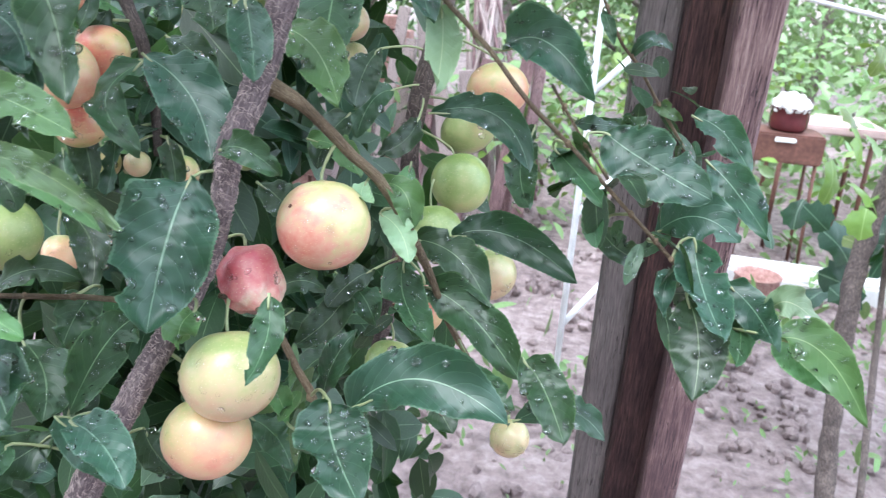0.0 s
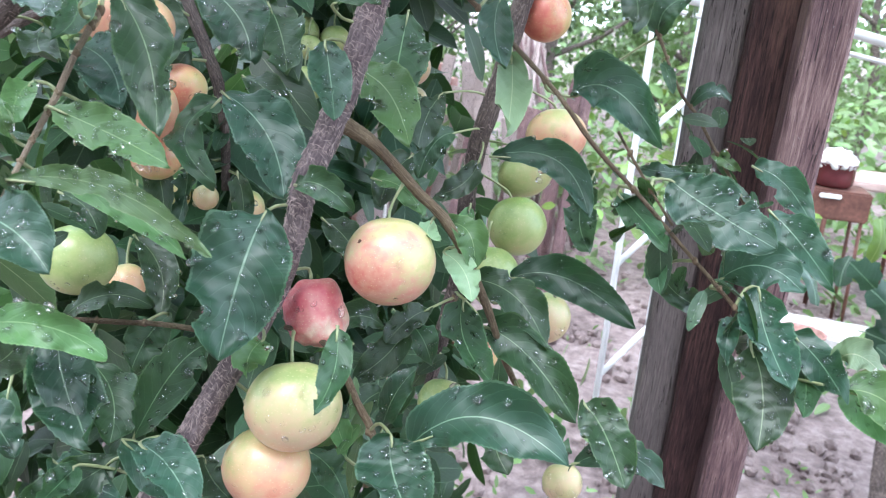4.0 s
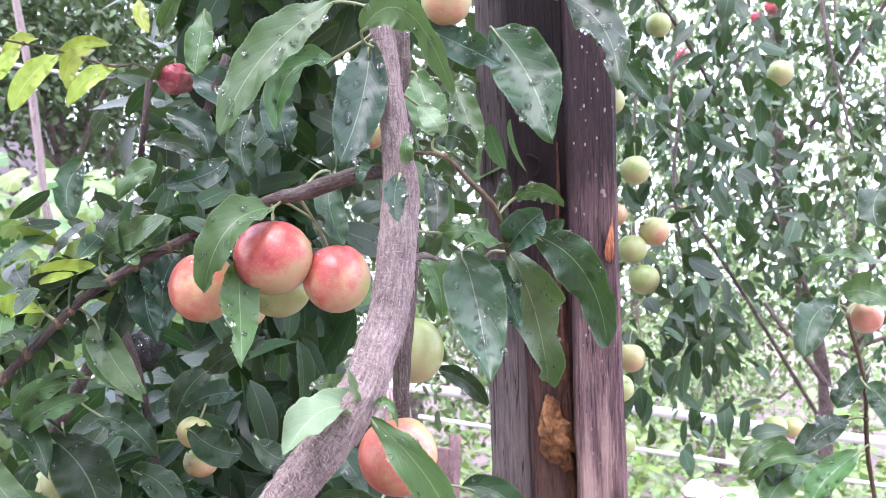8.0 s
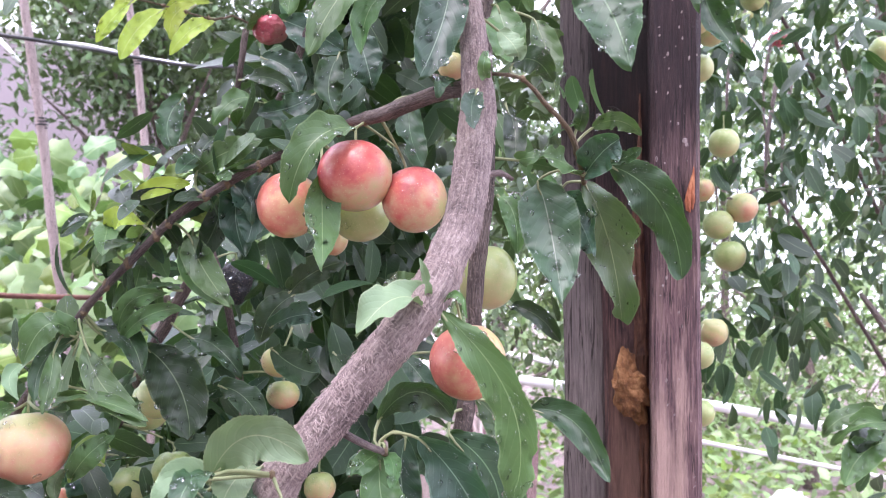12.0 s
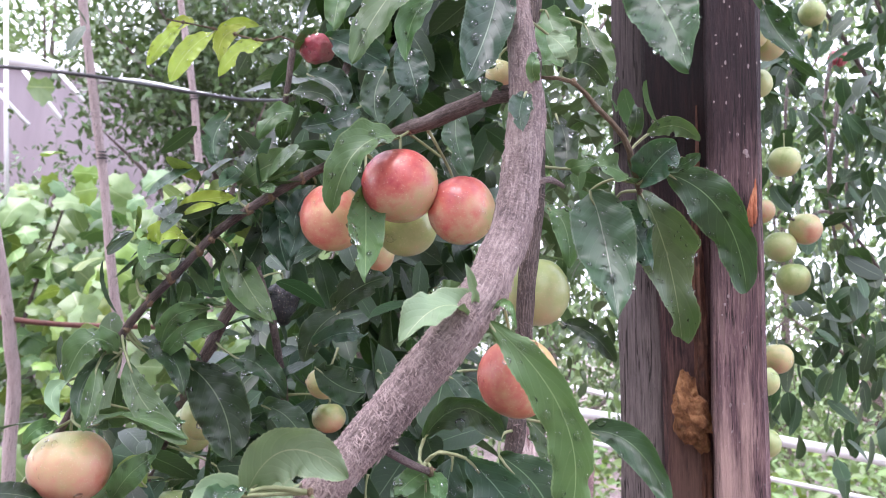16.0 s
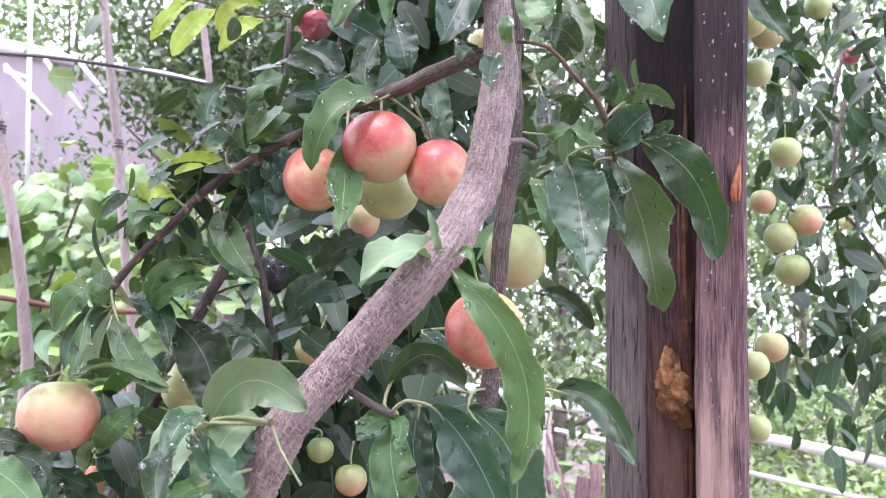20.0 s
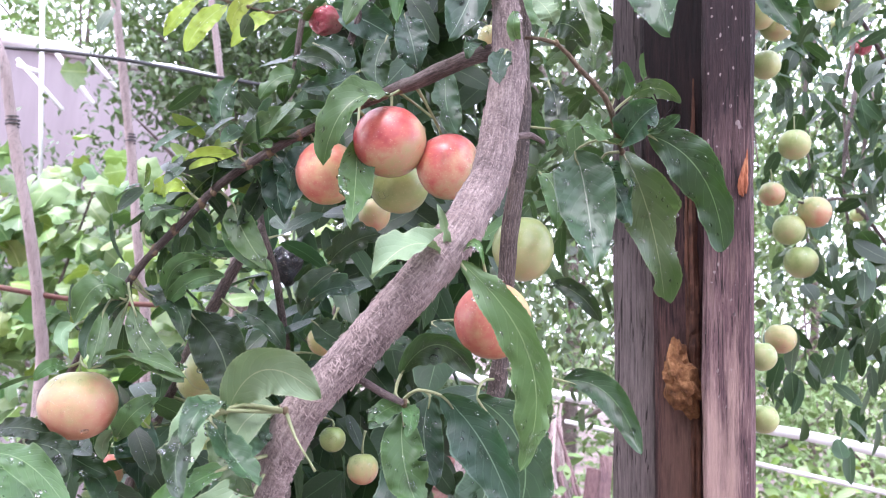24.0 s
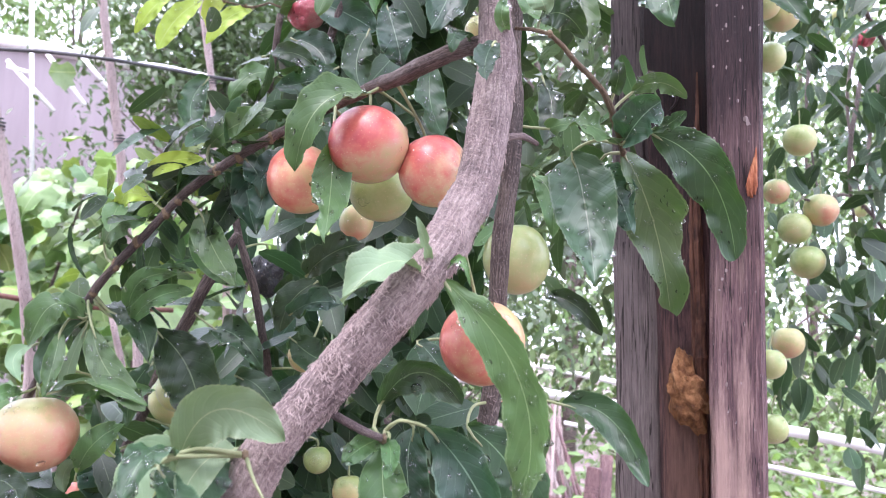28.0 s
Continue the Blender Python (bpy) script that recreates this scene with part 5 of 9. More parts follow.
leaf((0.0522, 0.4810, 1.5523), (0.0712, 0.4752, 1.5460), (0.0851, 0.4817, 1.5290), 0.0121, (0.02, -0.94, 0.33), 'g', None)
leaf((-0.0338, 0.2557, 1.4794), (-0.0136, 0.2470, 1.4984), (0.0042, 0.2593, 1.4884), 0.0194, (0.26, -0.91, -0.32), 'p', (-0.0165, 0.2733, 1.4683))
leaf((-0.0179, 0.2687, 1.4834), (-0.0240, 0.2547, 1.4788), (-0.0179, 0.2335, 1.4661), 0.0139, (0.48, -0.27, 0.83), 'p', (-0.0105, 0.2738, 1.4794))
leaf((-0.0382, 0.2398, 1.4774), (-0.0361, 0.2291, 1.4672), (-0.0169, 0.2058, 1.4581), 0.0100, (0.12, -0.31, 0.94), 'g', (-0.0081, 0.2561, 1.4831))
leaf((-0.0315, 0.2415, 1.4804), (-0.0168, 0.2351, 1.4680), (-0.0002, 0.2269, 1.4602), 0.0117, (0.17, -0.46, 0.87), 'g', (-0.0081, 0.2561, 1.4831))
leaf((-0.0260, 0.2429, 1.4831), (-0.0271, 0.2297, 1.4848), (-0.0267, 0.2190, 1.4727), 0.0104, (0.32, -0.28, 0.90), 'g', (-0.0081, 0.2561, 1.4831))
leaf((-0.0264, 0.2456, 1.4616), (-0.0333, 0.2314, 1.4561), (-0.0417, 0.2190, 1.4466), 0.0094, (0.63, -0.52, 0.58), 'l', (-0.0189, 0.2731, 1.4639))
leaf((0.0357, 0.3753, 1.4843), (0.0622, 0.3665, 1.4576), (0.0590, 0.3359, 1.4192), 0.0333, (-0.30, -0.72, 0.62), 'g', (0.0370, 0.4119, 1.4936))
leaf((0.0138, 0.3574, 1.4785), (0.0114, 0.3370, 1.4312), (0.0369, 0.3105, 1.3852), 0.0283, (-0.11, -0.76, 0.65), 'b', None)
leaf((0.0432, 0.3985, 1.4623), (0.0388, 0.3801, 1.4328), (0.0391, 0.3659, 1.4080), 0.0250, (0.07, -0.70, 0.71), 'g', (0.0320, 0.4178, 1.4681))
leaf((0.0146, 0.3196, 1.4973), (0.0333, 0.3133, 1.5106), (0.0460, 0.3296, 1.4976), 0.0150, (0.29, -0.88, -0.37), 'g', (0.0208, 0.3073, 1.4850))
leaf((0.0180, 0.3150, 1.4845), (0.0147, 0.3016, 1.4820), (0.0114, 0.2912, 1.4770), 0.0097, (0.69, -0.31, 0.65), 'l', (0.0208, 0.3073, 1.4850))
leaf((0.0180, 0.3151, 1.4832), (0.0252, 0.3051, 1.4805), (0.0262, 0.2985, 1.4716), 0.0073, (0.04, -0.43, 0.90), 'l', (0.0208, 0.3073, 1.4850))
leaf((-0.0095, 0.2894, 1.4912), (-0.0087, 0.2764, 1.4962), (-0.0007, 0.2753, 1.4989), 0.0047, (0.01, -0.66, -0.75), 'g', (-0.0023, 0.2766, 1.4921))
leaf((-0.1791, 0.3677, 1.5304), (-0.1852, 0.3522, 1.5372), (-0.1982, 0.3508, 1.5150), 0.0180, (0.45, -0.72, 0.53), 'l', (-0.1839, 0.3727, 1.5375))
leaf((-0.1676, 0.3613, 1.5268), (-0.1519, 0.3565, 1.5045), (-0.1166, 0.3441, 1.4863), 0.0155, (0.03, -0.76, 0.65), 'l', (-0.1802, 0.3719, 1.5411))
leaf((-0.1991, 0.3666, 1.4897), (-0.1671, 0.3632, 1.4969), (-0.1398, 0.3714, 1.4884), 0.0113, (0.07, -0.99, -0.13), 'l', (-0.2131, 0.3777, 1.4999))
leaf((-0.1835, 0.3567, 1.5229), (-0.1781, 0.3479, 1.5065), (-0.1773, 0.3421, 1.4902), 0.0096, (0.54, -0.55, 0.64), 'l', (-0.1904, 0.3738, 1.5291))
leaf((-0.2103, 0.3630, 1.4899), (-0.2119, 0.3498, 1.4899), (-0.2164, 0.3447, 1.4820), 0.0085, (0.79, -0.35, 0.50), 'l', (-0.2164, 0.3783, 1.4958))
leaf((-0.2003, 0.3576, 1.5159), (-0.2013, 0.3455, 1.5089), (-0.1939, 0.3442, 1.4964), 0.0077, (0.53, -0.42, 0.74), 'p', (-0.2001, 0.3755, 1.5166))
leaf((-0.1568, 0.4020, 1.5246), (-0.1322, 0.4001, 1.5020), (-0.1207, 0.3948, 1.4714), 0.0321, (0.19, -0.82, 0.54), 'g', None)
leaf((-0.1854, 0.3858, 1.5386), (-0.1579, 0.3827, 1.5319), (-0.1369, 0.3701, 1.5085), 0.0174, (0.15, -0.56, 0.82), 'g', (-0.1839, 0.3727, 1.5375))
leaf((-0.1179, 0.3797, 1.5887), (-0.1051, 0.3735, 1.5697), (-0.0785, 0.3568, 1.5474), 0.0172, (-0.05, -0.75, 0.66), 'l', (-0.1248, 0.3693, 1.5945))
leaf((-0.1624, 0.3834, 1.5319), (-0.1485, 0.3727, 1.5506), (-0.1265, 0.3764, 1.5559), 0.0113, (0.41, -0.81, -0.42), 'l', (-0.1766, 0.3711, 1.5448))
leaf((-0.1608, 0.3844, 1.5285), (-0.1406, 0.3763, 1.5424), (-0.1273, 0.3909, 1.5474), 0.0108, (0.41, -0.91, -0.04), 'l', (-0.1784, 0.3715, 1.5430))
leaf((-0.1656, 0.4464, 1.6904), (-0.1691, 0.4352, 1.6705), (-0.1622, 0.4317, 1.6519), 0.0179, (0.52, -0.62, 0.58), 'g', None)
leaf((-0.0916, 0.4190, 1.6759), (-0.1047, 0.4025, 1.6735), (-0.1137, 0.3928, 1.6548), 0.0121, (0.59, -0.64, 0.49), 'l', None)
leaf((-0.1151, 0.4302, 1.6950), (-0.0917, 0.4252, 1.6933), (-0.0758, 0.4272, 1.6814), 0.0111, (-0.14, -0.98, 0.16), 'g', None)
leaf((-0.1132, 0.3765, 1.6244), (-0.0928, 0.3692, 1.6332), (-0.0708, 0.3714, 1.6401), 0.0150, (0.08, -0.99, -0.15), 'l', (-0.1027, 0.3696, 1.6096))
leaf((-0.1528, 0.3764, 1.6095), (-0.1328, 0.3693, 1.6154), (-0.1169, 0.3772, 1.6182), 0.0128, (0.17, -0.96, -0.20), 'y', (-0.1323, 0.3694, 1.5876))
leaf((-0.1658, 0.3750, 1.5886), (-0.1543, 0.3647, 1.5980), (-0.1365, 0.3637, 1.5933), 0.0147, (-0.27, -0.95, -0.17), 'y', (-0.1490, 0.3694, 1.5720))
leaf((-0.1749, 0.3742, 1.5720), (-0.1597, 0.3653, 1.5806), (-0.1514, 0.3765, 1.5852), 0.0140, (0.31, -0.95, -0.02), 'l', (-0.1615, 0.3689, 1.5599))
leaf((-0.0702, 0.4147, 1.5584), (-0.0522, 0.4063, 1.5693), (-0.0405, 0.4233, 1.5770), 0.0175, (0.36, -0.91, 0.19), 'g', None)
leaf((0.0194, 0.3111, 1.5584), (0.0293, 0.3014, 1.5594), (0.0332, 0.3183, 1.5602), 0.0069, (0.47, -0.86, 0.21), 'l', (0.0418, 0.3031, 1.5562))
leaf((-0.0916, 0.3791, 1.6173), (-0.0773, 0.3731, 1.6004), (-0.0770, 0.3682, 1.5831), 0.0168, (0.26, -0.73, 0.64), 'b', (-0.0902, 0.3701, 1.6167))
leaf((-0.1900, 0.3856, 1.4477), (-0.1732, 0.3762, 1.4637), (-0.1682, 0.3924, 1.4732), 0.0149, (0.56, -0.82, 0.10), 'l', None)
leaf((-0.2212, 0.3233, 1.4435), (-0.1912, 0.3205, 1.4408), (-0.1522, 0.3090, 1.4228), 0.0184, (-0.02, -0.70, 0.71), 'l', None)
leaf((-0.2277, 0.3526, 1.4457), (-0.1999, 0.3491, 1.4440), (-0.1864, 0.3429, 1.4313), 0.0149, (-0.13, -0.85, 0.51), 'g', (-0.2407, 0.3855, 1.4663))
leaf((-0.2488, 0.3992, 1.4424), (-0.2277, 0.3946, 1.4321), (-0.2102, 0.4057, 1.4218), 0.0177, (0.28, -0.75, 0.60), 'g', (-0.2569, 0.3895, 1.4486))
leaf((-0.2227, 0.4278, 1.4491), (-0.2046, 0.4221, 1.4399), (-0.1982, 0.4188, 1.4122), 0.0273, (0.36, -0.64, 0.68), 'b', None)
leaf((-0.1280, 0.4850, 1.7296), (-0.1049, 0.4813, 1.7176), (-0.0954, 0.4777, 1.6987), 0.0206, (-0.08, -0.89, 0.44), 'b', (-0.1089, 0.5036, 1.7309))
leaf((-0.0535, 0.4756, 1.7406), (-0.0438, 0.4692, 1.7164), (-0.0392, 0.4705, 1.6963), 0.0234, (0.17, -0.87, 0.47), 'b', None)
leaf((-0.1206, 0.5041, 1.7638), (-0.0951, 0.5012, 1.7511), (-0.0741, 0.5076, 1.7386), 0.0259, (-0.12, -0.99, 0.01), 'b', (-0.0991, 0.5034, 1.7569))
leaf((0.0089, 0.3890, 1.6653), (0.0110, 0.3798, 1.6440), (0.0193, 0.3763, 1.6234), 0.0156, (0.16, -0.80, 0.58), 'g', (0.0012, 0.3622, 1.6495))
leaf((-0.0733, 0.3890, 1.6260), (-0.0772, 0.3770, 1.6113), (-0.0727, 0.3644, 1.5919), 0.0130, (0.52, -0.52, 0.68), 'b', (-0.0723, 0.3709, 1.6257))
leaf((-0.1635, 0.4682, 1.5283), (-0.1421, 0.4630, 1.5227), (-0.1201, 0.4570, 1.5040), 0.0195, (-0.04, -0.80, 0.60), 'g', (-0.1863, 0.4762, 1.5409))
leaf((-0.0914, 0.4390, 1.5229), (-0.0724, 0.4337, 1.5125), (-0.0572, 0.4344, 1.5095), 0.0213, (-0.05, -0.87, 0.49), 'g', None)
leaf((0.0375, 0.4303, 1.4998), (0.0554, 0.4256, 1.4816), (0.0637, 0.4005, 1.4597), 0.0191, (-0.08, -0.67, 0.73), 'l', (0.0370, 0.4119, 1.4936))
leaf((0.0157, 0.4285, 1.4599), (0.0280, 0.4212, 1.4489), (0.0384, 0.4080, 1.4302), 0.0191, (-0.03, -0.68, 0.73), 'g', (0.0298, 0.4267, 1.4589))
leaf((-0.0207, 0.2563, 1.4499), (-0.0245, 0.2549, 1.4096), (-0.0054, 0.2648, 1.3603), 0.0323, (0.15, -0.95, 0.27), 'l', (-0.0226, 0.2747, 1.4543))
leaf((-0.0440, 0.2974, 1.4513), (-0.0553, 0.2769, 1.4279), (-0.0628, 0.2565, 1.3937), 0.0202, (0.15, -0.68, 0.72), 'p', (-0.0385, 0.2879, 1.4377))
leaf((-0.1026, 0.2412, 1.3595), (-0.0983, 0.2238, 1.3284), (-0.0842, 0.1930, 1.2906), 0.0288, (0.29, -0.58, 0.76), 'g', (-0.1270, 0.2736, 1.3693))
leaf((-0.1219, 0.2905, 1.3695), (-0.1039, 0.2858, 1.3838), (-0.0836, 0.2827, 1.3791), 0.0126, (-0.04, -0.98, -0.21), 'l', (-0.1202, 0.2761, 1.3766))
leaf((0.0024, 0.3287, 1.3054), (0.0170, 0.3179, 1.2931), (0.0405, 0.2890, 1.2885), 0.0264, (-0.41, -0.57, 0.71), 'g', None)
leaf((0.0027, 0.3216, 1.3069), (0.0010, 0.3059, 1.2939), (0.0147, 0.2762, 1.2833), 0.0188, (-0.17, -0.38, 0.91), 'l', None)
leaf((-0.0522, 0.3049, 1.3376), (-0.0345, 0.2976, 1.3386), (-0.0145, 0.2980, 1.3269), 0.0140, (-0.17, -0.93, 0.34), 'g', (-0.0571, 0.3034, 1.3400))
leaf((-0.0625, 0.3053, 1.3387), (-0.0647, 0.2905, 1.3313), (-0.0576, 0.2747, 1.3243), 0.0106, (0.24, -0.27, 0.93), 'l', (-0.0571, 0.3034, 1.3400))
leaf((-0.1707, 0.2336, 1.3141), (-0.1571, 0.2228, 1.3034), (-0.1349, 0.2114, 1.3073), 0.0107, (-0.11, -0.38, 0.92), 'p', (-0.1774, 0.2570, 1.3116))
leaf((-0.2546, 0.3454, 1.4287), (-0.2187, 0.3432, 1.4284), (-0.1742, 0.3231, 1.4016), 0.0225, (-0.29, -0.93, 0.25), 'l', None)
leaf((-0.2426, 0.3580, 1.4206), (-0.2201, 0.3477, 1.3990), (-0.2083, 0.3348, 1.3713), 0.0232, (0.28, -0.59, 0.76), 'g', None)
leaf((-0.2420, 0.2676, 1.2809), (-0.2191, 0.2590, 1.2672), (-0.1931, 0.2398, 1.2589), 0.0227, (0.09, -0.36, 0.93), 'b', (-0.2208, 0.2624, 1.2632))
leaf((-0.2739, 0.3111, 1.2802), (-0.2460, 0.3112, 1.3045), (-0.2086, 0.3199, 1.3083), 0.0175, (0.12, -0.93, 0.35), 'g', None)
leaf((-0.1627, 0.2389, 1.2855), (-0.1711, 0.2219, 1.2762), (-0.1550, 0.1911, 1.2712), 0.0112, (0.40, -0.13, 0.91), 'l', (-0.1851, 0.2548, 1.3021))
leaf((-0.1496, 0.2081, 1.2708), (-0.1278, 0.2042, 1.2833), (-0.1043, 0.1982, 1.2810), 0.0118, (-0.24, -0.71, 0.66), 'g', None)
leaf((0.0662, 0.5379, 1.3855), (0.0823, 0.5240, 1.3546), (0.0768, 0.4855, 1.3282), 0.0213, (-0.16, -0.59, 0.79), 'g', (0.0743, 0.5553, 1.3917))
leaf((0.1204, 0.6205, 1.3181), (0.1337, 0.6120, 1.3196), (0.1378, 0.6042, 1.2946), 0.0090, (-0.27, -0.74, 0.61), 'g', None)
leaf((0.0847, 0.5654, 1.3899), (0.1005, 0.5586, 1.3960), (0.1109, 0.5510, 1.3860), 0.0177, (-0.43, -0.81, 0.40), 'b', (0.0764, 0.5561, 1.3870))
leaf((-0.0010, 0.4129, 1.3352), (0.0107, 0.4013, 1.3228), (0.0238, 0.3776, 1.3167), 0.0209, (-0.32, -0.50, 0.81), 'g', None)
leaf((-0.0272, 0.4095, 1.4125), (-0.0021, 0.4041, 1.4123), (0.0121, 0.3949, 1.3954), 0.0157, (-0.40, -0.90, 0.20), 'g', None)
leaf((-0.2959, 0.3367, 1.3367), (-0.2768, 0.3268, 1.3222), (-0.2550, 0.3023, 1.3062), 0.0238, (0.20, -0.34, 0.92), 'g', (-0.2926, 0.3114, 1.3546))
leaf((-0.2771, 0.3408, 1.3296), (-0.2533, 0.3348, 1.3277), (-0.2513, 0.3412, 1.3179), 0.0149, (0.18, -0.72, 0.67), 'l', (-0.2816, 0.3098, 1.3543))
leaf((-0.1560, 0.2886, 1.3680), (-0.1511, 0.2745, 1.3533), (-0.1330, 0.2470, 1.3443), 0.0116, (0.26, -0.24, 0.94), 'b', (-0.1612, 0.2810, 1.3530))
leaf((-0.1196, 0.2748, 1.3509), (-0.1224, 0.2620, 1.3546), (-0.1332, 0.2647, 1.3594), 0.0079, (0.58, -0.69, 0.43), 'p', (-0.1338, 0.2711, 1.3620))
leaf((-0.3162, 0.3414, 1.3923), (-0.2937, 0.3340, 1.3854), (-0.2752, 0.3263, 1.3641), 0.0149, (0.15, -0.58, 0.80), 'y', None)
leaf((-0.3216, 0.3391, 1.3887), (-0.3126, 0.3269, 1.3775), (-0.2934, 0.3156, 1.3653), 0.0119, (0.26, -0.32, 0.91), 'y', None)
leaf((0.0299, 0.4323, 1.4433), (0.0443, 0.4196, 1.4215), (0.0499, 0.4046, 1.3918), 0.0198, (-0.16, -0.75, 0.64), 'g', (0.0288, 0.4342, 1.4560))
leaf((-0.0287, 0.3108, 1.3429), (-0.0171, 0.3013, 1.3421), (-0.0112, 0.3054, 1.3446), 0.0081, (-0.27, -0.82, 0.50), 'p', (-0.0543, 0.3019, 1.3484))
leaf((-0.1110, 0.2641, 1.1636), (-0.1116, 0.2431, 1.1414), (-0.1107, 0.2232, 1.1084), 0.0419, (0.33, -0.60, 0.73), 'b', (-0.1008, 0.2755, 1.1600))
leaf((-0.1013, 0.2988, 1.2371), (-0.0915, 0.2834, 1.2221), (-0.0763, 0.2531, 1.2088), 0.0190, (-0.02, -0.41, 0.91), 'b', (-0.0881, 0.3060, 1.2325))
leaf((-0.1008, 0.3399, 1.2221), (-0.0799, 0.3301, 1.2139), (-0.0595, 0.3046, 1.1933), 0.0264, (-0.24, -0.64, 0.73), 'l', (-0.0889, 0.3048, 1.2286))
leaf((-0.0341, 0.2578, 1.0689), (-0.0039, 0.2601, 1.0877), (0.0363, 0.2499, 1.0785), 0.0285, (-0.13, -0.80, 0.59), 'b', (-0.0568, 0.2757, 1.0543))
leaf((-0.0411, 0.2474, 1.0767), (-0.0344, 0.2330, 1.0672), (-0.0156, 0.2095, 1.0588), 0.0317, (-0.01, -0.33, 0.95), 'b', (-0.0603, 0.2765, 1.0596))
leaf((-0.0161, 0.3824, 1.1121), (0.0154, 0.3805, 1.1176), (0.0562, 0.3657, 1.1008), 0.0231, (-0.18, -0.88, 0.45), 'b', None)
leaf((-0.0312, 0.3573, 1.1162), (-0.0063, 0.3499, 1.1112), (0.0126, 0.3384, 1.0906), 0.0231, (-0.05, -0.70, 0.71), 'g', (-0.0208, 0.3322, 1.1124))
leaf((0.0599, 0.3449, 1.1865), (0.0802, 0.3345, 1.1769), (0.1104, 0.3273, 1.1645), 0.0322, (-0.20, -0.83, 0.51), 'b', (0.0516, 0.3317, 1.1827))
leaf((0.0064, 0.3492, 1.2199), (0.0270, 0.3443, 1.2261), (0.0534, 0.3296, 1.2030), 0.0248, (-0.29, -0.83, 0.48), 'b', (-0.0036, 0.3266, 1.2283))
leaf((0.0364, 0.3434, 1.1768), (0.0479, 0.3313, 1.1700), (0.0623, 0.3045, 1.1626), 0.0150, (-0.39, -0.45, 0.81), 'g', (0.0435, 0.3274, 1.1830))
leaf((0.0910, 0.3473, 1.1406), (0.1080, 0.3430, 1.1518), (0.1276, 0.3375, 1.1430), 0.0251, (-0.24, -0.87, 0.43), 'b', (0.0892, 0.3253, 1.1423))
leaf((0.1103, 0.4550, 1.1816), (0.1270, 0.4448, 1.1758), (0.1413, 0.4205, 1.1593), 0.0202, (-0.41, -0.61, 0.68), 'b', None)
leaf((0.1134, 0.3859, 1.1698), (0.1274, 0.3734, 1.1595), (0.1410, 0.3409, 1.1457), 0.0209, (-0.41, -0.51, 0.76), 'b', None)
leaf((0.1065, 0.3312, 1.1442), (0.1111, 0.3138, 1.1281), (0.1192, 0.2813, 1.1172), 0.0224, (-0.25, -0.39, 0.89), 'b', (0.0972, 0.3239, 1.1350))
leaf((0.1056, 0.3145, 1.1221), (0.1118, 0.2982, 1.1076), (0.1108, 0.2771, 1.0889), 0.0260, (-0.21, -0.52, 0.83), 'g', (0.1091, 0.3218, 1.1241))
leaf((0.1229, 0.3297, 1.1256), (0.1305, 0.3144, 1.1130), (0.1250, 0.2773, 1.1077), 0.0158, (-0.22, -0.24, 0.95), 'g', (0.1141, 0.3200, 1.1193))
leaf((0.1236, 0.3247, 1.1265), (0.1345, 0.3128, 1.1206), (0.1394, 0.2819, 1.1174), 0.0181, (-0.46, -0.29, 0.84), 'b', (0.1141, 0.3200, 1.1193))
leaf((0.1425, 0.3165, 1.1181), (0.1483, 0.3083, 1.1278), (0.1668, 0.3170, 1.1133), 0.0146, (0.07, -0.81, 0.58), 'p', (0.1257, 0.3157, 1.1081))
leaf((0.1440, 0.3042, 1.1130), (0.1558, 0.2936, 1.1103), (0.1726, 0.2776, 1.1023), 0.0221, (-0.47, -0.63, 0.61), 'l', (0.1257, 0.3157, 1.1081))
leaf((0.0642, 0.3593, 1.1350), (0.0735, 0.3469, 1.1291), (0.0873, 0.3543, 1.1227), 0.0147, (-0.02, -0.81, 0.59), 'g', (0.0762, 0.3266, 1.1535))
leaf((0.0442, 0.5240, 1.2482), (0.0444, 0.5174, 1.2672), (0.0612, 0.5283, 1.2790), 0.0192, (0.07, -0.91, 0.41), 'g', (0.0440, 0.5198, 1.2514))
leaf((0.0705, 0.5126, 1.2079), (0.0815, 0.5068, 1.2201), (0.0969, 0.5240, 1.2131), 0.0102, (0.32, -0.82, 0.48), 'b', (0.0709, 0.5098, 1.2082))
leaf((0.0480, 0.5205, 1.2348), (0.0535, 0.5064, 1.2273), (0.0584, 0.5009, 1.2156), 0.0081, (-0.21, -0.59, 0.78), 'g', (0.0510, 0.5163, 1.2378))
leaf((0.0903, 0.5104, 1.1779), (0.0972, 0.4991, 1.1774), (0.1078, 0.5061, 1.1702), 0.0095, (-0.13, -0.86, 0.49), 'l', (0.0923, 0.5037, 1.1801))
leaf((-0.1771, 0.2553, 1.2500), (-0.1535, 0.2416, 1.2280), (-0.1353, 0.2197, 1.2000), 0.0231, (0.14, -0.58, 0.80), 'g', (-0.1734, 0.2397, 1.2430))
leaf((-0.2015, 0.2597, 1.2201), (-0.1787, 0.2513, 1.2143), (-0.1572, 0.2347, 1.1997), 0.0206, (-0.03, -0.52, 0.85), 'b', (-0.1798, 0.2319, 1.2259))
leaf((-0.1808, 0.2170, 1.2056), (-0.1498, 0.2110, 1.1997), (-0.1125, 0.1928, 1.1954), 0.0175, (-0.24, -0.79, 0.57), 'l', (-0.1848, 0.2204, 1.2030))
leaf((-0.1769, 0.1881, 1.1820), (-0.1344, 0.1886, 1.1851), (-0.0817, 0.1686, 1.1735), 0.0110, (-0.19, -0.93, 0.33), 'l', (-0.1880, 0.2015, 1.1765))
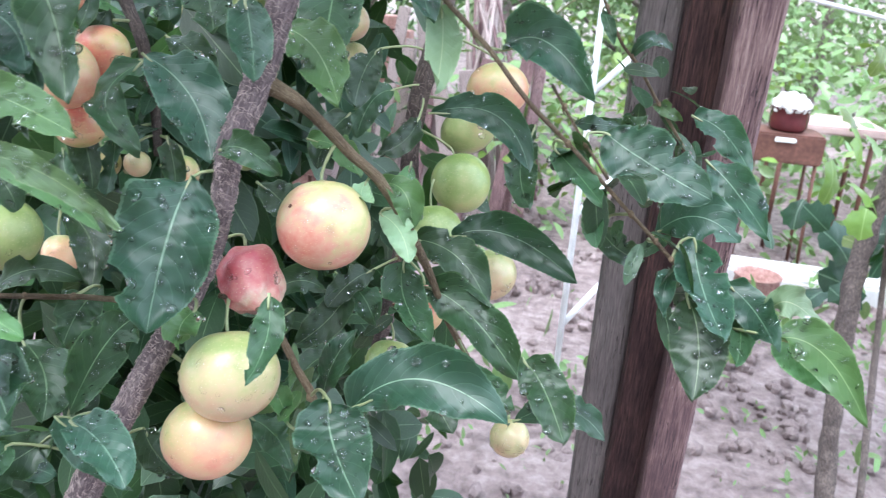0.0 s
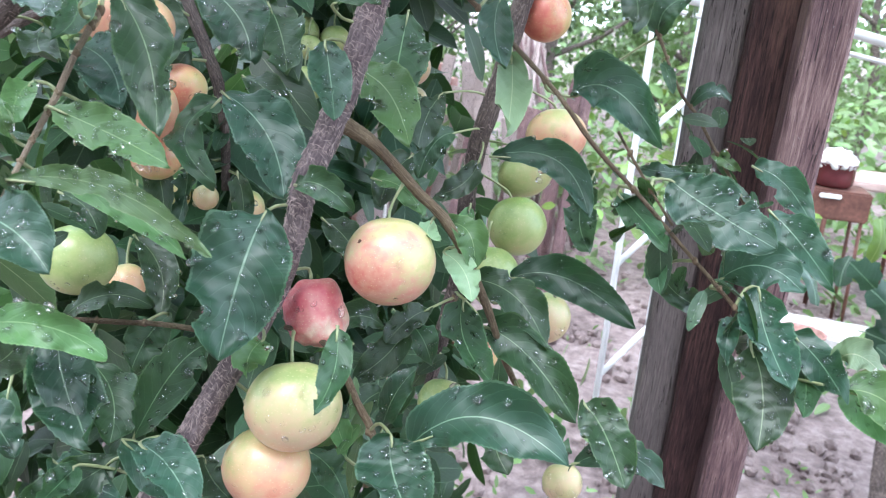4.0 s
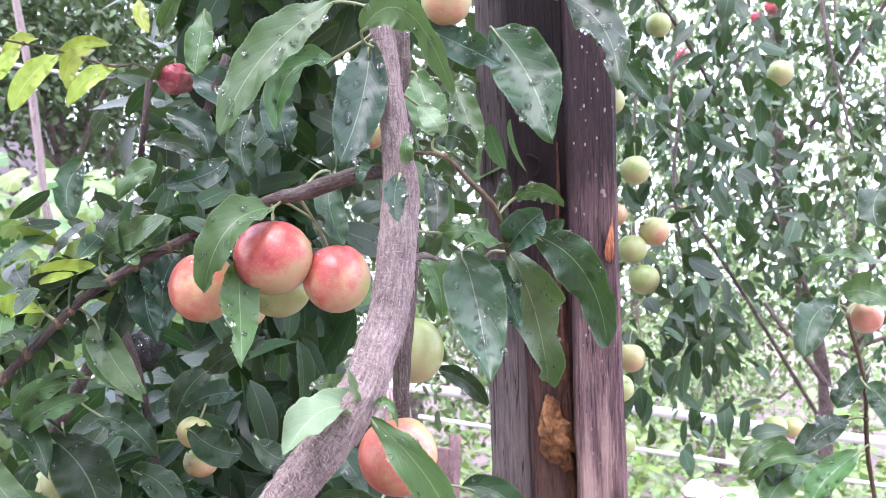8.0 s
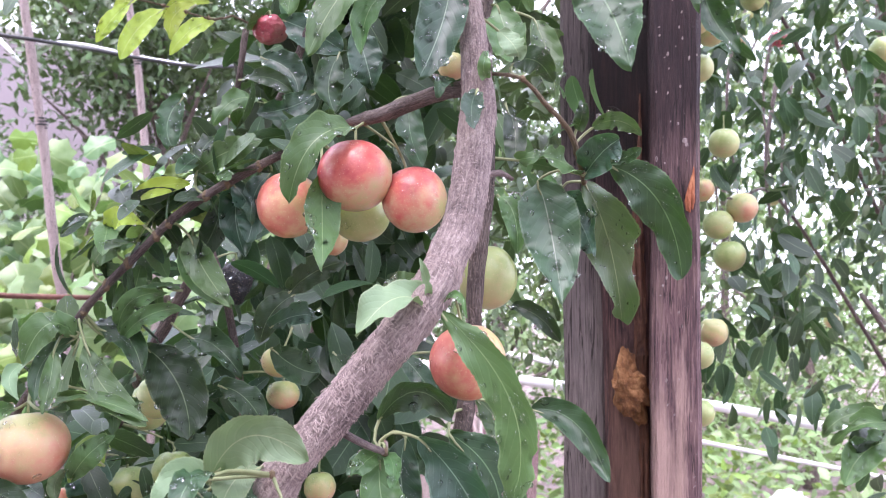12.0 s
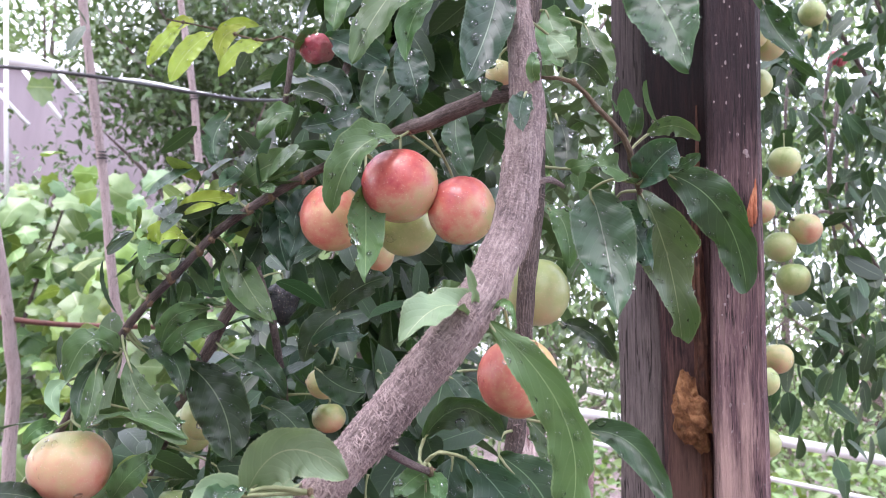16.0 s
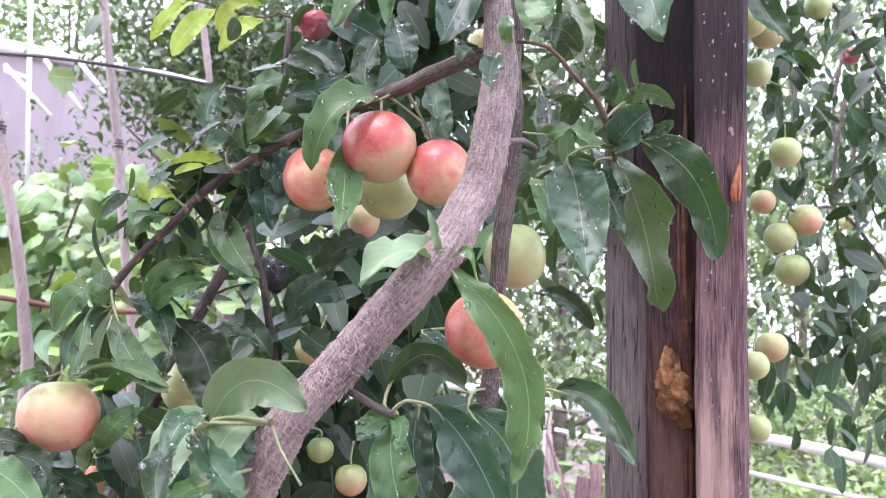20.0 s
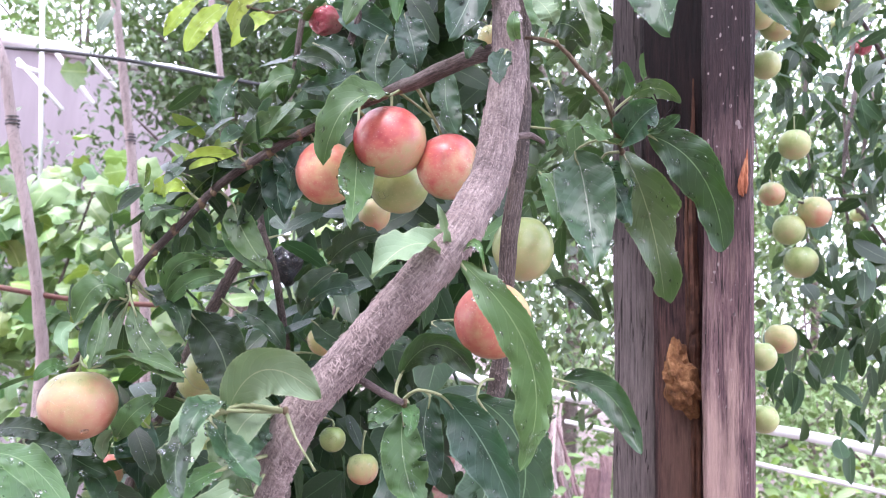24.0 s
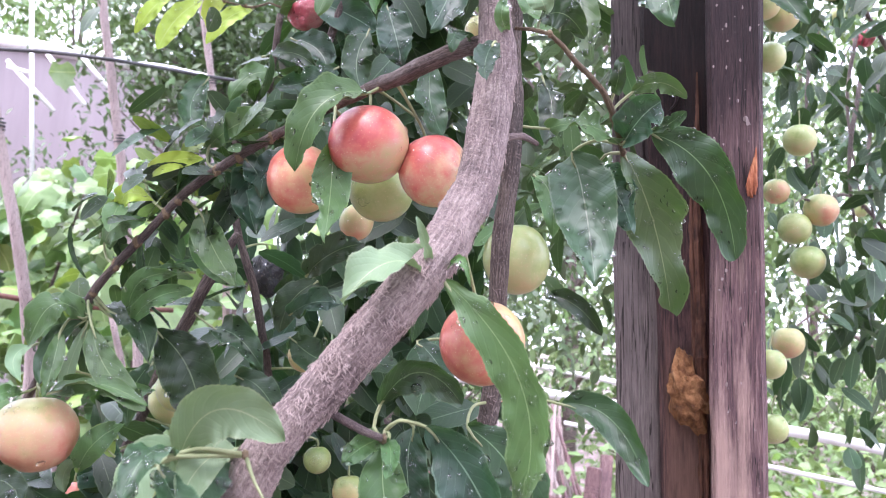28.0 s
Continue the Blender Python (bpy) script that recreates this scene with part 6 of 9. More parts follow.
leaf((-0.1921, 0.1842, 1.1681), (-0.1671, 0.1784, 1.1676), (-0.1472, 0.1734, 1.1554), 0.0237, (0.02, -0.56, 0.83), 'b', (-0.1913, 0.1960, 1.1633))
leaf((-0.1649, 0.3204, 1.2052), (-0.1355, 0.3106, 1.1894), (-0.1169, 0.2935, 1.1630), 0.0321, (0.10, -0.61, 0.78), 'b', None)
leaf((-0.1740, 0.3323, 1.1997), (-0.1815, 0.3109, 1.1822), (-0.1565, 0.2991, 1.1629), 0.0190, (0.04, -0.58, 0.82), 'g', None)
leaf((-0.2007, 0.2219, 1.2535), (-0.1811, 0.2127, 1.2478), (-0.1625, 0.2012, 1.2411), 0.0157, (-0.12, -0.55, 0.83), 'b', (-0.1758, 0.2369, 1.2369))
leaf((-0.1966, 0.2455, 1.2544), (-0.1793, 0.2333, 1.2425), (-0.1786, 0.2162, 1.2308), 0.0140, (0.39, -0.26, 0.89), 'g', (-0.2128, 0.2596, 1.2716))
leaf((-0.1589, 0.2099, 1.2460), (-0.1437, 0.2042, 1.2547), (-0.1319, 0.2226, 1.2623), 0.0091, (0.53, -0.84, 0.14), 'l', (-0.1746, 0.2383, 1.2400))
leaf((-0.1826, 0.2046, 1.1071), (-0.1605, 0.1942, 1.0960), (-0.1386, 0.1775, 1.0876), 0.0265, (0.10, -0.33, 0.94), 'b', None)
leaf((-0.1842, 0.1730, 1.1286), (-0.1505, 0.1724, 1.1357), (-0.1273, 0.1762, 1.1258), 0.0151, (0.05, -0.93, 0.37), 'l', (-0.1983, 0.1879, 1.1456))
leaf((-0.2181, 0.2606, 1.0932), (-0.1927, 0.2609, 1.1104), (-0.1728, 0.2700, 1.1045), 0.0132, (0.15, -0.89, 0.44), 'g', (-0.2199, 0.2665, 1.0909))
leaf((-0.1671, 0.2438, 1.0477), (-0.1484, 0.2489, 1.0847), (-0.1388, 0.2636, 1.0945), 0.0227, (0.45, -0.80, 0.39), 'g', (-0.1431, 0.2360, 1.0394))
leaf((-0.1396, 0.2102, 1.0700), (-0.1200, 0.2022, 1.0679), (-0.1023, 0.1900, 1.0593), 0.0202, (-0.01, -0.37, 0.93), 'b', (-0.1366, 0.2413, 1.0555))
leaf((-0.1684, 0.2360, 1.0421), (-0.1816, 0.2161, 1.0341), (-0.1911, 0.1916, 1.0315), 0.0226, (0.52, -0.38, 0.76), 'g', (-0.1462, 0.2348, 1.0321))
leaf((-0.2364, 0.2441, 1.0608), (-0.2287, 0.2269, 1.0424), (-0.2205, 0.2095, 1.0227), 0.0181, (0.46, -0.37, 0.81), 'g', (-0.2406, 0.2635, 1.0891))
leaf((-0.1838, 0.3273, 1.2577), (-0.1561, 0.3177, 1.2440), (-0.1416, 0.3051, 1.2243), 0.0317, (0.04, -0.65, 0.76), 'b', None)
leaf((-0.0978, 0.2964, 1.2527), (-0.0843, 0.2889, 1.2576), (-0.0705, 0.2845, 1.2548), 0.0089, (-0.38, -0.87, 0.32), 'g', (-0.0858, 0.3098, 1.2449))
leaf((-0.1010, 0.2711, 1.1754), (-0.0856, 0.2637, 1.1789), (-0.0732, 0.2707, 1.1673), 0.0136, (0.05, -0.86, 0.51), 'g', (-0.0993, 0.2780, 1.1737))
leaf((-0.0440, 0.3329, 1.1522), (-0.0310, 0.3231, 1.1508), (-0.0261, 0.3200, 1.1347), 0.0158, (-0.01, -0.66, 0.76), 'l', (-0.0388, 0.3199, 1.1509))
leaf((-0.0432, 0.3232, 1.1392), (-0.0298, 0.3125, 1.1348), (-0.0226, 0.3025, 1.1235), 0.0145, (-0.10, -0.53, 0.84), 'p', (-0.0341, 0.3222, 1.1430))
leaf((-0.0347, 0.3426, 1.1083), (-0.0291, 0.3261, 1.0937), (-0.0075, 0.2948, 1.0881), 0.0220, (-0.10, -0.34, 0.94), 'g', (-0.0196, 0.3332, 1.1094))
leaf((-0.0224, 0.3418, 1.0954), (0.0029, 0.3338, 1.0885), (0.0338, 0.3204, 1.0623), 0.0250, (-0.01, -0.69, 0.72), 'g', (-0.0152, 0.3368, 1.0970))
leaf((-0.0239, 0.3461, 1.2373), (-0.0188, 0.3294, 1.2226), (-0.0126, 0.2930, 1.2069), 0.0167, (0.08, -0.36, 0.93), 'p', (-0.0234, 0.3381, 1.2433))
leaf((-0.0335, 0.3524, 1.2638), (-0.0308, 0.3343, 1.2472), (-0.0220, 0.3228, 1.2312), 0.0167, (0.08, -0.57, 0.82), 'b', (-0.0416, 0.3422, 1.2575))
leaf((0.0240, 0.3637, 1.2790), (0.0321, 0.3484, 1.2657), (0.0322, 0.3339, 1.2542), 0.0162, (-0.10, -0.51, 0.85), 'g', None)
leaf((-0.0437, 0.4277, 1.1722), (-0.0046, 0.4273, 1.1753), (0.0212, 0.3974, 1.1505), 0.0218, (-0.35, -0.83, 0.44), 'b', None)
leaf((-0.0574, 0.2844, 1.0547), (-0.0507, 0.2814, 1.0783), (-0.0409, 0.2852, 1.0936), 0.0127, (0.08, -0.95, 0.32), 'b', (-0.0579, 0.2760, 1.0560))
leaf((-0.0672, 0.2445, 1.1229), (-0.0616, 0.2289, 1.1111), (-0.0603, 0.2068, 1.1039), 0.0132, (0.25, -0.29, 0.93), 'g', None)
leaf((0.0366, 0.2912, 1.0885), (0.0478, 0.2791, 1.0821), (0.0594, 0.2564, 1.0710), 0.0214, (-0.18, -0.43, 0.88), 'g', None)
leaf((0.0369, 0.2821, 1.0619), (0.0588, 0.2795, 1.0735), (0.0774, 0.2817, 1.0600), 0.0153, (0.01, -0.70, 0.72), 'b', None)
leaf((-0.1063, 0.2546, 1.1063), (-0.1057, 0.2412, 1.1051), (-0.1076, 0.2425, 1.0954), 0.0153, (0.39, -0.49, 0.78), 'l', (-0.1184, 0.2689, 1.1041))
leaf((-0.0488, 0.3164, 1.1565), (-0.0468, 0.3028, 1.1534), (-0.0383, 0.2946, 1.1532), 0.0093, (-0.16, -0.19, 0.97), 'p', (-0.0458, 0.3168, 1.1607))
leaf((-0.1920, 0.2220, 1.2139), (-0.1879, 0.2083, 1.2090), (-0.1708, 0.1875, 1.2032), 0.0113, (0.39, 0.04, 0.92), 'l', (-0.1838, 0.2253, 1.2101))
leaf((-0.1981, 0.2174, 1.1899), (-0.1959, 0.2086, 1.2009), (-0.2068, 0.2230, 1.2071), 0.0060, (0.49, -0.52, 0.70), 'l', (-0.1864, 0.2130, 1.1924))
leaf((-0.1799, 0.2339, 1.2061), (-0.1632, 0.2241, 1.2015), (-0.1334, 0.1970, 1.1905), 0.0093, (-0.06, -0.35, 0.93), 'g', (-0.1838, 0.2253, 1.2101))
leaf((-0.2157, 0.2614, 1.1575), (-0.1954, 0.2533, 1.1545), (-0.1873, 0.2507, 1.1426), 0.0161, (0.10, -0.53, 0.84), 'g', None)
leaf((-0.2515, 0.2979, 1.2308), (-0.2428, 0.2839, 1.2211), (-0.2203, 0.2700, 1.2165), 0.0170, (0.07, -0.28, 0.96), 'g', (-0.2501, 0.2656, 1.2332))
leaf((-0.2210, 0.3237, 1.1194), (-0.1979, 0.3130, 1.1066), (-0.1873, 0.2957, 1.0878), 0.0191, (0.20, -0.44, 0.88), 'g', None)
leaf((-0.0807, 0.3523, 1.0806), (-0.0933, 0.3386, 1.0901), (-0.1099, 0.3386, 1.0755), 0.0159, (0.28, -0.72, 0.64), 'g', None)
leaf((-0.0901, 0.4128, 1.1690), (-0.0967, 0.3936, 1.1573), (-0.0990, 0.3846, 1.1412), 0.0204, (0.37, -0.56, 0.74), 'g', None)
leaf((-0.0833, 0.4490, 1.2046), (-0.0873, 0.4302, 1.1918), (-0.0862, 0.4109, 1.1735), 0.0213, (0.33, -0.47, 0.82), 'g', (-0.0549, 0.4740, 1.2025))
leaf((-0.0717, 0.4445, 1.1814), (-0.0806, 0.4266, 1.1754), (-0.0863, 0.4168, 1.1544), 0.0177, (0.38, -0.60, 0.70), 'g', (-0.0596, 0.4761, 1.1810))
leaf((-0.0696, 0.2718, 1.0446), (-0.0739, 0.2649, 1.0664), (-0.0814, 0.2612, 1.0724), 0.0120, (0.65, -0.68, 0.34), 'l', (-0.0574, 0.2720, 1.0441))
leaf((0.0090, 0.3196, 1.0673), (0.0218, 0.3071, 1.0581), (0.0346, 0.3017, 1.0554), 0.0170, (-0.14, -0.56, 0.82), 'g', (-0.0024, 0.3446, 1.0669))
leaf((-0.1234, 0.3586, 1.1361), (-0.1042, 0.3487, 1.1289), (-0.0885, 0.3304, 1.1177), 0.0191, (-0.10, -0.51, 0.85), 'g', None)
leaf((-0.0684, 0.3564, 1.0819), (-0.0740, 0.3377, 1.0706), (-0.0889, 0.3264, 1.0577), 0.0191, (0.32, -0.59, 0.74), 'g', None)
leaf((-0.0824, 0.3744, 1.0826), (-0.0637, 0.3646, 1.0761), (-0.0520, 0.3555, 1.0610), 0.0200, (-0.00, -0.60, 0.80), 'g', None)
leaf((-0.2266, 0.3584, 1.1935), (-0.2156, 0.3537, 1.2085), (-0.2108, 0.3632, 1.2214), 0.0163, (0.44, -0.86, 0.24), 'g', (-0.2057, 0.3858, 1.2007))
leaf((-0.0513, 0.4154, 1.1428), (-0.0501, 0.3980, 1.1294), (-0.0466, 0.3837, 1.1200), 0.0136, (0.15, -0.43, 0.89), 'l', None)
leaf((0.0551, 0.3746, 1.1875), (0.0696, 0.3653, 1.1861), (0.0789, 0.3627, 1.1940), 0.0113, (-0.43, -0.80, 0.42), 'g', None)
leaf((0.1415, 0.2921, 1.1171), (0.1581, 0.2825, 1.1174), (0.1674, 0.2459, 1.1073), 0.0195, (-0.59, -0.42, 0.70), 'l', (0.1257, 0.3157, 1.1081))
leaf((-0.1987, 0.2578, 1.2269), (-0.1757, 0.2472, 1.2202), (-0.1607, 0.2323, 1.2075), 0.0262, (-0.04, -0.51, 0.86), 'b', (-0.1782, 0.2341, 1.2307))
leaf((-0.1805, 0.2222, 1.1732), (-0.1467, 0.2150, 1.1699), (-0.1098, 0.1989, 1.1600), 0.0109, (-0.23, -0.82, 0.52), 'l', (-0.1872, 0.2073, 1.1845))
leaf((-0.1795, 0.2138, 1.1144), (-0.1677, 0.1997, 1.1035), (-0.1477, 0.1848, 1.0893), 0.0212, (0.23, -0.31, 0.92), 'b', None)
leaf((-0.1628, 0.2299, 1.0557), (-0.1380, 0.2202, 1.0501), (-0.1121, 0.2068, 1.0459), 0.0196, (-0.07, -0.42, 0.90), 'b', (-0.1401, 0.2372, 1.0468))
leaf((-0.1802, 0.2223, 1.0430), (-0.1802, 0.2087, 1.0407), (-0.1751, 0.1907, 1.0434), 0.0140, (0.51, 0.09, 0.85), 'g', (-0.1477, 0.2342, 1.0285))
leaf((-0.2192, 0.2146, 1.0879), (-0.2014, 0.2107, 1.0998), (-0.1976, 0.2178, 1.1147), 0.0178, (0.30, -0.93, 0.21), 'g', None)
leaf((-0.2001, 0.2591, 1.0731), (-0.1812, 0.2484, 1.0638), (-0.1711, 0.2315, 1.0502), 0.0255, (0.21, -0.32, 0.92), 'g', (-0.2041, 0.2688, 1.0921))
leaf((-0.1800, 0.2931, 1.0905), (-0.1822, 0.2767, 1.0832), (-0.1796, 0.2595, 1.0718), 0.0208, (0.47, -0.30, 0.83), 'g', (-0.1795, 0.2715, 1.0944))
leaf((-0.2104, 0.2402, 1.0270), (-0.1902, 0.2332, 1.0274), (-0.1603, 0.2216, 1.0311), 0.0198, (-0.21, -0.43, 0.88), 'b', None)
leaf((-0.2211, 0.2087, 1.0725), (-0.2028, 0.2002, 1.0702), (-0.1890, 0.1950, 1.0597), 0.0178, (0.11, -0.35, 0.93), 'b', None)
leaf((-0.0997, 0.2957, 1.0282), (-0.0817, 0.2868, 1.0250), (-0.0709, 0.2796, 1.0122), 0.0178, (0.05, -0.50, 0.86), 'g', None)
leaf((-0.0905, 0.3266, 1.0782), (-0.0961, 0.3102, 1.0737), (-0.1019, 0.2950, 1.0757), 0.0152, (0.57, -0.25, 0.78), 'g', None)
leaf((-0.0709, 0.3342, 1.0515), (-0.0780, 0.3185, 1.0503), (-0.0815, 0.3056, 1.0385), 0.0156, (0.38, -0.40, 0.84), 'g', None)
leaf((-0.0605, 0.3721, 1.0886), (-0.0684, 0.3555, 1.0858), (-0.0754, 0.3400, 1.0763), 0.0163, (0.44, -0.41, 0.80), 'g', (-0.0546, 0.4086, 1.0843))
leaf((-0.0545, 0.4442, 1.1657), (-0.0591, 0.4256, 1.1537), (-0.0746, 0.4185, 1.1451), 0.0156, (0.39, -0.62, 0.68), 'g', (-0.0611, 0.4768, 1.1738))
leaf((-0.1035, 0.3831, 1.1582), (-0.0827, 0.3756, 1.1566), (-0.0667, 0.3627, 1.1458), 0.0150, (-0.21, -0.65, 0.73), 'l', None)
leaf((-0.0999, 0.4164, 1.2522), (-0.0969, 0.3956, 1.2274), (-0.0882, 0.3599, 1.2065), 0.0358, (0.25, -0.43, 0.87), 'g', None)
leaf((-0.1870, 0.4115, 1.2495), (-0.1706, 0.3970, 1.2315), (-0.1556, 0.3740, 1.2117), 0.0306, (0.11, -0.50, 0.86), 'g', None)
leaf((-0.1739, 0.3580, 1.2105), (-0.1541, 0.3487, 1.2046), (-0.1415, 0.3463, 1.1879), 0.0187, (0.05, -0.69, 0.72), 'g', None)
leaf((-0.2368, 0.3727, 1.2441), (-0.2199, 0.3598, 1.2301), (-0.2070, 0.3310, 1.2143), 0.0196, (0.21, -0.32, 0.92), 'g', (-0.2304, 0.4002, 1.2368))
leaf((0.0187, 0.4343, 1.1692), (0.0147, 0.4130, 1.1487), (0.0247, 0.3792, 1.1363), 0.0200, (0.03, -0.39, 0.92), 'g', None)
leaf((0.0445, 0.3608, 1.1884), (0.0533, 0.3505, 1.1892), (0.0666, 0.3589, 1.1884), 0.0083, (-0.07, -0.87, 0.50), 'b', (0.0394, 0.3383, 1.1978))
leaf((0.0999, 0.3347, 1.1281), (0.0957, 0.3182, 1.1223), (0.0967, 0.3120, 1.1108), 0.0094, (-0.03, -0.46, 0.88), 'b', (0.1012, 0.3232, 1.1314))
leaf((-0.0039, 0.3318, 1.0502), (-0.0054, 0.3163, 1.0446), (0.0054, 0.3022, 1.0360), 0.0208, (0.00, -0.33, 0.95), 'g', (0.0037, 0.3469, 1.0555))
leaf((-0.1516, 0.2783, 1.0227), (-0.1372, 0.2672, 1.0162), (-0.1179, 0.2579, 1.0146), 0.0178, (-0.06, -0.37, 0.93), 'g', (-0.1477, 0.2342, 1.0285))
leaf((-0.0375, 0.4034, 1.5226), (-0.0237, 0.3963, 1.5131), (-0.0104, 0.4069, 1.5106), 0.0140, (0.15, -0.91, 0.39), 'g', None)
leaf((-0.0914, 0.4371, 1.5373), (-0.0724, 0.4296, 1.5441), (-0.0632, 0.4439, 1.5437), 0.0142, (0.25, -0.94, 0.23), 'b', None)
leaf((-0.1225, 0.4321, 1.4999), (-0.1028, 0.4265, 1.4936), (-0.0840, 0.4150, 1.4776), 0.0177, (-0.09, -0.72, 0.69), 'g', None)
leaf((-0.0861, 0.4573, 1.5578), (-0.0950, 0.4434, 1.5451), (-0.1017, 0.4429, 1.5265), 0.0184, (0.50, -0.76, 0.42), 'g', None)
leaf((0.0062, 0.3855, 1.5229), (0.0184, 0.3779, 1.5139), (0.0316, 0.3658, 1.4998), 0.0119, (-0.16, -0.69, 0.70), 'b', (0.0415, 0.4049, 1.5216))
leaf((-0.0639, 0.4270, 1.6824), (-0.0726, 0.4131, 1.6707), (-0.0901, 0.4020, 1.6644), 0.0156, (0.73, -0.65, 0.19), 'b', None)
leaf((-0.0649, 0.4741, 1.7243), (-0.0680, 0.4636, 1.6999), (-0.0622, 0.4626, 1.6791), 0.0195, (0.36, -0.77, 0.53), 'g', None)
leaf((-0.0033, 0.3989, 1.6409), (0.0096, 0.3919, 1.6282), (0.0224, 0.3846, 1.6066), 0.0127, (-0.10, -0.82, 0.57), 'g', (-0.0154, 0.3687, 1.6481))
leaf((0.0469, 0.4702, 1.6223), (0.0576, 0.4626, 1.6094), (0.0603, 0.4603, 1.5839), 0.0156, (0.01, -0.85, 0.53), 'l', None)
leaf((0.0521, 0.4643, 1.6801), (0.0592, 0.4567, 1.6587), (0.0597, 0.4361, 1.6313), 0.0156, (0.07, -0.70, 0.71), 'g', None)
leaf((-0.1832, 0.4332, 1.5050), (-0.1864, 0.4214, 1.4900), (-0.1871, 0.4194, 1.4682), 0.0148, (0.55, -0.67, 0.50), 'g', None)
leaf((-0.1090, 0.4008, 1.6110), (-0.1094, 0.3905, 1.5913), (-0.1086, 0.3725, 1.5745), 0.0150, (0.55, -0.49, 0.68), 'g', (-0.1051, 0.3696, 1.6081))
leaf((-0.1986, 0.4082, 1.4967), (-0.1738, 0.4042, 1.4906), (-0.1555, 0.4016, 1.4915), 0.0092, (-0.12, -0.88, 0.46), 'l', (-0.2099, 0.3772, 1.5041))
leaf((-0.2517, 0.3549, 1.4510), (-0.2261, 0.3499, 1.4547), (-0.2122, 0.3571, 1.4503), 0.0130, (0.05, -0.89, 0.45), 'g', (-0.2512, 0.3885, 1.4537))
leaf((-0.2325, 0.3643, 1.4253), (-0.2292, 0.3537, 1.4174), (-0.2255, 0.3436, 1.4069), 0.0163, (0.53, -0.28, 0.80), 'g', (-0.2512, 0.3885, 1.4537))
leaf((-0.2332, 0.4062, 1.4269), (-0.2108, 0.4022, 1.4153), (-0.2012, 0.3974, 1.4032), 0.0177, (0.18, -0.62, 0.76), 'g', (-0.2569, 0.3895, 1.4486))
leaf((-0.0447, 0.2680, 1.4706), (-0.0482, 0.2580, 1.4771), (-0.0485, 0.2500, 1.4540), 0.016, (0.3, -0.8, 0.4), 'p', (-0.0167, 0.2720, 1.4808))
leaf((-0.0434, 0.2620, 1.4696), (-0.0282, 0.2550, 1.4611), (-0.0160, 0.2500, 1.4518), 0.0135, (-0.3, -0.75, 0.6), 'l', (-0.0167, 0.2720, 1.4808))
leaf((-0.0240, 0.2720, 1.4786), (-0.0255, 0.2620, 1.4729), (-0.0269, 0.2580, 1.4612), 0.0145, (0.5, -0.8, 0.3), 's', (-0.0167, 0.2720, 1.4808))
leaf((-0.1823, 0.3720, 1.5295), (-0.1938, 0.3620, 1.5167), (-0.1923, 0.3550, 1.4954), 0.0105, (0.4, -0.8, 0.4), 's', None)
leaf((-0.1786, 0.3720, 1.5322), (-0.1908, 0.3620, 1.5404), (-0.2009, 0.3520, 1.5234), 0.0115, (0.1, -0.6, 0.8), 'l', None)
leaf((-0.1801, 0.3720, 1.5282), (-0.1846, 0.3650, 1.4995), (-0.1747, 0.3600, 1.4911), 0.008, (0.7, -0.7, 0.1), 'p', None)
leaf((-0.1925, 0.3620, 1.4903), (-0.1547, 0.3520, 1.4975), (-0.1165, 0.3450, 1.4881), 0.0085, (0, -0.5, 0.85), 'l', None)
leaf((0.0292, 0.3350, 1.4874), (0.0501, 0.3300, 1.4686), (0.0665, 0.3250, 1.4398), 0.0235, (-0.35, -0.85, 0.3), 'b', (0.0097, 0.3380, 1.4844))
leaf((0.0211, 0.3420, 1.4867), (0.0205, 0.3380, 1.4658), (0.0281, 0.3350, 1.4468), 0.0185, (0.15, -0.9, 0.35), 'b', (0.0097, 0.3380, 1.4844))
leaf((0.0105, 0.3350, 1.4790), (0.0147, 0.3280, 1.4567), (0.0258, 0.3220, 1.4371), 0.0205, (0.3, -0.85, 0.4), 'l', (0.0097, 0.3380, 1.4844))
leaf((0.0121, 0.3350, 1.4809), (0.0053, 0.3280, 1.4775), (-0.0010, 0.3220, 1.4711), 0.0095, (0.2, -0.6, 0.75), 's', (0.0097, 0.3380, 1.4844))
leaf((-0.1901, 0.3780, 1.5334), (-0.2013, 0.3660, 1.5393), (-0.2092, 0.3620, 1.5139), 0.0125, (0.1, -0.65, 0.75), 'c', None)
leaf((-0.1798, 0.4000, 1.4544), (-0.1837, 0.3900, 1.4644), (-0.1893, 0.3850, 1.4462), 0.0125, (0.2, -0.7, 0.7), 'c', None)
leaf((-0.2002, 0.3950, 1.4514), (-0.2036, 0.3900, 1.4440), (-0.2004, 0.3880, 1.4343), 0.0085, (0.3, -0.9, 0.2), 'p', None)
leaf((-0.0971, 0.3920, 1.6479), (-0.1095, 0.3850, 1.6450), (-0.1137, 0.3780, 1.6292), 0.0165, (0.1, -0.7, 0.7), 'g', None)
leaf((-0.0909, 0.3920, 1.6199), (-0.0925, 0.3850, 1.6007), (-0.0817, 0.3780, 1.5758), 0.0185, (0.3, -0.9, 0.3), 'b', None)
leaf((-0.1228, 0.3920, 1.5929), (-0.1165, 0.3850, 1.5692), (-0.0885, 0.3780, 1.5497), 0.0165, (0.4, -0.85, 0.3), 'l', None)
leaf((-0.1447, 0.4000, 1.6221), (-0.1587, 0.3950, 1.6220), (-0.1701, 0.3900, 1.6125), 0.0115, (0, -0.6, 0.8), 'c', None)
leaf((-0.1282, 0.4000, 1.6334), (-0.1379, 0.3950, 1.6278), (-0.1413, 0.3900, 1.6116), 0.0105, (0.3, -0.7, 0.6), 'c', None)
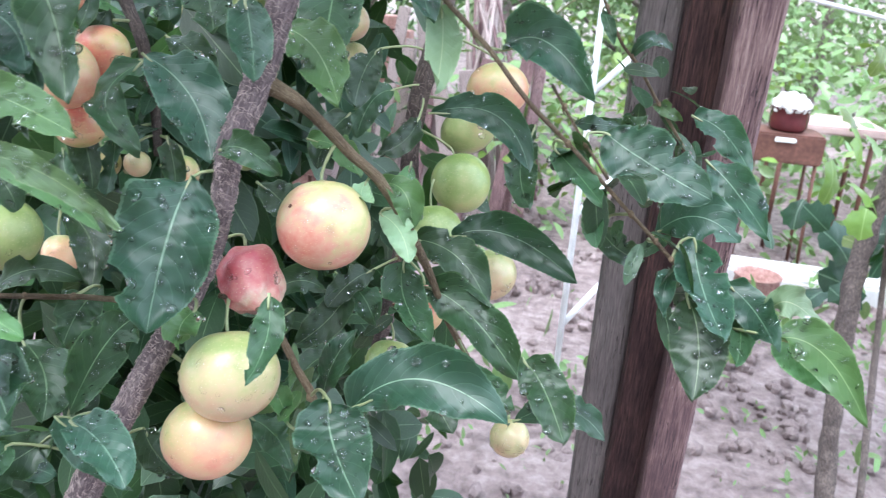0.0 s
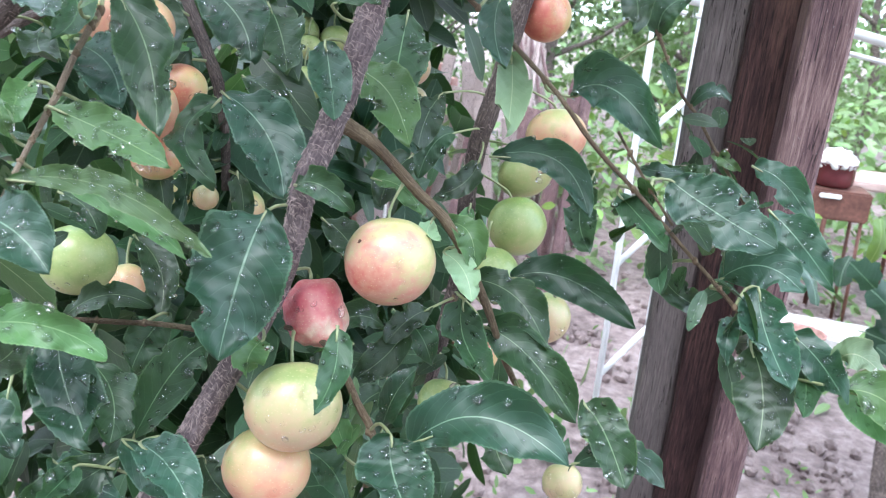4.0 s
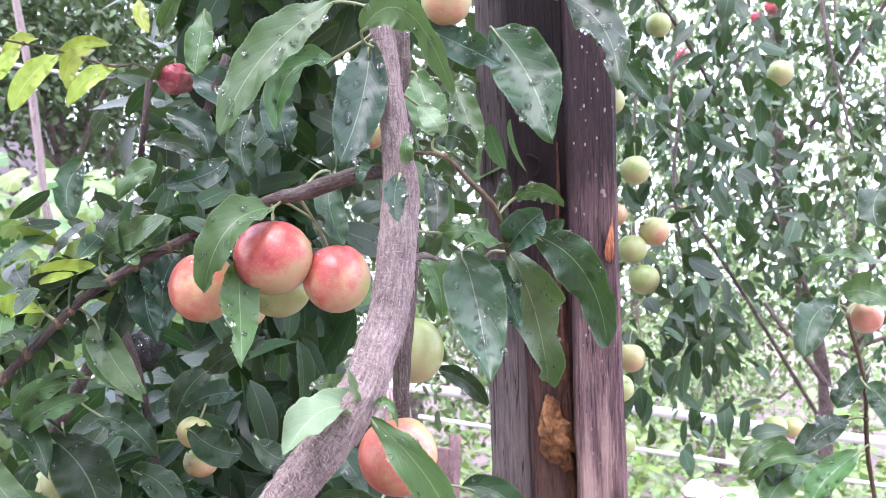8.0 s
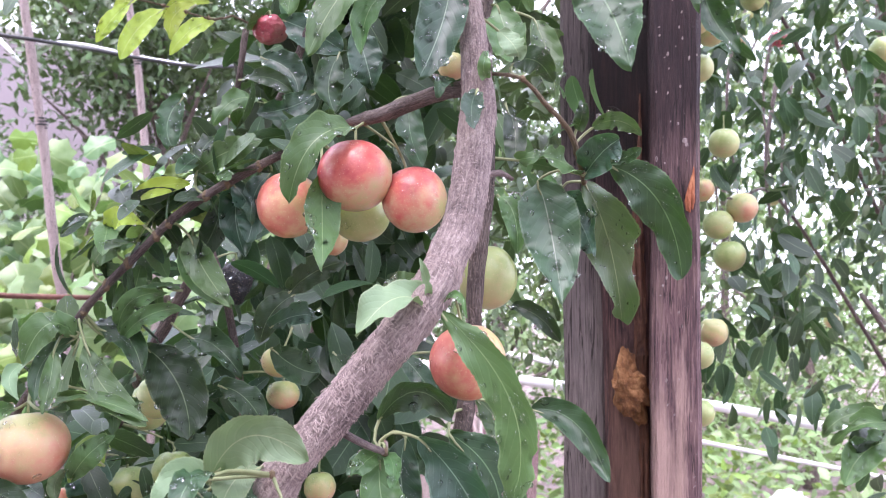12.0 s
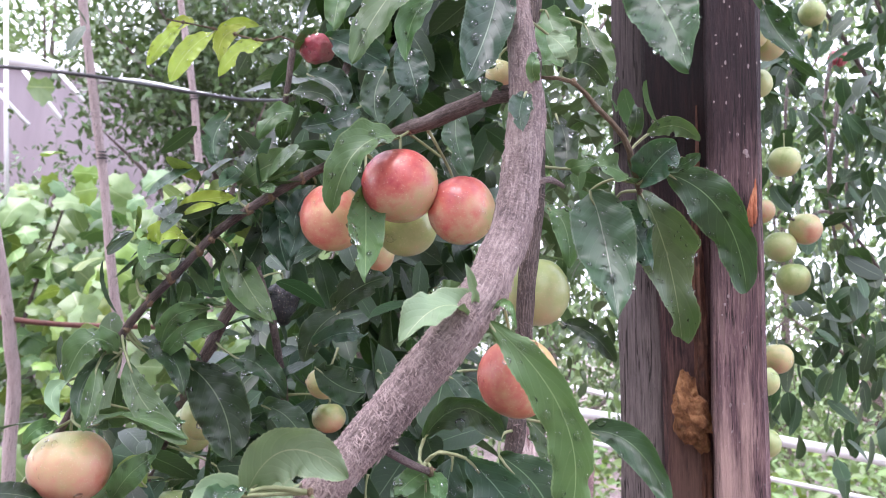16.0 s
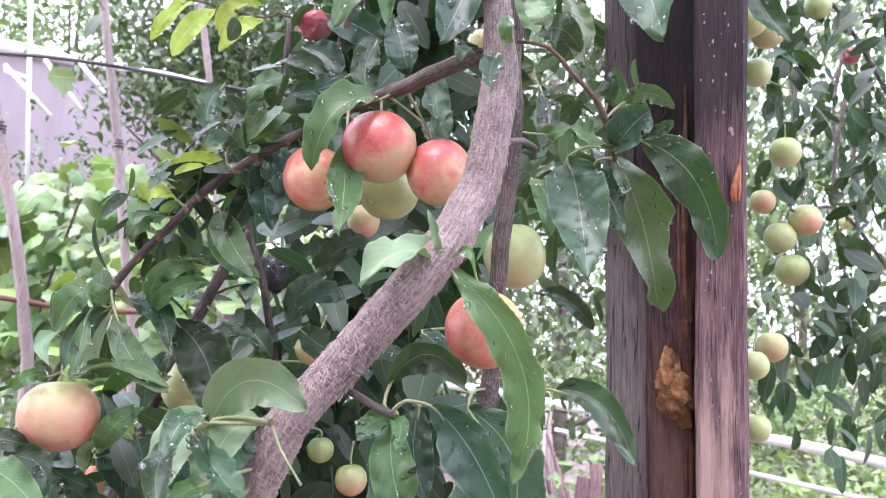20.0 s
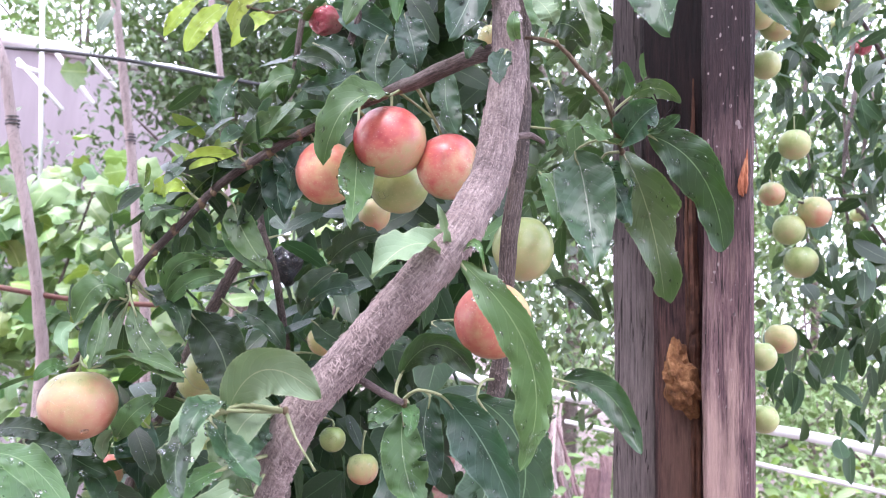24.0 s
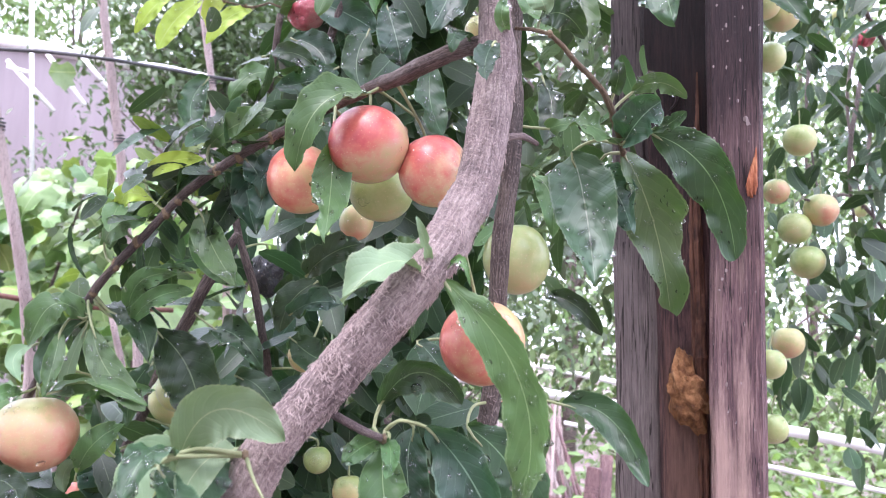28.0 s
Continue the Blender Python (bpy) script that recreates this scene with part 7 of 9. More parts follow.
leaf((-0.1563, 0.3920, 1.5874), (-0.1697, 0.3850, 1.5871), (-0.1750, 0.3780, 1.5698), 0.0115, (0.1, -0.6, 0.8), 'l', None)
leaf((-0.1293, 0.3920, 1.5578), (-0.1435, 0.3850, 1.5576), (-0.1557, 0.3780, 1.5451), 0.0085, (0, -0.5, 0.85), 'l', None)
leaf((-0.2270, 0.3470, 1.1640), (-0.2165, 0.3420, 1.1475), (-0.2120, 0.3380, 1.1270), 0.0170, (0.20, -0.90, 0.35), 'g')
leaf((-0.2040, 0.3500, 1.1560), (-0.2010, 0.3420, 1.1420), (-0.2035, 0.3370, 1.1240), 0.0140, (-0.15, -0.90, 0.40), 'b')
leaf((-0.1760, 0.3560, 1.1560), (-0.1680, 0.3480, 1.1440), (-0.1640, 0.3420, 1.1290), 0.0130, (0.25, -0.88, 0.40), 'g')
leaf((-0.2360, 0.3480, 1.1440), (-0.2290, 0.3400, 1.1320), (-0.2180, 0.3350, 1.1230), 0.0140, (0.05, -0.80, 0.55), 'g')
bud((0.0397, 0.2981, 1.5502), 0.0026)
bud((0.1028, 0.4163, 1.6205), 0.0016)
bud((0.0990, 0.4006, 1.6344), 0.0017)
bud((0.1016, 0.4111, 1.6251), 0.0016)
bud((0.0508, 0.3929, 1.6329), 0.0026)
bud((0.0739, 0.3643, 1.6652), 0.0014)
bud((0.0499, 0.3465, 1.6959), 0.0026)
bud((0.0537, 0.3430, 1.6509), 0.0026)
bud((0.0533, 0.3432, 1.6580), 0.0026)
bud((0.0420, 0.3479, 1.6557), 0.0026)
bud((-0.0108, 0.3669, 1.6484), 0.0026)
bud((-0.0370, 0.3726, 1.6416), 0.0026)
bud((0.0450, 0.3516, 1.7328), 0.0026)
bud((0.0469, 0.3497, 1.7193), 0.0026)
bud((0.0474, 0.4046, 1.7176), 0.0026)
bud((-0.2753, 0.5461, 1.8097), 0.0014)
bud((-0.2500, 0.5527, 1.8043), 0.0014)
bud((-0.2288, 0.5520, 1.7971), 0.0014)
bud((-0.2076, 0.5512, 1.7900), 0.0014)
bud((0.3536, 0.6084, 1.5788), 0.0019)
bud((0.3817, 0.6617, 1.4687), 0.0020)
bud((0.3773, 0.6486, 1.4970), 0.0020)
bud((0.3808, 0.6591, 1.4744), 0.0020)
bud((0.3710, 0.6327, 1.5307), 0.0019)
bud((0.0380, 0.4103, 1.4998), 0.0026)
bud((-0.0165, 0.2733, 1.4683), 0.0026)
bud((-0.0105, 0.2738, 1.4794), 0.0026)
bud((-0.0081, 0.2561, 1.4831), 0.0014)
bud((0.0370, 0.4119, 1.4936), 0.0026)
bud((0.0320, 0.4178, 1.4681), 0.0026)
bud((0.0208, 0.3073, 1.4850), 0.0016)
bud((-0.0023, 0.2766, 1.4921), 0.0026)
bud((-0.1839, 0.3727, 1.5375), 0.0024)
bud((-0.2131, 0.3777, 1.4999), 0.0025)
bud((-0.1904, 0.3738, 1.5291), 0.0025)
bud((-0.2001, 0.3755, 1.5166), 0.0025)
bud((-0.1248, 0.3693, 1.5945), 0.0025)
bud((-0.1766, 0.3711, 1.5448), 0.0024)
bud((-0.1027, 0.3696, 1.6096), 0.0026)
bud((-0.1323, 0.3694, 1.5876), 0.0025)
bud((-0.1490, 0.3694, 1.5720), 0.0026)
bud((-0.1615, 0.3689, 1.5599), 0.0026)
bud((0.0418, 0.3031, 1.5562), 0.0026)
bud((-0.0902, 0.3701, 1.6167), 0.0026)
bud((-0.2407, 0.3855, 1.4663), 0.0026)
bud((-0.2569, 0.3895, 1.4486), 0.0026)
bud((-0.1089, 0.5036, 1.7309), 0.0026)
bud((-0.0991, 0.5034, 1.7569), 0.0026)
bud((0.0012, 0.3622, 1.6495), 0.0026)
bud((-0.0723, 0.3709, 1.6257), 0.0026)
bud((-0.1863, 0.4762, 1.5409), 0.0026)
bud((0.0298, 0.4267, 1.4589), 0.0026)
bud((-0.0226, 0.2747, 1.4543), 0.0026)
bud((-0.0385, 0.2879, 1.4377), 0.0026)
bud((-0.1270, 0.2736, 1.3693), 0.0026)
bud((-0.1202, 0.2761, 1.3766), 0.0026)
bud((-0.0571, 0.3034, 1.3400), 0.0026)
bud((-0.1774, 0.2570, 1.3116), 0.0026)
bud((-0.2208, 0.2624, 1.2632), 0.0026)
bud((-0.1851, 0.2548, 1.3021), 0.0026)
bud((0.0743, 0.5553, 1.3917), 0.0014)
bud((-0.2926, 0.3114, 1.3546), 0.0014)
bud((-0.2816, 0.3098, 1.3543), 0.0014)
bud((-0.1612, 0.2810, 1.3530), 0.0014)
bud((-0.1338, 0.2711, 1.3620), 0.0026)
bud((0.0288, 0.4342, 1.4560), 0.0026)
bud((-0.0543, 0.3019, 1.3484), 0.0026)
bud((-0.1008, 0.2755, 1.1600), 0.0026)
bud((-0.0881, 0.3060, 1.2325), 0.0026)
bud((-0.0568, 0.2757, 1.0543), 0.0022)
bud((-0.0603, 0.2765, 1.0596), 0.0022)
bud((-0.0208, 0.3322, 1.1124), 0.0019)
bud((0.0516, 0.3317, 1.1827), 0.0014)
bud((-0.0036, 0.3266, 1.2283), 0.0014)
bud((0.0435, 0.3274, 1.1830), 0.0014)
bud((0.0892, 0.3253, 1.1423), 0.0014)
bud((0.0972, 0.3239, 1.1350), 0.0014)
bud((0.1091, 0.3218, 1.1241), 0.0014)
bud((0.1141, 0.3200, 1.1193), 0.0014)
bud((0.1257, 0.3157, 1.1081), 0.0014)
bud((0.0762, 0.3266, 1.1535), 0.0014)
bud((0.0440, 0.5198, 1.2514), 0.0014)
bud((0.0709, 0.5098, 1.2082), 0.0014)
bud((0.0510, 0.5163, 1.2378), 0.0014)
bud((0.0923, 0.5037, 1.1801), 0.0014)
bud((-0.1734, 0.2397, 1.2430), 0.0015)
bud((-0.1798, 0.2319, 1.2259), 0.0015)
bud((-0.1848, 0.2204, 1.2030), 0.0014)
bud((-0.1880, 0.2015, 1.1765), 0.0014)
bud((-0.1913, 0.1960, 1.1633), 0.0014)
bud((-0.1758, 0.2369, 1.2369), 0.0015)
bud((-0.2128, 0.2596, 1.2716), 0.0026)
bud((-0.1983, 0.1879, 1.1456), 0.0014)
bud((-0.2199, 0.2665, 1.0909), 0.0015)
bud((-0.1431, 0.2360, 1.0394), 0.0026)
bud((-0.1366, 0.2413, 1.0555), 0.0026)
bud((-0.1462, 0.2348, 1.0321), 0.0026)
bud((-0.2406, 0.2635, 1.0891), 0.0014)
bud((-0.0858, 0.3098, 1.2449), 0.0026)
bud((-0.0993, 0.2780, 1.1737), 0.0026)
bud((-0.0388, 0.3199, 1.1509), 0.0021)
bud((-0.0341, 0.3222, 1.1430), 0.0021)
bud((-0.0152, 0.3368, 1.0970), 0.0016)
bud((-0.0234, 0.3381, 1.2433), 0.0014)
bud((-0.0416, 0.3422, 1.2575), 0.0014)
bud((-0.1184, 0.2689, 1.1041), 0.0026)
bud((-0.0458, 0.3168, 1.1607), 0.0020)
bud((-0.1838, 0.2253, 1.2101), 0.0015)
bud((-0.1864, 0.2130, 1.1924), 0.0014)
bud((-0.2501, 0.2656, 1.2332), 0.0026)
bud((-0.0549, 0.4740, 1.2025), 0.0026)
bud((-0.0596, 0.4761, 1.1810), 0.0026)
bud((-0.0574, 0.2720, 1.0441), 0.0018)
bud((-0.0024, 0.3446, 1.0669), 0.0014)
bud((-0.2057, 0.3858, 1.2007), 0.0026)
bud((-0.1872, 0.2073, 1.1845), 0.0014)
bud((-0.1401, 0.2372, 1.0468), 0.0026)
bud((-0.2041, 0.2688, 1.0921), 0.0015)
bud((-0.1795, 0.2715, 1.0944), 0.0016)
bud((-0.0546, 0.4086, 1.0843), 0.0026)
bud((-0.0611, 0.4768, 1.1738), 0.0026)
bud((-0.2304, 0.4002, 1.2368), 0.0026)
bud((0.0394, 0.3383, 1.1978), 0.0014)
bud((0.0037, 0.3469, 1.0555), 0.0014)
bud((0.0415, 0.4049, 1.5216), 0.0026)
bud((-0.2512, 0.3885, 1.4537), 0.0026)

# ---- leaves deeper in the crown of the plum tree ----
foliage("foliage", cloud_of(300, (-0.26, 0.72, 1.6), (-0.16, 0.98, 2.2), 3, 60, 0.035), leaf_green, tree, "dense dark green leaves deeper in the crown", (0.045, 0.08), seed=3, beads=4)
foliage("foliage", cloud_of(190, (-0.3, 0.66, 1.3), (-0.2, 0.95, 1.52), 18, 50, 0.03), leaf_green, tree, "dense dark green leaves deeper in the crown", (0.045, 0.08), seed=18, beads=4)
foliage("foliage", cloud_of(260, (-0.19, 0.58, 1.56), (-0.1, 0.95, 2.2), 17, 50, 0.035), leaf_green, tree, "dense dark green leaves deeper in the crown", (0.045, 0.08), seed=17, beads=4)
foliage("foliage", cloud_of(120, (-0.08, 0.62, 1.85), (0.05, 0.9, 2.2), 2, 24, 0.04), leaf_green, tree, "dense dark green leaves deeper in the crown", (0.045, 0.08), seed=2)
foliage("foliage", cloud_of(230, (-0.4, 0.56, 1.15), (-0.2, 0.9, 1.5), 13, 50, 0.04), leaf_green, tree, "dense dark green leaves deeper in the crown", (0.045, 0.08), seed=13, beads=4)
foliage("foliage", cloud_of(1800, (-0.66, 0.5, 0.4), (-0.15, 0.98, 1.0), 4, 200, 0.05), leaf_green, tree, "dense dark green leaves deeper in the crown", (0.045, 0.08), seed=4, beads=2)
foliage("foliage", cloud_of(520, (-0.66, 0.5, 1.0), (-0.26, 0.95, 1.3), 14, 80, 0.045), leaf_green, tree, "dense dark green leaves deeper in the crown", (0.045, 0.08), seed=14, beads=4)
foliage("foliage", cloud_of(1300, (-0.95, 0.6, 0.25), (-0.22, 1.15, 1.12), 19, 160, 0.05), leaf_green, tree, "dense dark leaves low in the crown", (0.045, 0.08), seed=19)
foliage("foliage", cloud_of(300, (-0.24, 0.6, 1.36), (-0.09, 0.85, 1.72), 20, 60, 0.03), leaf_green, tree, "dense dark leaves behind the branch", (0.04, 0.07), seed=20, beads=3)
foliage("foliage", cloud_of(180, (-0.32, 0.54, 0.9), (-0.2, 0.8, 1.5), 5, 70, 0.05), leaf_blue, tree, "bluish wet leaves deeper in the crown", (0.045, 0.08), seed=5, beads=4)
foliage("foliage", cloud_of(130, (-0.62, 0.46, 0.95), (-0.36, 0.7, 1.3), 6, 30, 0.06), leaf_light, tree, "lighter leaves low in the crown", (0.04, 0.07), seed=6, beads=4)

# out of view: leaves added overhead and at the left to block sky light
foliage("foliage", cloud_of(2200, (-1.1, -0.1, 2.35), (0.35, 1.3, 3.3), 78, 160, 0.08), leaf_green, tree, "unseen overhead leaves added to shade the near tree", (0.045, 0.08), seed=78)
foliage("foliage", cloud_of(800, (-1.0, -0.15, 2.0), (-0.25, 0.25, 2.4), 77, 90, 0.05), leaf_green, tree, "unseen leaves added to shade the low boughs", (0.045, 0.08), seed=77)
foliage("foliage", cloud_of(1300, (-1.5, -0.1, 0.7), (-0.8, 0.75, 2.3), 79, 110, 0.07), leaf_green, tree, "unseen side leaves added to shade the left of the tree", (0.045, 0.08), seed=79)
# unseen limbs that hold the added overhead leaves
for k, (x, y) in enumerate(((-0.5, 0.1), (0.1, 0.3), (-0.3, 0.9), (-0.8, 0.7))):
    part("limb", tube(curve_through([(-0.02, 0.42, 1.95, 0.012), (x * 0.5, 0.42 + (y - 0.42) * 0.5, 2.45, 0.009), (x, y, 3.0, 0.004)], 0.04), 8, 0.15, k), bark_dark, tree, "unseen limb carrying the added overhead leaves")

# leaves along the fruiting branch and its twigs
def spray(ends, n, seed, mat, label, long, spread=0.02):
    g = np.random.default_rng(seed)
    E = np.array(ends)
    k = g.integers(0, len(E) - 1, n)
    w = g.random((n, 1))
    foliage("foliage", E[k] * (1 - w) + E[k + 1] * w + g.normal(0, spread, (n, 3)), mat, tree, label, long, 0.4, 0.5, seed, rows=14, beads=9)


spray(((-0.051, 0.400, 1.651), (-0.081, 0.393, 1.636), (-0.134, 0.390, 1.608), (-0.183, 0.391, 1.562), (-0.221, 0.395, 1.517)), 34, 71, leaf_green, "small crinkled leaves along the fruiting branch", (0.02, 0.04), 0.013)
spray(((-0.081, 0.393, 1.636), (-0.134, 0.390, 1.608), (-0.183, 0.391, 1.562), (-0.210, 0.392, 1.528)), 24, 72, leaf_light, "small light green leaves along the fruiting branch", (0.02, 0.036), 0.012)
spray(((-0.170, 0.502, 1.597), (-0.205, 0.498, 1.536), (-0.246, 0.506, 1.461), (-0.267, 0.514, 1.427)), 30, 73, leaf_green, "small dark leaves along a twig", (0.025, 0.045), 0.02)
spray(((-0.187, 0.519, 1.627), (-0.176, 0.536, 1.561), (-0.173, 0.562, 1.490), (-0.173, 0.574, 1.435)), 50, 74, leaf_blue, "small dark leaves along a twig", (0.025, 0.045), 0.02)
spray(((-0.285, 0.414, 1.414), (-0.213, 0.436, 1.425), (-0.146, 0.444, 1.444)), 40, 75, leaf_green, "small dark leaves low on the branch", (0.025, 0.045), 0.02)
spray(((-0.190, 0.405, 1.605), (-0.156, 0.400, 1.615), (-0.122, 0.395, 1.622)), 15, 87, leaf_lime, "yellow-green young leaves along the branch", (0.018, 0.034), 0.013)
spray(((-0.078, 0.385, 1.655), (-0.098, 0.390, 1.643), (-0.126, 0.395, 1.627), (-0.168, 0.400, 1.608), (-0.194, 0.400, 1.577)), 58, 88, leaf_green, "small crinkled leaves above the branch", (0.02, 0.038), 0.02)
spray(((0.036, 0.620, 1.802), (0.061, 0.600, 1.729), (0.045, 0.620, 1.684), (0.031, 0.600, 1.624), (0.043, 0.600, 1.579)), 46, 89, leaf_light, "light green leaves behind the rosette", (0.025, 0.045), 0.03)
spray(((0.045, 0.334, 1.180), (0.068, 0.333, 1.159), (0.090, 0.331, 1.140), (0.110, 0.327, 1.122)), 26, 80, leaf_green, "small crinkled leaves along a slender twig", (0.018, 0.034), 0.01)
spray(((0.064, 0.518, 1.215), (0.091, 0.512, 1.182), (0.111, 0.505, 1.155), (0.123, 0.500, 1.136)), 18, 81, leaf_green, "small leaves along a hanging twig", (0.018, 0.034), 0.009)
spray(((-0.083, 0.289, 1.085), (-0.072, 0.287, 1.067), (-0.060, 0.284, 1.049)), 10, 82, leaf_light, "small leaves along a fruiting twig", (0.016, 0.03), 0.008)
spray(((-0.194, 0.221, 1.190), (-0.196, 0.209, 1.174), (-0.199, 0.203, 1.158)), 14, 83, leaf_green, "small leaves along a twig", (0.016, 0.03), 0.01)
spray(((-0.214, 0.399, 1.198), (-0.212, 0.405, 1.165), (-0.211, 0.404, 1.131)), 16, 84, leaf_blue, "small leaves along a dark twig", (0.02, 0.036), 0.012)
spray(((-0.057, 0.422, 1.082), (-0.064, 0.419, 1.046), (-0.077, 0.410, 0.968)), 22, 85, leaf_green, "small leaves along a dark twig", (0.02, 0.036), 0.014)
end = (-0.181, 0.231, 0.937)
part("trunk", tube(curve_through([(*end, 0.0087), (end[0] - 0.05, end[1] + 0.03, end[2] - 0.15, 0.013), (-0.36, 0.5, 0.4, 0.02), (-0.33, 0.5, -0.03, 0.032)], 0.02), 14, 0.2, 4), bark_dark, tree, "grey-purple lower trunk")
spray(((-0.147, 0.549, 1.776), (-0.107, 0.565, 1.755), (-0.077, 0.596, 1.749)), 34, 86, leaf_green, "dark leaves behind the ripening plums", (0.035, 0.06), 0.022)
foliage("foliage", cloud_of(800, (-0.14, 0.95, 1.68), (0.1, 1.4, 2.4), 76, 90, 0.05), leaf_far, tree, "small leaves at the back of the crown", (0.03, 0.05), seed=76)

# ---- the timber post: grey plank, hollow rotten heart, reddish plank ----
post = thing("timber_post", (0.128, 0.64, 0.0), "weathered split timber post with a rotten hollow", "post")


def plank(x0, x1, y0, y1, height, seed, edge=0.003, slant=()):
    """An upright plank with a slightly uneven face and worn edges; the columns in slant lean over the split."""
    bm = bmesh.new()
    n = 90
    cols = [(x0, y1), (x0, y0 + edge), (x0 + edge, y0), ((x0 * 2 + x1) / 3, y0), ((x0 + 2 * x1) / 3, y0), (x1 - edge, y0), (x1, y0 + edge), (x1, y1)]
    rows = []
    for i in range(n + 1):
        z = (height + 0.1) * i / n - 0.1
        row = []
        for k, (x, y) in enumerate(cols):
            j = 0.0016 * noise.noise(Vector((x * 40, seed, z * 9))) + 0.001 * noise.noise(Vector((x * 90, seed + 4, z * 40)))
            if k in slant:
                x -= 0.0105 * min(1.0, max(0.0, (z - 1.54) / 0.14))
            row.append(bm.verts.new((x + j, y + j * 1.2, z)))
        rows.append(row)
    for a, b in zip(rows, rows[1:]):
        for k in range(len(cols)):
            m = (k + 1) % len(cols)
            bm.faces.new((a[k], a[m], b[m], b[k]))
    bm.faces.new(rows[0][::-1])
    bm.faces.new(rows[-1])
    return bm


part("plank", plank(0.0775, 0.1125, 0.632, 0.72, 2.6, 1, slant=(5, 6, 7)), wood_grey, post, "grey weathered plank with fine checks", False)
part("heart", plank(0.1115, 0.149, 0.613, 0.72, 2.6, 2, slant=(0, 1, 2)), wood_dark, post, "dark brown heartwood in a hollow", False)
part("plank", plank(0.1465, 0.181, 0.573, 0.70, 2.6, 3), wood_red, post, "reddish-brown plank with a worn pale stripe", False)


def rotten_lump():
    """A crumbled lump of rotten wood: broken layers with sharp steps, wider towards its foot."""
    bm = bmesh.new()
    bmesh.ops.create_icosphere(bm, subdivisions=4, radius=1)
    for v in bm.verts:
        d = v.co.copy()
        step = noise.noise(Vector((d.x * 1.7 + d.z * 0.9, d.y * 1.5, d.z * 3.1)) + Vector((5, 2, 1)))
        step = math.floor(step * 5) / 5 + 0.2 * (step * 5 - math.floor(step * 5)) ** 4
        k = 1 + 0.4 * step + 0.16 * noise.noise(Vector((d.x * 4, d.y * 4, d.z * 9))) + 0.05 * noise.noise(d * 21)
        v.co = Vector((d.x * 0.0125 * (1 - 0.3 * d.z), d.y * 0.0125, d.z * 0.0265)) * k
        v.co.x += 0.005 * -d.z
    bmesh.ops.translate(bm, vec=Vector((0.1308, 0.6060, 1.4920)), verts=bm.verts)
    return bm


part("rotten_wood", rotten_lump(), wood_rot, post, "crumbling orange-brown rotten wood", False)
for a, b, c, r in (((0.173, 0.561, 1.627), (0.172, 0.559, 1.637), (0.175, 0.558, 1.654), 0.0022), ((0.175, 0.561, 1.629), (0.175, 0.560, 1.639), (0.176, 0.557, 1.660), 0.0018), ((0.171, 0.560, 1.628), (0.171, 0.559, 1.633), (0.173, 0.558, 1.644), 0.0014)):
    part("splinter", tube(curve_through([(a[0], 0.5722, a[2], r * 0.4), (b[0], 0.5722, b[2], r), (c[0], 0.5728, c[2], r * 0.15)], 0.002), 7, 0.7, r * 900), wood_fresh, post, "fresh orange splinter in the edge")
for p, r in (((0.170, 0.551, 1.679), 0.0022), ((0.171, 0.551, 1.676), 0.0014), ((0.160, 0.546, 1.693), 0.0009), ((0.163, 0.561, 1.591), 0.001), ((0.156, 0.548, 1.663), 0.0008), ((0.167, 0.544, 1.718), 0.001)):
    chip = bmesh.new()
    bmesh.ops.create_icosphere(chip, subdivisions=1, radius=r)
    for v in chip.verts:
        v.co = Vector((v.co.x * rng.uniform(0.6, 1.1), v.co.y * 0.3, v.co.z * rng.uniform(0.8, 1.5))) + Vector((p[0], 0.5728, p[2]))
    part("chip", chip, stake_wood, post, "pale chip in the wood", False)
for k in range(46):
    chip = bmesh.new()
    bmesh.ops.create_icosphere(chip, subdivisions=1, radius=rng.uniform(0.0004, 0.0011))
    lean = rng.uniform(0.5, 2.2)
    at = Vector((rng.uniform(0.149, 0.1795), 0.5725, rng.uniform(1.5, 1.86)))
    for v in chip.verts:
        v.co = Vector((v.co.x * rng.uniform(0.5, 1.3), v.co.y * 0.5, v.co.z * lean)) + at
    part("chip", chip, stake_wood, post, "pale chip in the wood", False)
for x, z0, z1, r in ((0.1395, 1.38, 1.72, 0.0034), (0.1355, 1.48, 1.66, 0.0022), (0.1425, 1.34, 1.58, 0.0018)):
    part("sliver", tube(curve_through([(x, 0.612, z0, r * 0.3), (x + 0.0008, 0.6105, z0 * 0.6 + z1 * 0.4, r), (x - 0.0006, 0.611, z0 * 0.3 + z1 * 0.7, r * 0.8), (x + 0.0004, 0.612, z1, r * 0.2)], 0.004), 7, 0.6, x * 50), wood_fibre, post, "brown fibrous sliver in the hollow", False)

knot = curve_through([(*p, r) for p, r in (((0.115, 0.579, 1.711), 0.0004), ((0.120, 0.580, 1.710), 0.0009), ((0.125, 0.581, 1.706), 0.0012), ((0.126, 0.581, 1.702), 0.0012), ((0.124, 0.581, 1.697), 0.0009), ((0.120, 0.581, 1.694), 0.0004))], 0.002)
part("knot", tube([(q[0], 0.6305 if q[0] < 0.103 else 0.6115, q[2], q[3]) for q in knot], 6), wood_dark, post, "dark curved crack round a knot")

# the post leans: its foot stands further off than its head
hinge = Matrix.Translation((0.128, 0.6, 1.56))
post.matrix_world = hinge @ Matrix.Rotation(radians(7.5), 4, "X") @ hinge.inverted() @ post.matrix_world

# ---- the ground ----
def ground_height(x, y):
    return 0.02 * noise.noise(Vector((x * 3, y * 3, 0))) + 0.012 * noise.noise(Vector((x * 11, y * 11, 2)))


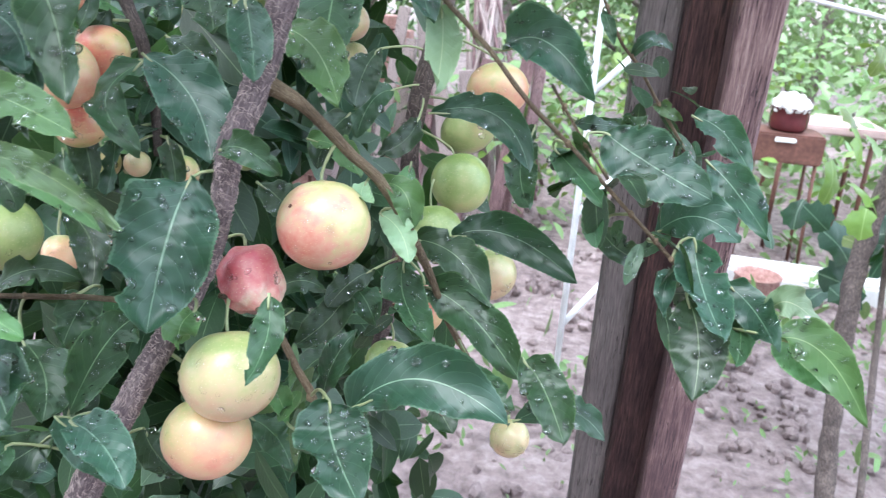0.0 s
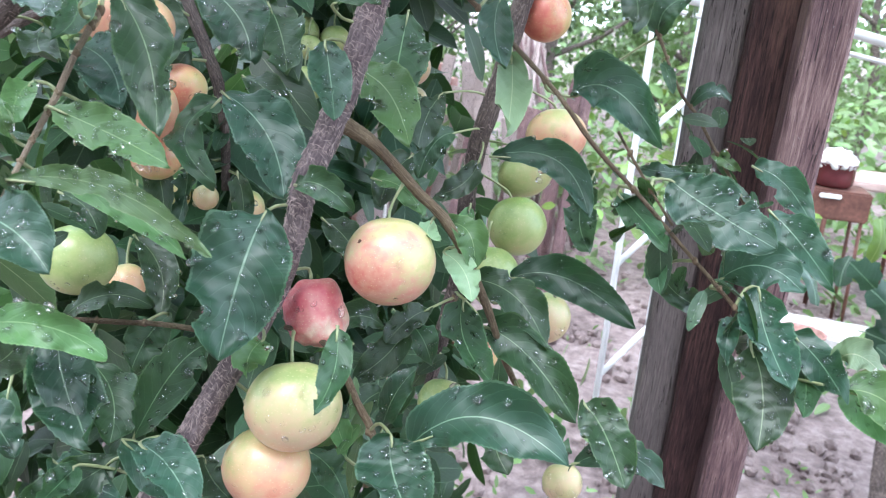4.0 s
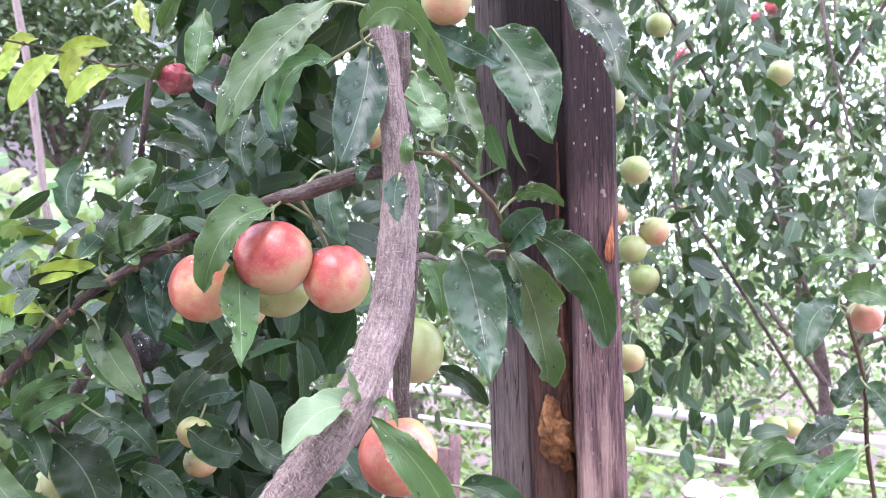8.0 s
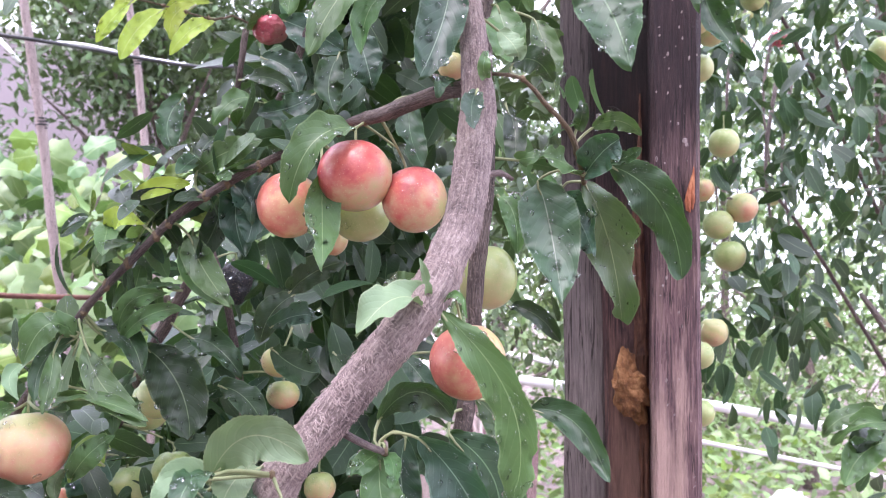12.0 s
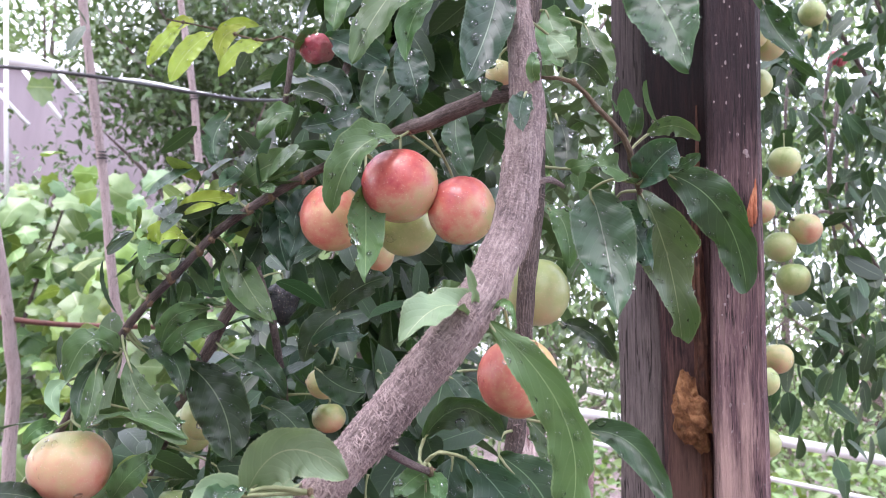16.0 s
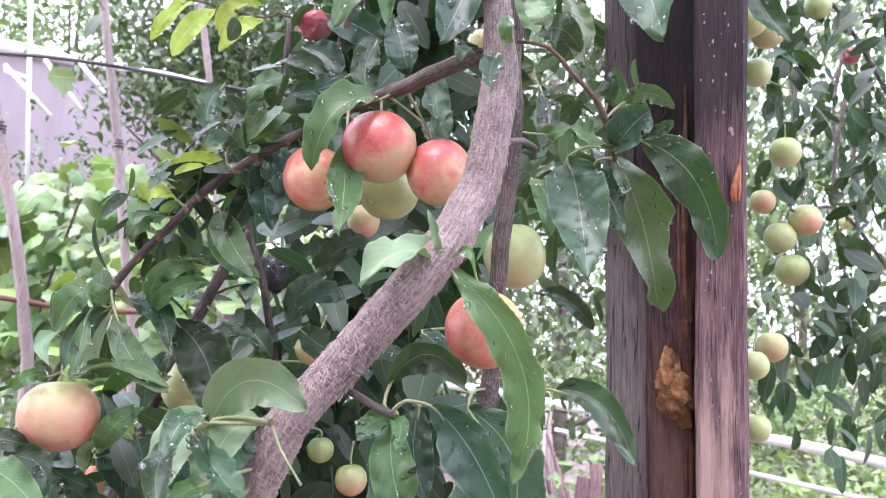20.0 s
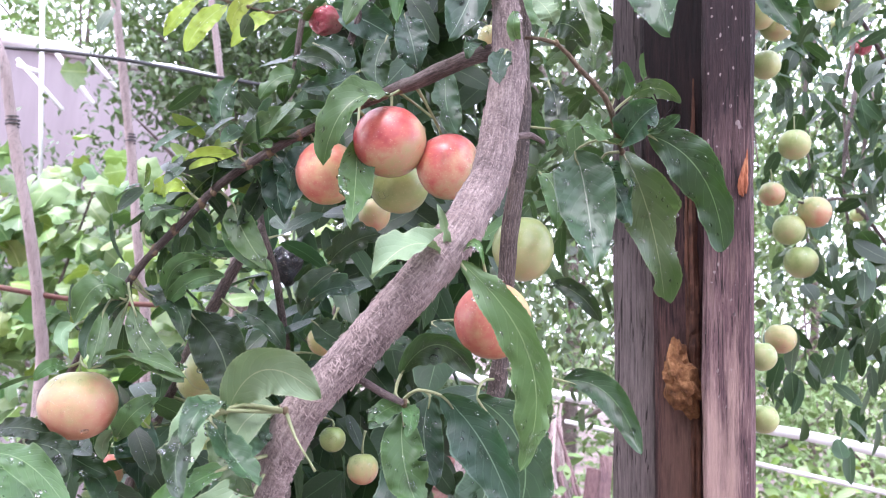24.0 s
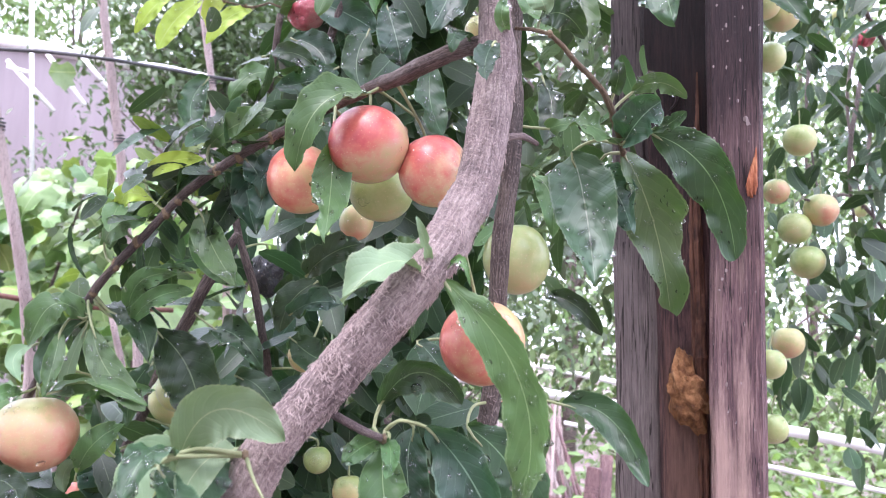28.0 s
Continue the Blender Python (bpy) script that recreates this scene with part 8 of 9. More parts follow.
def ground_sheet():
    bm = bmesh.new()
    near = [-3 + 0.07 * i for i in range(101)]
    xs = [-900, -200, -60, -20, -9, -5, *near, 6, 10, 20, 60, 200, 900]
    ys = [-900, -200, -50, -10, -3, *[-1 + 0.07 * i for i in range(101)], 8, 12, 20, 40, 100, 300, 900]
    grid = [[bm.verts.new((x, y, ground_height(x, y) if abs(x) < 6 and abs(y) < 9 else 0.0)) for x in xs] for y in ys]
    for a, b in zip(grid, grid[1:]):
        for k in range(len(xs) - 1):
            bm.faces.new((a[k], a[k + 1], b[k + 1], b[k]))
    return bm


tagged(mesh_object("ground", ground_sheet(), soil), "pinkish-grey dug garden soil with weeds", "ground", kind="structure")
weeds = np.concatenate([cloud_of(1500, (-1.5, 2.0, 0.0), (4.5, 7.0, 0.03), 8, 150, 0.09), cloud_of(5000, (-8, 5.0, 0.0), (10, 16, 0.3), 9, 500, 0.25)])
weeds[:, 2] = np.abs(weeds[:, 2]) + 0.01
tagged(foliage("weeds", weeds, leaf_vine, None, "low green weeds and grass on the soil", (0.04, 0.12), 0.35, -0.7, 10), category="plants")

small = cloud_of(700, (-0.4, 1.0, 0.0), (2.4, 3.0, 0.02), 7, 60, 0.05)
small[:, 2] = np.abs(small[:, 2]) + 0.012
tagged(foliage("weeds", small, leaf_vine, None, "tiny seedlings scattered on the soil", (0.015, 0.04), 0.4, -0.7, 12, rows=3), category="plants")


def clods():
    """Crumbs and lumps of soil, gathered in one mesh."""
    g = np.random.default_rng(15)
    ball = bmesh.new()
    bmesh.ops.create_icosphere(ball, subdivisions=1, radius=1)
    V = np.array([v.co[:] for v in ball.verts])
    Fc = np.array([[v.index for v in f.verts] for f in ball.faces])
    ball.free()
    n = 2600
    at = cloud_of(n, (-1.2, 0.7, 0.0), (3.4, 4.2, 0.0), 16, 420, 0.07)
    at[:, 2] = 0.008
    size = g.uniform(0.006, 0.03, (n, 1, 1)) * g.uniform(0.6, 1.2, (n, 1, 3))
    P = at[:, None, :] + V[None] * size * g.uniform(0.75, 1.25, (n, len(V), 1))
    me = bpy.data.meshes.new("soil_clods")
    me.from_pydata(P.reshape(-1, 3).tolist(), [], (Fc[None] + len(V) * np.arange(n)[:, None, None]).reshape(-1, 3).tolist())
    me.materials.append(soil)
    tagged(new("soil_clods", me), "crumbly clods of damp pinkish soil", "soil", kind="stuff")


clods()

# ---- the second plum tree, behind the post ----
tree_two = thing("plum_tree", (0.74, 1.8, 0.0), "plum tree with green plums and small dark leaves behind the post", "tree")
part("trunk", tube(curve_through([(0.74, 1.80, -0.02, 0.026), (0.73, 1.86, 0.15, 0.022), (0.73, 2.0, 0.6, 0.024), (0.79, 2.04, 1.0, 0.02), (0.84, 2.05, 1.4, 0.016), (0.72, 1.9, 1.9, 0.014), (0.72, 1.75, 2.7, 0.011), (0.8, 1.7, 3.3, 0.006)], 0.04), 12, 0.35, 2), bark_dark, tree_two, "dark crooked thin trunk")
for k, (a, m, c) in enumerate([((0.83, 2.04, 1.3), (0.45, 1.55, 1.75), (0.26, 1.0, 1.70)), ((0.77, 1.97, 1.7), (0.4, 1.4, 2.1), (0.22, 1.05, 2.05)), ((0.82, 2.03, 1.5), (1.0, 1.6, 1.9), (1.2, 1.3, 1.9)),
                               ((0.72, 1.9, 1.9), (0.95, 1.5, 2.4), (1.0, 1.3, 2.7)), ((0.73, 1.92, 1.85), (0.5, 1.7, 2.4), (0.3, 1.6, 2.8)), ((0.84, 2.05, 1.4), (0.55, 1.5, 1.6), (0.55, 1.15, 1.45))]):
    part("limb", tube(curve_through([(*a, 0.0055), (*m, 0.0035), (*c, 0.0015)], 0.04), 8, 0.15, k), bark_dark, tree_two, "thin dark limb")
for k in range(26):
    q = Vector((rng.uniform(0.2, 1.25), rng.uniform(1.0, 2.2), rng.uniform(1.75, 2.9)))
    part("twig", tube(curve_through([(*q, 0.004), (q.x - 0.03, q.y - 0.06, q.z - 0.15, 0.003), (q.x - 0.02, q.y - 0.1, q.z - 0.34, 0.0012)], 0.03), 6), bark_dark, tree_two, "thin hanging twig")
def hung(twigs, each, lo, hi, seed, drop=0.34, spread=0.016):
    """Places of leaves along slender hanging twigs, so that the leaves stand in sprays with gaps between."""
    g = np.random.default_rng(seed)
    top = g.uniform(lo, hi, (twigs, 3))
    way = np.stack([g.normal(0, 0.45, twigs), g.normal(-0.1, 0.45, twigs), -np.ones(twigs)], 1) * g.uniform(0.5, 1.0, (twigs, 1)) * drop
    w = (np.arange(each) + 0.5) / each
    P = top[:, None] + way[:, None] * w[None, :, None] + np.array([0, 0, 0.06]) * (w * (1 - w))[None, :, None]
    return (P + g.normal(0, spread, P.shape)).reshape(-1, 3)


foliage("foliage", hung(350, 23, (0.26, 1.3, 1.65), (1.6, 2.6, 3.2), 21), leaf_far, tree_two, "many small hanging leaves in sprays", (0.018, 0.034), 0.46, 0.8, 21, rows=5)
foliage("foliage", hung(120, 22, (0.26, 1.3, 1.7), (1.5, 2.4, 3.2), 24), leaf_green, tree_two, "dark hanging leaves in sprays", (0.02, 0.036), 0.46, 0.8, 24, rows=5)
foliage("foliage", hung(130, 20, (0.5, 2.3, 1.7), (2.2, 3.4, 3.6), 23), leaf_far, tree_two, "many small hanging leaves", (0.024, 0.042), 0.46, 0.8, 23, rows=3)
foliage("foliage", hung(60, 20, (-0.3, 1.7, 1.6), (0.22, 2.6, 2.15), 25), leaf_far, tree_two, "hanging leaves on the low boughs", (0.02, 0.038), 0.46, 0.8, 25, rows=5)
foliage("foliage", hung(40, 18, (-0.3, 1.7, 1.55), (0.22, 2.8, 2.1), 26), leaf_vine, tree_two, "lighter hanging leaves on the low boughs", (0.02, 0.038), 0.46, 0.8, 26, rows=5)
foliage("foliage", hung(44, 21, (0.42, 1.2, 1.8), (1.0, 1.75, 2.35), 27, 0.36, 0.024), leaf_green, tree_two, "dense dark sprays in front of the trunk", (0.022, 0.042), 0.46, 0.8, 27, rows=5)
foliage("foliage", hung(26, 14, (0.22, 0.98, 1.55), (0.42, 1.2, 2.2), 22, 0.25), leaf_green, tree_two, "dark hanging leaves round the plums", (0.028, 0.05), 0.46, 0.8, 22, rows=10)

# ---- stakes, cable and rods of the vine trellis ----
def stake(points, label, r0, group="vine stakes"):
    base = points[-1]
    ob = thing("wooden_stake", (base[0], base[1], 0.0), label, "stake", group)
    st = [(*p, r0 * (0.9 + 0.2 * i / len(points))) for i, p in enumerate(points)]
    st.append((base[0] + 0.01, base[1] - 0.01, -0.05, r0 * 1.1))
    part("pole", tube(curve_through(st, 0.05), 10, 0.22, base[0]), stake_wood, ob)
    if len(points) > 4:
        p = points[2]
        ring = [(p[0] + r0 * 1.12 * math.cos(0.7 * k), p[1] + r0 * 1.12 * math.sin(0.7 * k), p[2] + 0.001 * k, 0.0022) for k in range(28)]
        part("tie", tube(ring, 5), cable_black, ob, "twisted wire tie")


stake([(-1.470, 1.732, 2.692), (-1.456, 1.766, 2.466), (-1.416, 1.831, 2.062), (-1.386, 1.872, 1.737), (-1.363, 1.919, 1.351)], "thin grey-pink wooden stake in the vine row", 0.013)
stake([(-1.398, 2.060, 2.865), (-1.369, 2.105, 2.590), (-1.340, 2.148, 2.333), (-1.311, 2.179, 1.998), (-1.285, 2.221, 1.578)], "thin pale wooden stake behind the branches", 0.0115)
stake([(-1.610, 1.481, 2.322), (-1.555, 1.505, 2.190), (-1.528, 1.525, 2.030), (-1.462, 1.548, 1.768), (-1.437, 1.585, 1.543), (-1.426, 1.600, 1.290)], "crooked forked wooden stake in the vine row", 0.0145)
stake([(-1.239, 1.643, 1.579), (-1.205, 1.682, 1.368), (-1.197, 1.705, 1.213)], "short orange-brown stick in the soil", 0.0085)
tagged(mesh_object("cable", tube(curve_through([(*p, 0.0058) for p in ((-2.035, 1.606, 2.351), (-1.767, 1.674, 2.322), (-1.581, 1.715, 2.308), (-1.391, 1.767, 2.286), (-1.389, 2.025, 2.346), (-1.289, 2.110, 2.343), (-1.162, 2.305, 2.375), (-1.010, 2.856, 2.575))], 0.04), 8), cable_black), "black sagging cable tied to the stakes", "cable")
tagged(mesh_object("wire", tube(curve_through([(*p, 0.005) for p in ((-1.425, 1.808, 2.295), (-1.503, 2.087, 2.396), (-1.495, 2.399, 2.460), (-1.490, 2.709, 2.532))], 0.05), 6), white_paint), "thin white wire along the stakes", "wire")
tagged(mesh_object("iron_rod", tube(curve_through([(*p, 0.007) for p in ((-1.714, 1.506, 1.632), (-1.532, 1.545, 1.619), (-1.437, 1.577, 1.605), (-1.351, 1.659, 1.595), (-1.220, 1.859, 1.597))], 0.05), 8, 0.1), rust), "rusty horizontal rod tied to a stake", "rod")
tagged(mesh_object("white_pipe", tube(curve_through([(*p, 0.012) for p in ((-1.721, 2.405, 1.667), (-1.563, 2.527, 1.607), (-1.687, 2.448, 1.679), (-1.590, 2.576, 1.634))], 0.05), 8), white_paint), "white pipe low in the vine row", "pipe")

# ---- the grape vine ----
def vine_leaves(name, spots, mat, parent, label, size, seed):
    """Broad five-lobed leaves, each a shallow cup round its stalk point."""
    g = np.random.default_rng(seed)
    ang = np.radians([0, 22, 42, 62, 84, 112, 140, 165, 195, 220, 248, 276, 298, 318, 338])
    rad = np.array([1.0, 0.8, 0.92, 0.74, 0.88, 0.76, 0.74, 0.4, 0.4, 0.74, 0.76, 0.88, 0.74, 0.92, 0.8])
    ring = np.stack([np.cos(ang) * rad, np.sin(ang) * rad, -0.25 * rad**2 + 0.08 * np.cos(ang * 5)], 1)
    mid = ring * [0.5, 0.5, 0.3] + [0, 0, 0.03]
    local = np.concatenate([[[0, 0, 0.05]], mid, ring])
    k = len(ring)
    faces = [(0, 1 + i, 1 + (i + 1) % k) for i in range(k)]
    quads = [(1 + i, 1 + k + i, 1 + k + (i + 1) % k, 1 + (i + 1) % k) for i in range(k)]
    verts, polys = [], []
    for p in spots:
        s = g.uniform(*size)
        n = Vector((g.normal(0, 0.7), -0.6 + g.normal(0, 0.55), 0.6 + g.normal(0, 0.45))).normalized()
        q = np.array(n.to_track_quat("Z", "X").to_matrix() @ Matrix.Rotation(g.uniform(0, 6.28), 3, "Z"))
        off = len(verts)
        verts += (np.asarray(p) + (local * s) @ q.T).tolist()
        polys += [tuple(off + i for i in f) for f in faces + quads]
    me = bpy.data.meshes.new(name)
    me.from_pydata(verts, [], polys)
    uv = me.uv_layers.new(name="uv")
    flat = np.array([local[i % len(local)][:2] * 0.5 + 0.5 for f in polys for i in f], dtype=np.float32)
    uv.data.foreach_set("uv", flat.ravel())
    me.shade_smooth()
    me.materials.append(mat)
    ob = new(name, me)
    ob.parent = parent
    ob.matrix_parent_inverse = parent.matrix_world.inverted()
    return tagged(ob, label, kind="stuff")


vine = thing("grape_vine", (-1.9, 2.4, 0.0), "bright green grape vine climbing along the stakes", "vine")
for k in range(7):
    x, y = -2.7 + 0.3 * k, 2.0 + 0.17 * k
    part("vine_stem", tube(curve_through([(x, y, -0.02, 0.012), (x + 0.05, y + 0.03, 0.7, 0.01), (x - 0.06, y, 1.4, 0.008), (x + 0.08, y + 0.05, 2.1, 0.004)], 0.06), 7, 0.2, k), bark_dark, vine, "brown woody vine stem")
vine_leaves("foliage", cloud_of(1000, (-3.2, 2.1, 0.3), (-1.25, 3.4, 2.15), 31, 150, 0.12), leaf_vine, vine, "broad lobed light green vine leaves", (0.045, 0.1), 31)
vine_leaves("foliage", cloud_of(520, (-3.2, 2.2, 0.9), (-1.4, 3.6, 2.12), 33, 110, 0.11), leaf_light, vine, "darker lobed vine leaves", (0.04, 0.08), 33)
vine_leaves("foliage", cloud_of(150, (-2.8, 2.0, 1.2), (-1.3, 2.8, 2.2), 32, 40, 0.1), leaf_lime, vine, "yellowing vine leaves", (0.04, 0.07), 32)

vine_b = thing("grape_vine", (0.710, 1.736, 0.147)[:2] + (0,), "young grape vine with a dark stem on the soil", "vine")
for pts in (((0.801, 2.157, 0.988), (0.800, 2.061, 0.716), (0.801, 1.938, 0.426), (0.783, 1.733, 0.099)),):
    part("vine_stem", tube(curve_through([(*p, 0.009 - 0.001 * i) for i, p in enumerate(pts[::-1])], 0.05), 8, 0.3, 3), bark_dark, vine_b, "dark crooked vine stem")
c = Vector((0.709, 2.042, 0.711))
vine_leaves("foliage", cloud_of(60, (c.x - 0.06, c.y - 0.15, c.z - 0.2), (c.x + 0.45, c.y + 0.25, c.z + 0.3), 34, 16, 0.06), leaf_blue, vine_b, "bluish-green lobed vine leaves", (0.05, 0.085), 34)
vine_leaves("foliage", cloud_of(34, (c.x - 0.08, c.y - 0.1, c.z - 0.1), (c.x + 0.4, c.y + 0.25, c.z + 0.35), 35, 10, 0.06), leaf_lime, vine_b, "yellowish lobed vine leaves", (0.04, 0.07), 35)

# ---- the shed with its sloping sheet roof ----
shed = thing("garden_shed", (-5.6, 5.2, 0.0), "lilac-grey garden shed with a pale roof edge behind the vine", "shed")
s0, s1, s2, s3 = Vector((-6.820, 3.985, 4.036)), Vector((-4.452, 7.048, 4.185)), Vector((-4.422, 7.197, 3.115)), Vector((-6.818, 4.180, 2.542))


def slab(a, b, c, d, thick):
    """A flat panel between four corners, with thickness."""
    bm = bmesh.new()
    n = (b - a).cross(d - a).normalized() * thick
    vs = [bm.verts.new(p + o) for o in (Vector(), n) for p in (a, b, c, d)]
    for f in ((0, 1, 2, 3), (7, 6, 5, 4), (0, 4, 5, 1), (1, 5, 6, 2), (2, 6, 7, 3), (3, 7, 4, 0)):
        bm.faces.new([vs[i] for i in f])
    bmesh.ops.recalc_face_normals(bm, faces=bm.faces)
    return bm


low0, low1 = Vector((s0.x, s0.y, 0)), Vector((s2.x, s2.y, 0))
part("roof", slab(s0, s1, s2, s3, 0.06), roof_sheet, shed, "faded lilac-grey sheet roof slope", False)
part("wall", slab(s3, s2, low1, low0, 0.08), board_wood, shed, "grey board wall", False)
part("ridge", tube([(*(s0 + Vector((0, -0.05, 0.03))), 0.06), (*(s1 + Vector((0, -0.05, 0.03))), 0.06)], 8), white_paint, shed, "pale roof edge")
trell = thing("white_trellis", (-3.157, 3.257, 2.357)[:2] + (0,), "white upright pipe trellis before the shed", "trellis")
for a, b in (((-3.159, 3.125, 3.369), (-3.172, 3.264, 2.267)), ((-3.287, 3.143, 2.917), (-3.158, 3.189, 2.878)), ((-3.287, 3.139, 2.947), (-3.096, 3.285, 2.703)), ((-3.164, 3.274, 3.020), (-2.973, 3.370, 2.754)), ((-3.060, 3.410, 3.048), (-2.925, 3.474, 2.882))):
    part("bar", rod(a, b, 0.0115), white_paint, trell)
part("bar", rod((-3.172, 3.264, 2.267), (-3.172, 3.264, -0.02), 0.0115), white_paint, trell)


# ---- garden trees and shrubs behind ----
def garden_tree(at, height, spread, n, mat, seed, label, low=0.35, long=(0.04, 0.07)):
    ob = thing("garden_tree", at, label, "tree", "trees behind the garden")
    g = random.Random(seed)
    x, y, _ = at
    part("trunk", tube(curve_through([(x, y, -0.05, 0.07), (x + 0.06, y, height * 0.4, 0.05), (x - 0.05, y + 0.05, height * 0.75, 0.03), (x, y, height * 0.95, 0.01)], 0.12), 9, 0.2, seed), bark_dark, ob, "dark trunk")
    for k in range(9):
        a = g.uniform(0, 6.28)
        h = height * g.uniform(low, 0.85)
        tip = (x + math.cos(a) * spread * 0.8, y + math.sin(a) * spread * 0.8, h + spread * 0.35)
        part("limb", tube(curve_through([(x, y, h * 0.8, 0.025), ((x + tip[0]) / 2, (y + tip[1]) / 2, h, 0.016), (*tip, 0.004)], 0.12), 6, 0.15, k), bark_dark, ob, "thin limb")
    gg = np.random.default_rng(seed)
    m = max(60, n // 55)
    d = gg.normal(0, 1, (m, 3))
    d /= np.linalg.norm(d, axis=1, keepdims=True)
    c = d * gg.uniform(0.35, 1, (m, 1)) * [spread, spread, height * (1 - low) / 2] + [x, y, height * (1 + low) / 2]
    foliage("crown", c[gg.integers(0, m, n)] + gg.normal(0, 0.16, (n, 3)), mat, ob, "uneven crown of small leaves", long, 0.5, 0.5, seed, rows=2)


garden_tree((-4.5, 8.4, 0), 6.6, 1.7, 9000, leaf_far, 41, "green garden tree behind the shed", 0.3, (0.06, 0.1))
garden_tree((-2.75, 4.55, 0), 4.4, 0.98, 11000, leaf_far, 42, "dark green garden tree in front of the shed", 0.58, (0.05, 0.09))
garden_tree((-3.5, 3.95, 0), 2.75, 0.85, 6000, leaf_far, 57, "dark green shrub behind the vine", 0.3)
garden_tree((-7.8, 8.4, 0), 7.4, 2.2, 8000, leaf_vine, 43, "tall light green tree behind the shed", 0.3, (0.09, 0.15))
garden_tree((-10.2, 7.0, 0), 7.2, 2.2, 7000, leaf_vine, 44, "tall light green tree behind the shed", 0.3, (0.09, 0.15))
garden_tree((-2.373, 6.508, 0), 4.4, 1.3, 7000, leaf_far, 45, "garden tree with a loose crown", 0.2, (0.05, 0.09))
garden_tree((-0.788, 5.960, 0), 5.0, 1.2, 7000, leaf_far, 46, "green garden tree with a loose crown", 0.2, (0.045, 0.08))
garden_tree((0.281, 9.432, 0), 6.8, 1.9, 7500, leaf_vine, 47, "light green garden tree far off", 0.15, (0.07, 0.12))
garden_tree((3.349, 8.362, 0), 6.4, 1.9, 7500, leaf_vine, 48, "light green garden tree far off", 0.12, (0.07, 0.12))
garden_tree((-2.107, 5.581, 0), 2.6, 1.2, 5000, leaf_far, 49, "dark green leafy garden shrub", 0.05, (0.05, 0.09))
garden_tree((1.964, 8.316, 0), 2.2, 1.3, 4000, leaf_vine, 50, "light green garden shrub", 0.05, (0.06, 0.1))
garden_tree((0.358, 6.886, 0), 2.2, 1.0, 4000, leaf_vine, 51, "light green garden shrub", 0.05, (0.06, 0.1))
garden_tree((1.6, 11.5, 0), 8.2, 2.4, 6000, leaf_vine, 55, "tall light green tree far off", 0.15, (0.1, 0.18))
garden_tree((-3.6, 12.0, 0), 8.8, 2.6, 6000, leaf_vine, 56, "tall light green tree far off", 0.15, (0.1, 0.18))
far_c = cloud_of(13000, (-16, 12, 0.1), (18, 20, 2.9), 52, 600, 0.4)
tagged(foliage("hedge", far_c, leaf_vine, None, "sunlit green hedge and field edge far off", (0.15, 0.3), 0.5, 0.3, 52, rows=2), category="hedge")
bed = cloud_of(4200, (-1.2, 3.6, 0.05), (3.6, 6.5, 0.9), 53, 200, 0.12)
tagged(foliage("garden_bed", bed, leaf_vine, None, "light green garden plants behind the soil", (0.05, 0.12), 0.45, -0.2, 53, rows=3), category="plants")
tagged(foliage("garden_bed", cloud_of(1500, (-0.4, 3.4, 0.25), (3.8, 6.0, 0.95), 54, 130, 0.1), leaf_lime, None, "yellow-green flowering garden plants", (0.04, 0.09), 0.5, -0.2, 54, rows=3), category="plants")

# ---- white rails across the garden ----
for pts, r in ((((-1.296, 2.586, 1.513), (-0.920, 2.447, 1.470), (-0.159, 2.385, 1.373), (0.408, 2.362, 1.315), (0.674, 2.400, 1.268), (1.194, 2.471, 1.186)), 0.0145), (((-0.962, 3.028, 1.535), (-0.280, 2.772, 1.443), (-0.040, 2.724, 1.401), (0.184, 2.673, 1.363)), 0.009)):
    rail = thing("white_rail", (*pts[0][:2], 0), "white painted pipe rail across the garden", "rail", "garden rails")
    part("bar", tube(curve_through([(*p, r) for p in pts], 0.1), 8), white_paint, rail)
    for p in (pts[0], pts[-1]):
        part("upright", rod((p[0], p[1], p[2] - r), (p[0], p[1], -0.02), r * 0.8), white_paint, rail)
tagged(mesh_object("wire", tube(curve_through([(*p, 0.0055) for p in ((-0.182, 2.084, 1.333), (-0.000, 2.022, 1.312), (0.311, 1.990, 1.267), (0.735, 2.016, 1.196), (1.131, 2.056, 1.127))], 0.1), 6), white_paint), "thin pale wire below the rail", "wire")

# ---- white pipe frame standing on the soil ----
pipes = thing("pipe_frame", (0, 0, 0), "narrow white pipe frame with diagonal braces on the soil", "frame")
p1, p2 = Vector((0.021, 2.131, 0.877)), Vector((0.139, 2.275, 0.977))
pipes.location = (p1.x, p1.y, 0)
pipes.matrix_world = Matrix.Translation((p1.x, p1.y, 0))
for p in (p1, p2):
    part("upright", rod((p.x, p.y, -0.02), (p.x, p.y, 1.62), 0.009), white_paint, pipes, "white pipe upright")
for z in (0.28, 0.62, 0.96, 1.3):
    part("brace", rod((p1.x, p1.y, z), (p2.x, p2.y, z + 0.12), 0.009), white_paint, pipes, "white diagonal brace")

